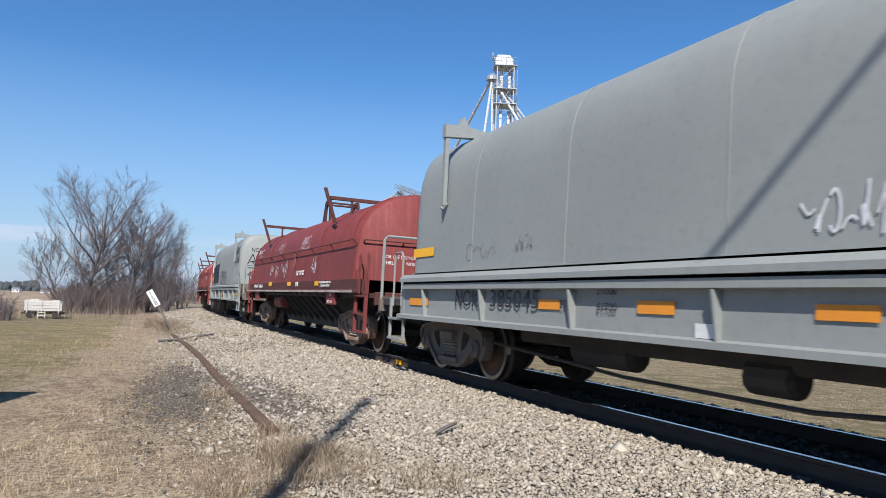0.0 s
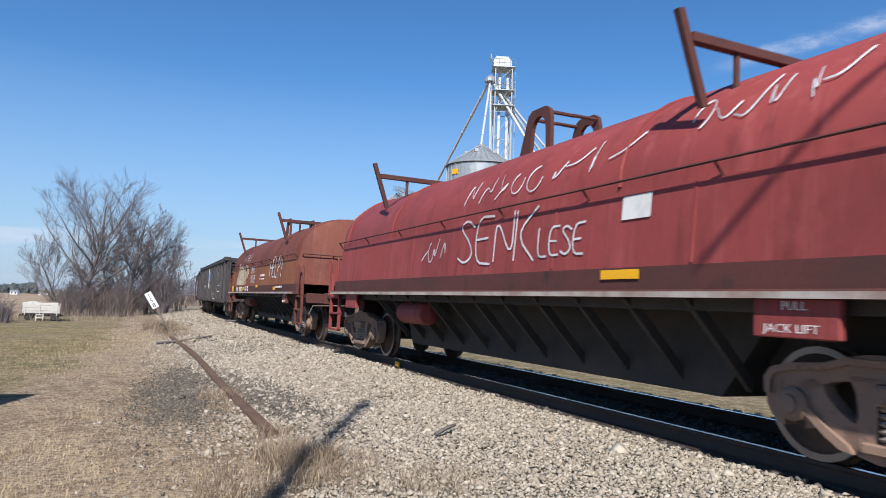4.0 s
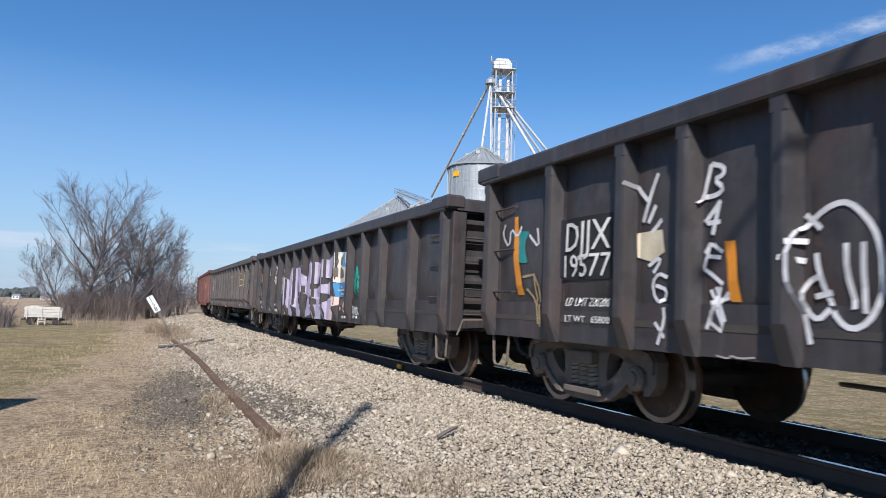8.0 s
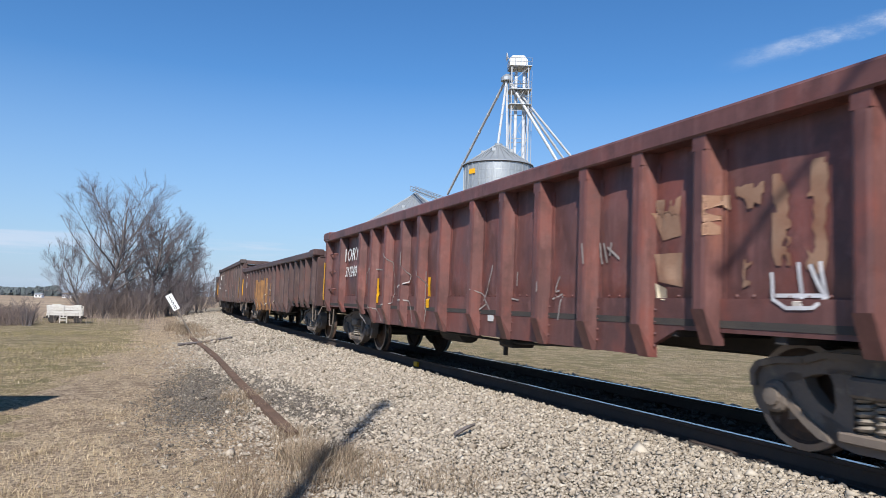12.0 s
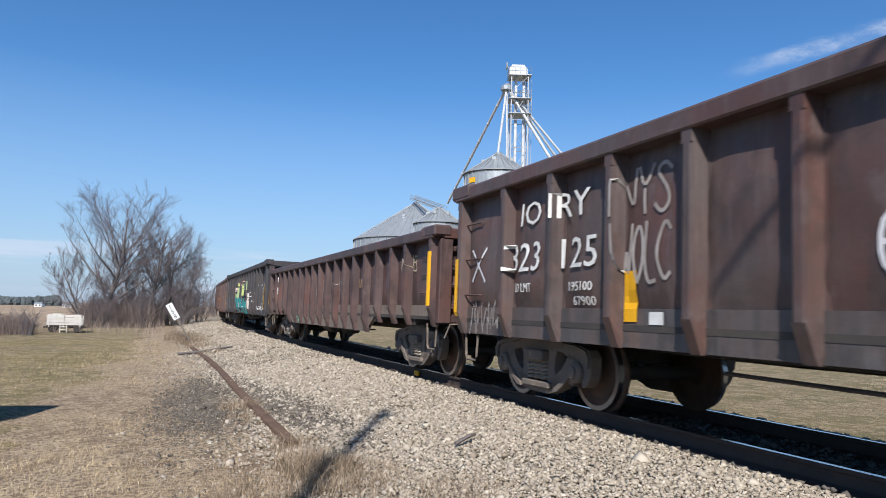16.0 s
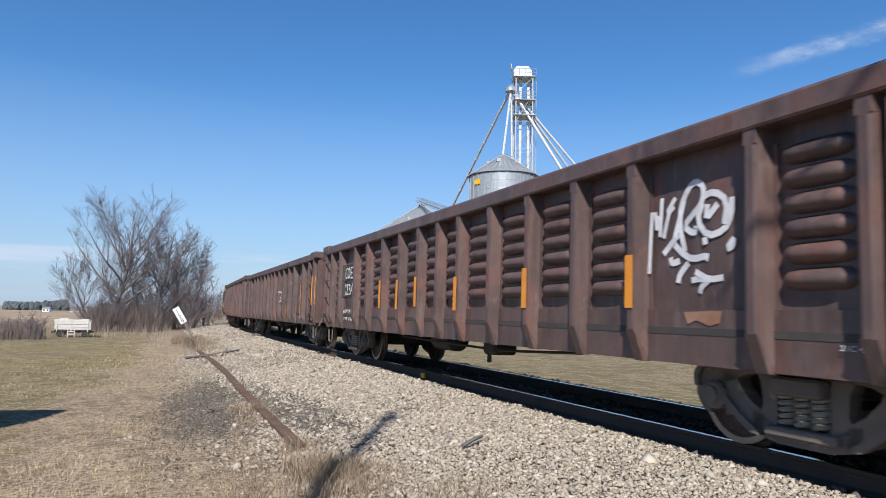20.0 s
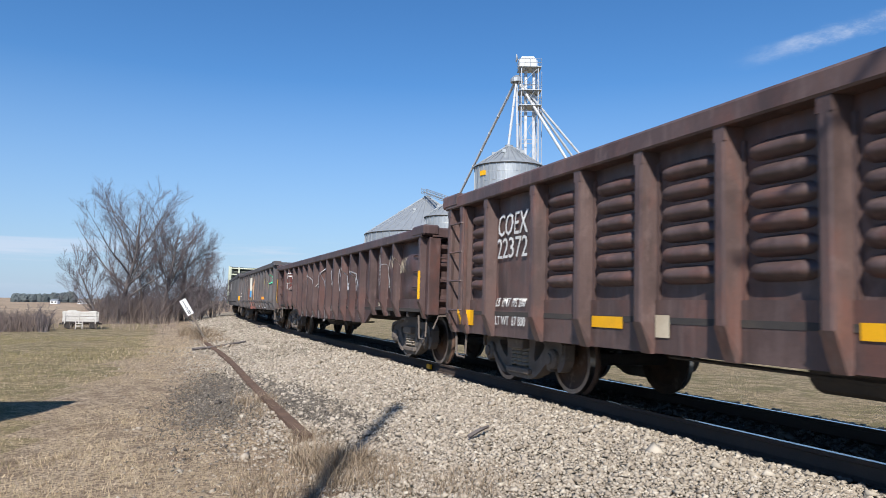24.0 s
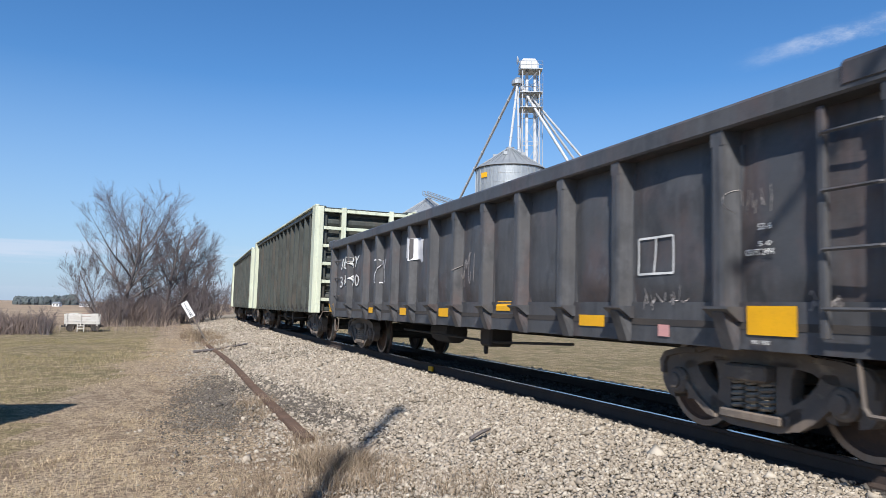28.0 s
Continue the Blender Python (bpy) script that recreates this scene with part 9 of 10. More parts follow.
    art(t["G"], 1.02, 1.70, 0.68, 1.38, "0h 8n js zz z5 u0 90 22", M_PURPLE, 0, 0.009)
    art(t["G"], 1.33, 1.64, 0.68, 0.96, "0z zp u0 91", M_BLUSH, 0, 0.011)
    art(t["G"], -3.65, -3.24, 0.70, 0.92, "2z wo z0 02", M_BLUSH, 0, 0.011)
    art(t["G"], 3.40, 3.60, 1.53, 1.88, "0l 5v gz st zj u9 w0 q2 cd", M_JADE, 0, 0.008)
    art(t["G"], 3.27, 3.55, 1.38, 1.77, "0z du pj yc z8 n0 ac 3r", M_JADE, 0, 0.008)
    art(t["G"], 3.20, 3.51, 1.24, 1.61, "0z fv si z9 y0 j5 ah", M_JADE, 0, 0.008)
    art(t["G"], 3.59, 3.83, 1.36, 1.76, "0r dv yz zr tg k5 70 02 0c", M_JADE, 0, 0.008)
    art(t["G"], 3.51, 3.83, 1.20, 1.50, "oo uz yy wq zb o2 20 0b 7g fg", M_JADE, 0, 0.008)
    art(t["G"], 3.35, 3.48, 1.19, 1.24, "0s gz z0 g0", M_JADE, 0, 0.008)
    art(t["G"], 3.29, 3.82, 1.26, 1.73, "cv hm ji|0m 5h ca|o9 ud ym|g5 n4 z0|kv rz|mo qn", M_SPRAYK, 0.02, 0.012)
    art(t["G"], 2.09, 2.70, 1.54, 2.23, "0z zy y0 10", M_POSTER, 0, 0.007)
    art(t["G"], 2.11, 2.74, 1.22, 1.53, "0z xz z3 10", M_BLUE, 0, 0.008)
    art(t["G"], 2.19, 2.67, 1.88, 2.24, "ez z5 y0 g2 ic 4e 0n", M_BLUE, 0, 0.01)
    art(t["G"], 2.12, 2.44, 1.93, 2.13, "1o bz vv zh v0 80 09", M_TORN, 0, 0.012)
    art(t["G"], 2.09, 2.61, 1.63, 1.88, "0z hz xo z4 b0 17", M_TORN, 0, 0.012)
    art(t["G"], 2.32, 2.45, 1.43, 1.48, "0s zz z0 00", M_POSTER, 0, 0.011)
    art(t["G"], 2.14, 2.68, 1.35, 1.39, "0z zz z0 00", M_POSTER, 0, 0.011)
    art(t["G"], 2.25, 2.59, 1.27, 1.32, "0s zz y7 10", M_POSTER, 0, 0.011)
    art(t["G"], 2.47, 2.66, 0.88, 1.12, "0p dz tp za m0 66", M_BLUSH, 0, 0.008)
    art(t["G"], 2.23, 2.34, 0.90, 1.01, "0w pz zd d0", M_BLUSH, 0, 0.008)
    art(t["G"], 1.89, 2.18, 0.99, 1.25, "0u gz zu y9 m0 5f", M_BLUSH, 0, 0.008)
    art(t["C"], -5.24, -2.37, 1.59, 2.68, "0y iy yz xg zc z7 y2 x1 v3 t1 r4 o1 l4 j1 g3 e0 50 4f 0g", M_SPRAYK, 0, 0.006)
    art(t["C"], -1.74, -0.50, 1.60, 2.23, "0i 6s dw oz tx vl za y2 u0 p1 n8 i9 i0 a0 ch 67 4a 2g 0i", M_SPRAYN, 0.035, 0.009)
    art(t["C"], -1.17, 0.07, 1.59, 2.29, "0m 3o 5k 4g 1h 0k|dr ex hz lu mq fj bj|ai gk gr mr rr wr wk nj ji ke xe zd z2|i2 n6 qa p0", M_SPRAYN, 0.035, 0.009)
    art(t["C"], -0.03, 0.52, 1.61, 2.25, "0l 3v fw bo 3n mj vj zo vw rz lz gv do|6j ie n7 kg vb w0 k0", M_SPRAYN, 0.035, 0.009)
    art(t["C"], 0.56, 1.33, 1.57, 2.18, "0f 1w ax cm ev gn hx yz wm mo mi zh z1|7l 8f 3f 32|c1 b9 ib j0|pa pj", M_SPRAYN, 0.035, 0.009)
    art(t["C"], 1.56, 1.82, 1.61, 1.78, "04 0g gz qj q0|5c zj", M_SPRAYN, 0.025, 0.009)
    art(t["C"], -0.41, 0.74, 0.81, 1.17, "1y jz nz yz z6 n2 30 0i", M_LEMON, 0, 0.006)
    art(t["C"], -0.39, 0.71, 1.16, 1.34, "00 2z bv jz or xp z4", M_CREAM, 0, 0.006)
    art(t["C"], -0.41, 0.18, 0.81, 1.35, "rl ki ha n6 sa qe|70 0c 1p 8z jy rn yh z9 y3 s1", M_SPRAYK, 0.05, 0.01)
    art(t["C"], 0.04, 0.72, 0.87, 1.35, "0y 9z fo f9 b1|is ix ry ym z8 x0|i7 if li oc m6 i7", M_SPRAYK, 0.045, 0.01)
    art(t["C"], 0.71, 1.02, 0.85, 1.27, "c3 cd ll wh za z0|0y cz ar lm", M_SPRAYK, 0.045, 0.01)
    art(t["C"], -0.72, -0.40, 0.84, 1.15, "5o gq h9 03 0g|mz q0|n9 ye z2", M_SPRAYK, 0.03, 0.01)
    art(t["C"], 0.86, 1.06, 0.85, 1.17, "5y zz x0 00", M_SPRAYW, 0, 0.006)
    art(t["C"], 1.43, 1.85, 0.85, 1.17, "0w dz qp zy z1 q0 b5", M_CREAM, 0, 0.006)
    art(t["C"], 1.49, 1.84, 0.94, 1.36, "0z 2l bf ij kv|lt jb r0 vr zy", M_SPRAYN, 0.05, 0.01)
    art(t["E"], -4.83, -1.87, 1.55, 2.40, "01 09 2f 2p 3y 6z 7w 8o 9v bv dt gs ho lt pw su to uu vq zj wf v8 ud t9 t1 o0 i0 70", M_CREAM2, 0, 0.006)
    art(t["E"], -4.83, -3.32, 1.55, 2.38, "10 09 4g 4o 7y dz fv gn|cb bg dm gi hd|c0 cb gd|e1 dc|na x8 z1|na nt qr|x8 yr", M_SPRAYK, 0.025, 0.01)
    art(t["E"], -2.99, -2.40, 1.57, 2.24, "18 1w 8z|0e 6h eg g9 e0|lj uf y8 v0|kk sw|5y kl|ye zs", M_SPRAYK, 0.03, 0.01)
    art(t["E"], -2.96, -2.52, 2.06, 2.21, "0z zu l0", M_SPRAYK, 0, 0.01)
    art(t["E"], -4.87, -1.87, 1.55, 2.64, "tj un vk zf wc v6 ua t9|00 07 2c 2j 3r 6s 8q|go fu hx iz js io hl|mn pp sn", M_SPRAYW, 0.025, 0.012)
    art(t["F"], 5.13, 6.16, 1.65, 2.34, "3t 7o bf|av 9p bh|fx gn hg|ny nq ih|tk ok jg|bh hi lb ub|0z 2k 62|n8 t4|xm w4 z0", M_FAINT, 0.045, 0.009)
    art(t["F"], 5.21, 6.04, 0.85, 1.34, "0z 4h 50|0z 9q b3|4g jh|7o gp|hw j6|o7 nm pp si r8|v7 up zp yj vh zd y2", M_SAND, 0.045, 0.009)
    art(t["F"], 6.41, 7.21, 0.85, 1.40, "0z 5k 8s bk lk|3v 7p|bk kr|ce d4 j0 q1 sa|gh lg oa i6|qi vo zm|lp rj vk", M_SAND, 0.05, 0.009)
    art(t["F"], 6.77, 6.93, 1.24, 2.22, "4z qz mo z0 d0 0j", M_ORANGE, 0, 0.01)
    art(t["F"], 6.55, 7.13, 1.45, 2.10, "4z 9q lc s0|zx ot dk 04", M_MINT, 0.06, 0.013)
    art(t["F"], 7.01, 7.25, 1.33, 1.65, "3o 7b gl j8 sk z0|01 z0|ax iz ju cu|73 df n0 vf", M_FAINT, 0.02, 0.009)
    art(t["F"], 3.65, 3.81, 1.19, 1.69, "0z mz z0 i1", M_ORANGE, 0, 0.01)
    art(t["F"], 2.34, 3.02, 0.76, 1.42, "0z e0|3u v1|cs yd n1|98 z5|0z 6j od", M_SPRAYW, 0.03, 0.009)
    art(t["F"], 4.38, 4.81, 0.98, 1.96, "0z xx|7y bo|jx kl|sw tl|7a f6 o9 v5|56 z4|f3 d0 k0", M_FAINT, 0.015, 0.009)
    art(t["N"], -0.46, 0.16, 2.05, 2.59, "0z yy z0 o3 jd 6c 16", M_POSTER, 0, 0.006)
    art(t["N"], -0.35, 0.15, 2.10, 2.59, "ez zc o0 mj 0g", M_PALEBLUE, 0, 0.009)
    art(t["N"], -2.92, 0.82, 0.82, 1.57, "0z 5w dy kw ks nu rv uv zy z0 v0 n0 d1 91 41 2g", M_DKTEAL, 0, 0.006)
    art(t["N"], -2.97, 0.84, 1.44, 2.41, "0f 9l 9z dv dn gr kr on ot qt rj ui vo vt zu z4 u1 n0 d1 52 05", M_SPRAYK, 0, 0.0065)
    art(t["N"], -2.93, -1.97, 1.51, 1.95, "0l ci zz z5 j0 16", M_LIME, 0, 0.01)
    art(t["N"], -1.94, -1.57, 2.10, 2.35, "0z nw zk z0 06", M_LIME, 0, 0.01)
    art(t["N"], -1.98, -1.53, 1.48, 2.10, "0z ww z0 41", M_LIME, 0, 0.01)
    art(t["N"], -1.54, -1.31, 1.51, 2.12, "0w uz z7 20", M_LIME, 0, 0.01)
    art(t["N"], -1.31, -0.79, 1.54, 2.02, "04 my zz z4 20", M_LIME, 0, 0.01)
    art(t["N"], -0.60, 0.30, 1.44, 2.10, "0z 8v mn zp z0 n2 cf 8i 86 08", M_LIME, 0, 0.01)
    art(t["N"], 0.30, 0.56, 1.56, 1.97, "0v yz ze q2 30", M_LIME, 0, 0.01)
    art(t["N"], 0.57, 0.84, 2.16, 2.28, "0w zz y0 09", M_LIME, 0, 0.01)
    art(t["N"], 0.55, 0.83, 2.00, 2.09, "0z zz z0 44", M_LIME, 0, 0.01)
    art(t["N"], 0.55, 0.83, 1.55, 1.94, "0x zz y0 24", M_LIME, 0, 0.01)
    art(t["N"], -1.94, -1.57, 2.10, 2.35, "0z zo x0 08", M_ACID, 0, 0.012)
    art(t["N"], -1.81, -1.59, 1.55, 2.06, "0z zy w0 53", M_ACID, 0, 0.012)
    art(t["N"], 0.41, 0.54, 1.97, 2.09, "3z ww z0 09", M_ACID, 0, 0.012)
    art(t["N"], 0.43, 0.55, 1.58, 1.96, "3z zy t4 00", M_ACID, 0, 0.012)
    art(t["N"], -2.82, -2.64, 1.54, 1.81, "0z zv t0 44", M_ACID, 0, 0.012)
    art(t["N"], -2.92, -2.59, 1.25, 1.59, "0z yw z0 44", M_TEAL2, 0, 0.009)
    art(t["N"], -2.40, -1.53, 0.88, 1.53, "0y zz z0 i1 de 3k", M_TEAL2, 0, 0.009)
    art(t["N"], -1.48, -0.83, 0.88, 1.55, "0z zw xj l3 30", M_TEAL2, 0, 0.009)
    art(t["N"], -0.83, -0.46, 1.21, 1.50, "0z yv z4 40", M_TEAL2, 0, 0.009)
    art(t["N"], -0.02, 0.25, 0.86, 1.47, "0w wz z0 80", M_TEAL2, 0, 0.009)
    art(t["N"], 0.28, 0.80, 0.85, 1.11, "bz zr z0 00 0f", M_TEAL2, 0, 0.009)
    art(t["N"], 0.57, 0.82, 1.10, 1.55, "0x zz w0 h3", M_TEAL2, 0, 0.009)
    art(t["N"], -2.58, 0.57, 0.77, 2.17, "cv ck|em iu|kz lk jj|ps pp sm|02 1e 3i 7l|wj zj zo|df gc f0|si ua u1|ci c4", M_SPRAYK, 0.07, 0.013)
    art(t["N"], -0.71, -0.09, 0.93, 1.72, "hr oz wq zb j0 03", M_SPRAYK, 0.1, 0.013)
    art(t["N"], -2.97, -1.26, 1.88, 2.40, "00 19 6c f5 hi jr lz qz tm ym z3", M_PINK, 0.05, 0.014)
    art(t["N"], -1.26, 0.84, 1.94, 2.31, "0i 6f 6o am ee fs jt jh l3 q0 qi sj sv uz zy", M_PINK, 0.05, 0.014)
    art(t["N"], -2.93, -2.22, 1.85, 2.06, "0p cz zh v0 20", M_BLUSH, 0, 0.014)
    art(t["N"], -0.73, -0.27, 0.95, 1.50, "0i oi pz wt zf r1 h0 53", M_BLUSH, 0, 0.014)
    art(t["N"], -0.73, -0.27, 0.95, 1.50, "0i oi pz wt zf r1 h0 53 0i", M_PINK, 0.03, 0.0155)
    art(t["N"], -0.22, 0.06, 1.18, 1.54, "0z lw zi w0 le", M_PINK, 0, 0.014)
    art(t["N"], 0.37, 0.51, 1.16, 1.45, "cz we z0 05", M_PINK, 0, 0.014)
    art(t["N"], -2.91, -2.72, 0.94, 1.21, "0z xu z0 29", M_PINK, 0, 0.014)
    art(t["N"], -2.05, -1.90, 0.75, 1.07, "0z xv z0 e0", M_PINK, 0, 0.014)
    art(t["N"], -1.14, -1.05, 0.77, 1.16, "0z zy j0 00", M_PINK, 0, 0.014)
    art(t["N"], -2.17, 0.80, 0.75, 1.68, "8t 84|0d 20|al c9 c1|gs hi gc|mz qk q2|uv ui|vd xb zb|jr kl", M_SPRAYW, 0.03, 0.0155)
    art(t["N"], -3.51, -2.90, 0.88, 1.78, "0q wz z2 m0 fb 3g", M_CREAM, 0, 0.009)
    art(t["N"], -3.42, -2.94, 0.93, 1.66, "2w tj|0n vr|cr i4|nt r0|3k yc|fc z4|6s cf|sz wf", M_SPRAYK, 0.02, 0.012)
    art(t["N"], 0.09, 2.04, 0.74, 1.41, "0z zt z1 m0 16", M_DKTEAL, 0, 0.0055)
    art(t["N"], 0.04, 0.88, 2.00, 2.24, "0z zn y0 10", M_LIME, 0, 0.01)
    art(t["N"], 1.05, 1.88, 1.85, 2.29, "0z zy z0 h2 06", M_LIME, 0, 0.01)
    art(t["N"], 1.06, 1.42, 1.89, 2.29, "0z vy z0 23", M_ACID, 0, 0.012)
    art(t["N"], 0.99, 1.46, 1.44, 1.76, "0s zz x3 40", M_TEAL2, 0, 0.01)
    art(t["N"], 1.58, 2.04, 0.86, 1.51, "0z xy z3 40", M_TEAL2, 0, 0.01)
    art(t["N"], 1.10, 1.42, 1.76, 1.87, "0z zz z0 50", M_PINK, 0, 0.012)
    art(t["N"], 1.04, 1.47, 1.38, 1.47, "0v zz z4 20", M_PINK, 0, 0.012)
    art(t["N"], 0.84, 1.89, 0.76, 2.11, "3z 5o 0e|mt nk zi|0e h0", M_SPRAYK, 0.08, 0.011)
    art(t["N"], 0.73, 1.00, 1.35, 1.81, "0z d4 z0", M_PINK, 0.045, 0.013)
    art(t["N"], 1.84, 2.05, 1.53, 2.16, "0r sz z0 55", M_PINK, 0, 0.012)
    art(t["N"], 1.75, 2.03, 1.34, 1.49, "0x qz z0 50", M_LIME, 0, 0.013)
    art(t["N"], 2.04, 2.84, 0.97, 2.04, "0z ex ip ul za x8 q7 p0 a3 31", M_BONE, 0, 0.01)
    art(t["N"], 2.37, 2.79, 1.29, 1.69, "4v v0|07 ze|ez c4 w0", M_SPRAYK, 0.03, 0.013)
    art(t["N"], 3.42, 4.01, 1.34, 1.76, "7w 0m 5d an|dw dd|dr is hm dl|ks le|qu pe tc|xr rl zd|uz vc|96 q5|i9 q5 h0", M_SPRAYW, 0.035, 0.01)
    art(t["S"], -1.92, 0.86, 0.70, 1.07, "0y kw qx yz zp y3 q3 10", M_SALMON, 0, 0.006)
    art(t["S"], 0.26, 0.74, 0.93, 1.11, "0z zx ua f0", M_CREAM, 0, 0.008)
    art(t["S"], -1.42, -1.09, 0.74, 2.27, "0z ty z0 70 1d", M_SALMON, 0, 0.007)
    art(t["S"], -0.32, -0.03, 1.07, 2.45, "0z mz yr z1 d0 02", M_CREAM, 0, 0.007)
    art(t["S"], -0.32, -0.21, 1.07, 2.45, "0z wz z0 d0", M_SPRAYW, 0, 0.009)
    art(t["S"], 0.00, 0.76, 1.11, 2.39, "2z fz qt zq y4 m0 11 0k", M_RUSTCREAM, 0, 0.007)
    art(t["S"], -2.51, -1.92, 0.72, 1.08, "0z zz z1 10", M_CHARPATCH, 0, 0.01)
    art(t["S"], -0.28, 0.13, 0.71, 0.97, "0w zz z1 00", M_CHARPATCH, 0, 0.01)
    art(t["S"], 0.74, 0.86, 1.05, 1.19, "0w zz w3 00", M_CHARPATCH, 0, 0.01)
    art(t["S"], -2.18, -1.41, 1.14, 2.10, "0m dm xz z1 00", M_RUSTPATCH, 0, 0.006)
    art(t["S"], -2.16, -1.45, 2.10, 2.31, "0z zz z7 00", M_RUSTPATCH, 0, 0.006)
    art(t["S"], -3.27, -1.45, 1.12, 2.30, "zs oc|od l0|cy 0r 27 c0|3z 0u|4v 7l", M_FAINT, 0.03, 0.01)
    art(t["S"], -1.07, -0.42, 1.61, 2.31, "0z zy w0 01", M_POSTER, 0, 0.006)
    art(t["S"], -1.05, -0.46, 1.68, 2.29, "iz zh h0 0i", M_BLUE, 0, 0.009)
    art(t["S"], -1.07, -0.46, 1.29, 1.62, "0z yw z0 03", M_BLUE, 0, 0.008)
    art(t["S"], -0.99, -0.91, 1.90, 2.06, "0z zz z2 00", M_POSTER, 0, 0.012)
    art(t["S"], -0.85, -0.75, 1.91, 2.08, "7z zz z0 02", M_POSTER, 0, 0.012)
    art(t["S"], -0.66, -0.57, 1.92, 2.11, "4z zx v2 00", M_POSTER, 0, 0.012)
    art(t["S"], -0.85, -0.72, 1.53, 1.57, "0z zz z0 00", M_POSTER, 0, 0.011)
    art(t["S"], -1.04, -0.50, 1.43, 1.50, "0z zp z0 0a", M_POSTER, 0, 0.011)
    art(t["S"], -0.94, -0.62, 1.35, 1.41, "0z zz z6 10", M_POSTER, 0, 0.011)
    art(t["S"], -1.05, -0.46, 1.12, 1.25, "0u zz y0 03", M_AMBER2, 0, 0.01)
    art(t["H"], -0.87, -0.51, 1.30, 2.33, "0y bz ox uu sl ii me xa z7 p1 g0 43", M_YELLOWG, 0.07, 0.01)
    art(t["H"], -0.90, -0.80, 1.39, 2.31, "bz io zg|p0 07", M_YELLOWG, 0.03, 0.01)
    art(t["H"], -1.17, -0.77, 1.49, 1.92, "wr z0|0n bx oz wr", M_FAINT, 0.02, 0.01)
    art(t["H"], -1.09, -0.87, 1.13, 1.68, "0t rz zv gr ga r0 b0 2d", M_ORANGE, 0, 0.01)
    art(t["H"], -4.17, -2.76, 0.71, 1.14, "0y 22 4o 84 aw e0|ku r7 tv vz zr x4|nx p2", M_PINKF, 0.03, 0.01)
    art(t["F"], -5.16, -4.78, 1.83, 2.37, "0w kj|vz lk b7|sg i6|z7 m0", M_SPRAYW, 0.045, 0.01)
    art(t["F"], -5.12, -4.73, 1.56, 1.85, "0y vz za i0 16", M_CREAM, 0, 0.008)
    art(t["F"], -4.96, -4.70, 0.81, 1.59, "0w jz oy 9t|zr jt 7p bi qh zm do|uf wa k0|f9 w3", M_SPRAYW, 0.035, 0.011)
    art(t["F"], -4.29, -4.04, 1.75, 2.35, "dz 6n 0g|dz zw zs ir zm oj 3j|tg ea 36 s6|rg h0", M_SPRAYW, 0.042, 0.01)
    art(t["F"], -4.26, -4.00, 0.93, 1.69, "qv 9z 0u nt|0p qj|9z 0p|ni 52|8h y0 36 zg|bc ze|gi v5", M_SPRAYW, 0.035, 0.01)
    art(t["F"], -4.05, -3.88, 1.20, 1.69, "0z lz z0 c0", M_ORANGE, 0, 0.011)
    art(t["F"], -3.41, -2.73, 0.91, 1.88, "ct 6x|5t 9w hz nz tv xq zj yb u6 o4 j6 ec bj an|5t 3l 5a 80|bh 7g 5c 78 b6 g9|9c gd|mp mi p9|sp sg t8|0m 6l|3q 7q", M_SPRAYW, 0.042, 0.01)
    art(t["F"], -7.76, -6.85, 1.80, 2.16, "3z 0m 84 9u gg kt|xo z0 rh", M_SPRAYW, 0.035, 0.01)
    art(t["F"], -7.53, -7.06, 1.64, 2.08, "0z zu rj y0 j1 am", M_TEAL2, 0, 0.008)
    art(t["F"], -7.43, -7.17, 1.26, 2.23, "0z cz me z0 d0 1j", M_ORANGE, 0, 0.009)
    art(t["F"], -7.19, -6.79, 0.89, 1.51, "0x sz z0|8p ue|ly v2", M_SAND, 0.03, 0.01)
    art(t["F"], -6.40, -5.53, 1.41, 2.09, "0z yy z0 02", M_SPRAYK, 0, 0.005)
    art(t["F"], -4.12, -3.73, 0.75, 0.78, "0n c0 ez lc zz", M_FAINT, 0.015, 0.01)
    art(t["H"], -0.12, 0.62, 1.25, 2.31, "qz or 7o 4k|4i je 96 c0|q9 z5 z0|1i 0a 91", M_YELLOWG, 0.04, 0.01)
    art(t["H"], 1.03, 1.63, 1.41, 2.31, "zz xs jq qg r4 j0 a2|a2 5q|0q 8p", M_YELLOWG, 0.04, 0.01)
    art(t["H"], 1.87, 2.23, 1.85, 2.20, "0x gj|gv 4m|jz rp z4 d6|17 d0", M_FAINT, 0.02, 0.01)
    art(t["H"], 3.56, 3.71, 1.26, 1.67, "0z ny z0 c0", M_ORANGE, 0, 0.01)
    art(t["H"], 1.45, 1.55, 1.18, 1.46, "0z oz z0 70", M_ORANGE, 0, 0.01)
    art(t["H"], 4.26, 4.74, 0.83, 1.16, "0w xz z2 10 0w|ky l1|1a yc", M_SPRAYW, 0.04, 0.01)
    art(t["H"], 2.01, 2.62, 0.74, 1.12, "4d 00|8y d1|cz 91|lz l2|tv p3|xt z7", M_PINKF, 0.025, 0.01)
    art(t["H"], -0.35, 0.11, 0.73, 1.02, "0y xz z0 71", M_RUSTPATCH, 0, 0.006)
    art(t["H"], -2.13, -1.75, 0.72, 1.05, "0y wz z2 60", M_RUSTPATCH, 0, 0.006)
    art(t["L"], 5.43, 6.09, 1.85, 2.12, "0w 5a h0 u0 zh yu uz pe n1|6t e3|gt j1|iq mn", M_FAINT, 0.035, 0.01)
    art(t["L"], 5.56, 5.94, 1.70, 1.82, "0t zz x3 20", M_CREAM, 0, 0.009)
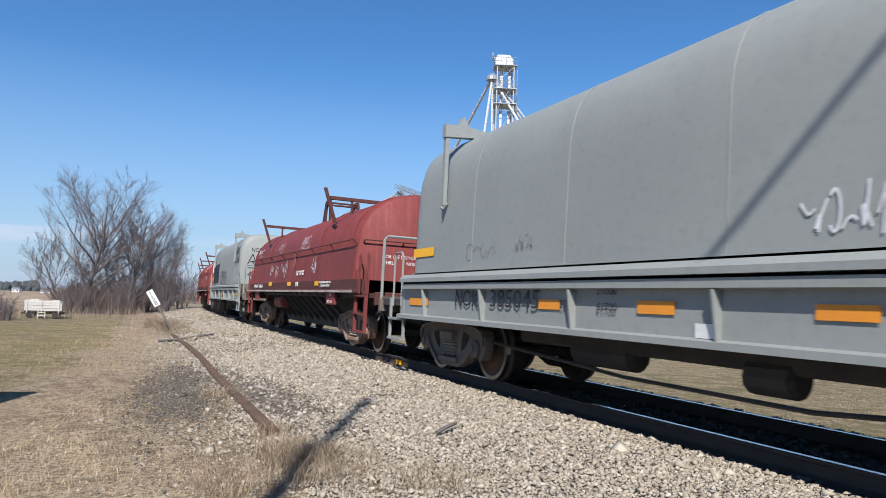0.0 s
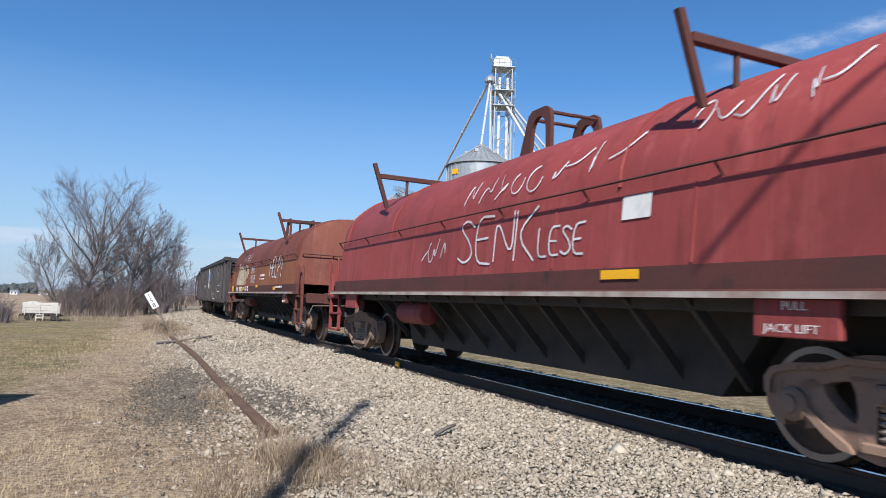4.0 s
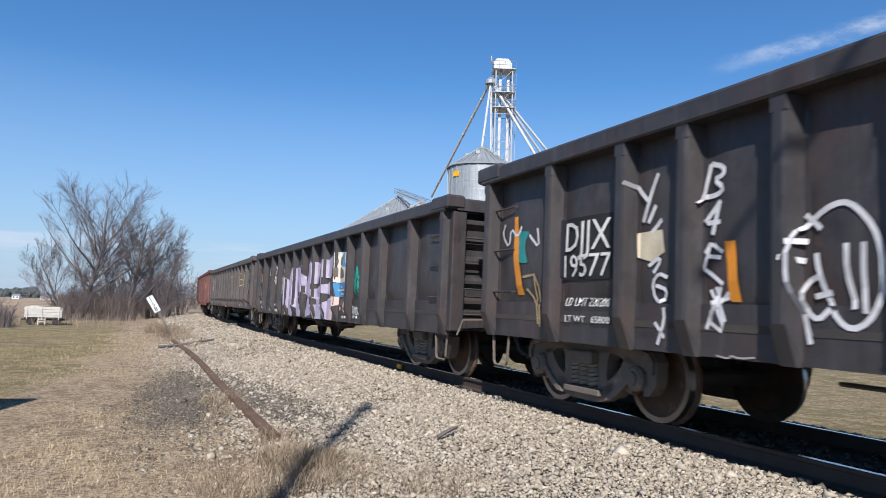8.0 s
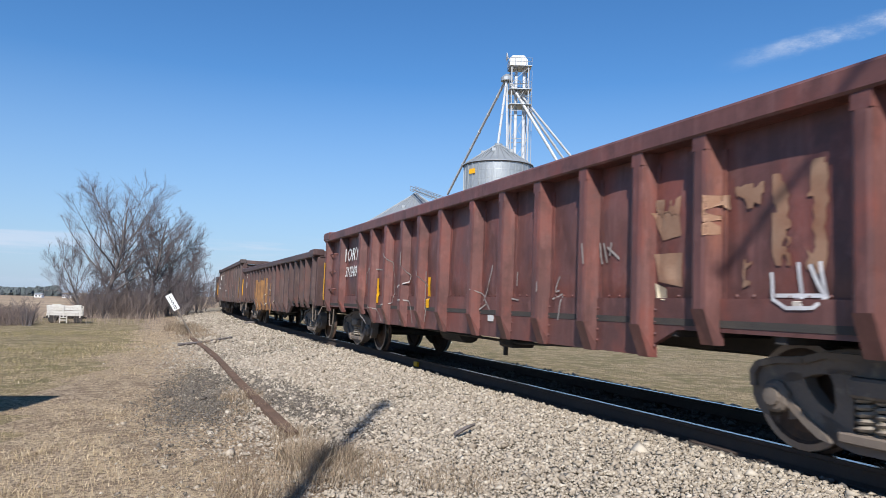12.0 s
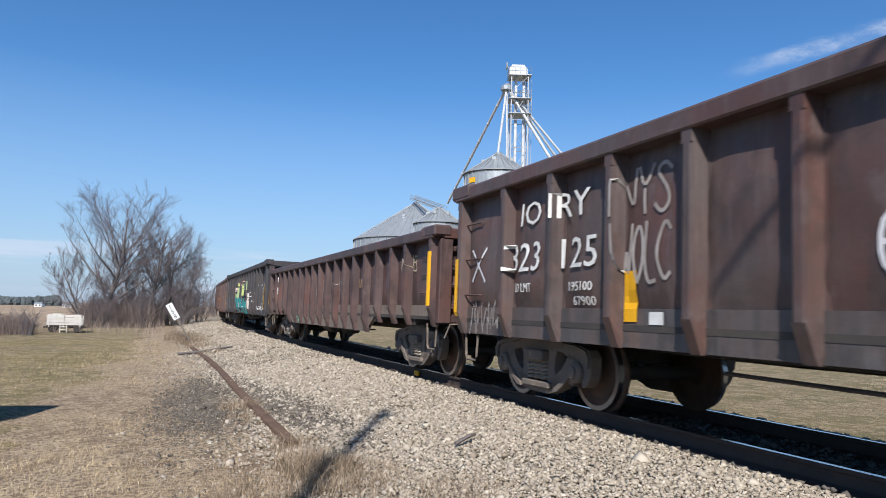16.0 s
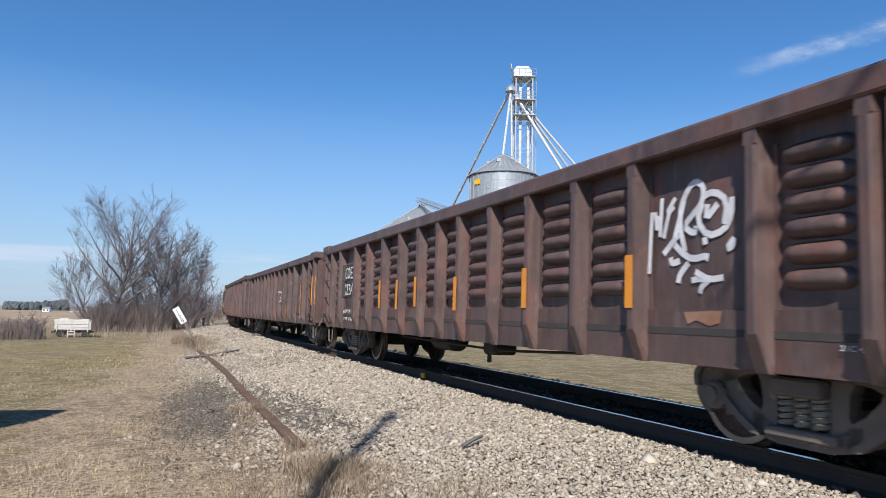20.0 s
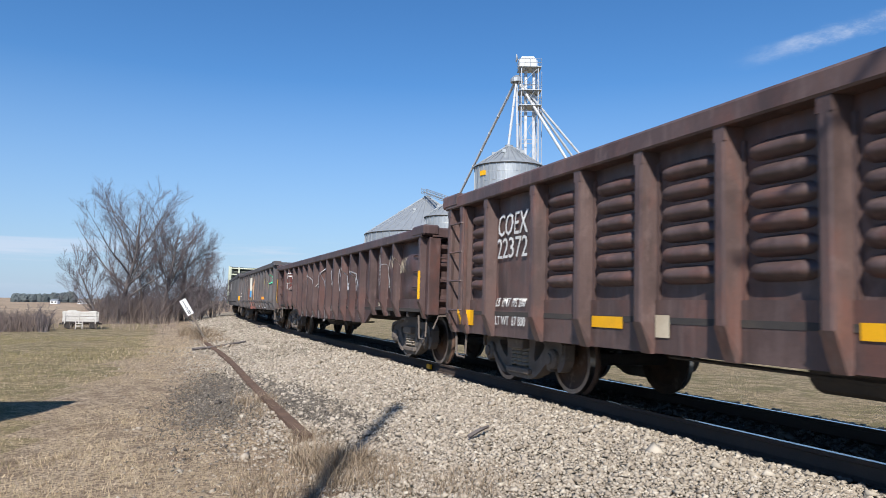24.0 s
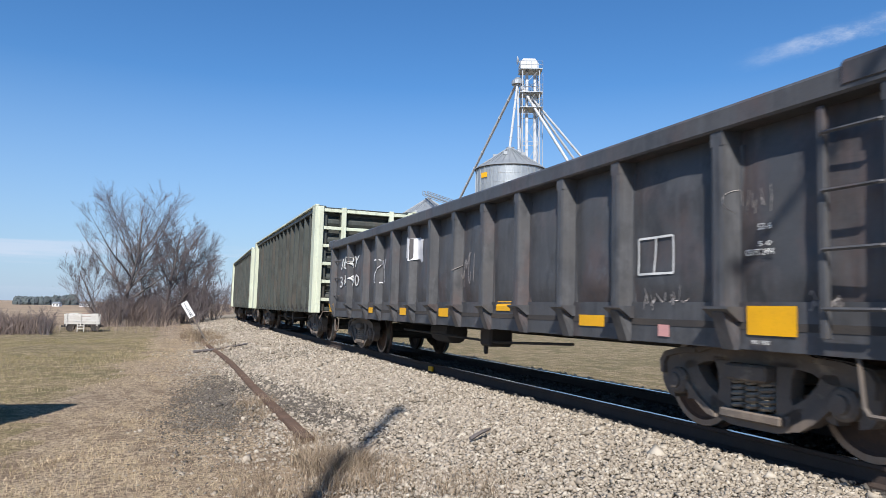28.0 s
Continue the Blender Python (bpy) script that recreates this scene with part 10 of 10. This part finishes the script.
    art(t["L"], 5.56, 6.11, 1.23, 1.58, "0z tz z1 70 0z|fz j7|57 y9", M_SPRAYW, 0.03, 0.01)
    art(t["L"], 5.85, 6.05, 1.05, 1.17, "0t xz z3 40", M_CREAM, 0, 0.009)
    art(t["L"], 2.19, 4.69, 1.01, 2.32, "0r 3r 7p 6o|6z cx fs ek cj|om pe o6 t4 z0 z6|tk wk wc va|tb pb p7", M_FAINT, 0.022, 0.01)
    art(t["L"], 1.31, 5.00, 1.23, 2.51, "v2 z3 z0 v0 v2|6j 79|0z 1r|et fq", M_FAINT, 0.022, 0.01)
    art(t["L"], 3.82, 3.92, 1.30, 1.56, "0z sz z0 e0", M_YELLOW, 0, 0.01)
    art(t["L"], 3.61, 3.80, 1.05, 1.14, "0r xz z4 40", M_CREAM, 0, 0.009)
    art(t["L"], 6.75, 7.80, 0.81, 1.18, "0w 2e|3z 8f|7w ez gq|gz ir|1h 62 8f c1|ei i2 kg m5|rc v2|xi z0", M_SAND, 0.04, 0.01)
    art(t["L"], 7.35, 7.74, 1.78, 2.09, "0z 6n du gj jt mj qq|2i z8|85 l6|g9 i0", M_FAINT, 0.02, 0.01)
    art(t["O"], 5.04, 5.38, 1.52, 2.23, "4t 2g 00|6t ai cr|gz eh|zy lq xu|rs jg", M_SPRAYW, 0.05, 0.012)
    art(t["O"], 5.38, 5.76, 1.70, 2.32, "as 4e 08|oz gx 6o 6d c0|oz xw zo rk ad p8 rc", M_SPRAYW, 0.06, 0.012)
    art(t["O"], 5.69, 6.09, 1.74, 2.19, "6s 0h c5 s8 yh zt|4x jz vr sc|cr ag mq|85 90", M_SPRAYW, 0.06, 0.012)
    art(t["O"], 5.22, 5.82, 1.42, 1.86, "0m cz|9s gk og zi xf|6j 7e dg|ke d6 c0", M_SPRAYW, 0.06, 0.012)
    art(t["O"], 5.60, 6.10, 1.32, 1.77, "4f f9 qa|09 6a f9|f9 84 70|zz ts yu zz", M_SPRAYW, 0.055, 0.012)
    art(t["O"], 5.51, 5.97, 1.04, 1.17, "0w zz x8 o0 cd 43", M_PALERUST, 0, 0.008)
    art(t["I"], 4.44, 4.81, 1.73, 2.00, "0z xy z4 c0 3j", M_PALERUST, 0, 0.006)
    art(t["I"], 4.45, 4.82, 1.30, 1.61, "0z yz z0 66", M_PALERUST, 0, 0.006)
    art(t["I"], 4.46, 4.62, 1.18, 1.34, "0z zo v0 74", M_CREAM, 0, 0.008)
    art(t["I"], 3.47, 3.92, 1.55, 1.78, "0x 30|9z c0|gx j2|lq z6|qx nc", M_FAINT, 0.025, 0.01)
    art(t["I"], 5.79, 6.27, 1.13, 1.47, "0s 20 z1 vz|2a ya|px wb|iz j1", M_SPRAYW, 0.03, 0.01)
    art(t["I"], 5.97, 6.06, 1.13, 1.25, "0w vz z0 80", M_BONE, 0, 0.009)
    art(t["I"], -5.30, -1.23, 0.61, 2.04, "4l 4s as fr|hz kr kc ha|1g 07 50|7b c7 e2|nc rd sa t3|qy qq sm oh|xp zg y4|ob p3|yp y9", M_FAINT, 0.025, 0.01)
    art(t["I"], 0.70, 2.87, 0.94, 1.64, "0i 59 14|6z 5k 3a|4a 64|it ik|gc jb|um ug|yp wg yh|ze y0|wc zf", M_FAINT, 0.02, 0.01)
    patch(t["F"], 5.22, 5.87, 1.30, 1.62, M_WHITE, "frame")
    hl = t["C"][1]
    end_words(t["C"], 1, hl, -0.95, 1.0, 2.95, 3.13, "NOKL 385035-385049", M_SPRAYK)
    end_tag(t["C"], hl, -1.1, 0.9, 2.35, 2.85, "AESH", M_SPRAYK, 0.035)
    end_tag(t["C"], hl, -1.05, 0.1, 1.95, 2.25, "ZE", M_SPRAYK, 0.035)
    end_tag(t["C"], hl, 0.15, 0.8, 1.95, 2.30, "RO", M_SPRAYW, 0.05)
    hl = t["B"][1]
    end_words(t["B"], 1, hl, -0.85, 0.25, 1.98, 2.06, "FOR USE ON NOKL 380851", M_WHITE)
    end_words(t["B"], 1, hl, -0.85, 0.25, 1.85, 1.93, "THRU          NOKL 381050", M_WHITE)
    hl = t["D"][1]
    end_tag(t["D"], hl, -1.2, 1.1, 2.35, 2.95, "LENORE", M_SPRAYW, 0.06)




# ---------------------------------------------------------------- movement
def motions():
    times = [i * 0.5 for i in range(57)]
    mid = {}
    for car, c, half in CARS:
        mid[car.name] = c
        rows = [(t, car_pose(c - gone(t), half)) for t in times]
        walk(car, rows)
    # wheels turn while their car is near enough for it to show
    for car, ws, place in WHEELS:
        c = mid[car.name]
        near = [f / 30 for f in range(841) if -14 < c - gone(f / 30) < 34]
        rows = [(t, Matrix.Translation(place) @ Matrix.Rotation((gone(t) / 0.44) % (2 * math.pi), 4, "Y")) for t in near]
        if not rows:
            rows = [(0.0, Matrix.Translation(place)), (28.0, Matrix.Translation(place))]
        if rows[0][0] > 0:
            rows.insert(0, (0.0, rows[0][1]))
        if rows[-1][0] < 28:
            rows.append((28.0, rows[-1][1]))
        walk(ws, rows)


build_ground()
build_track()
TRAIN = build_train()
paint_train(TRAIN)
build_elevator()
build_milepost()
build_wagon()
build_siding_rail()
build_trees()
build_distance()
build_behind()
build_cover()
motions()
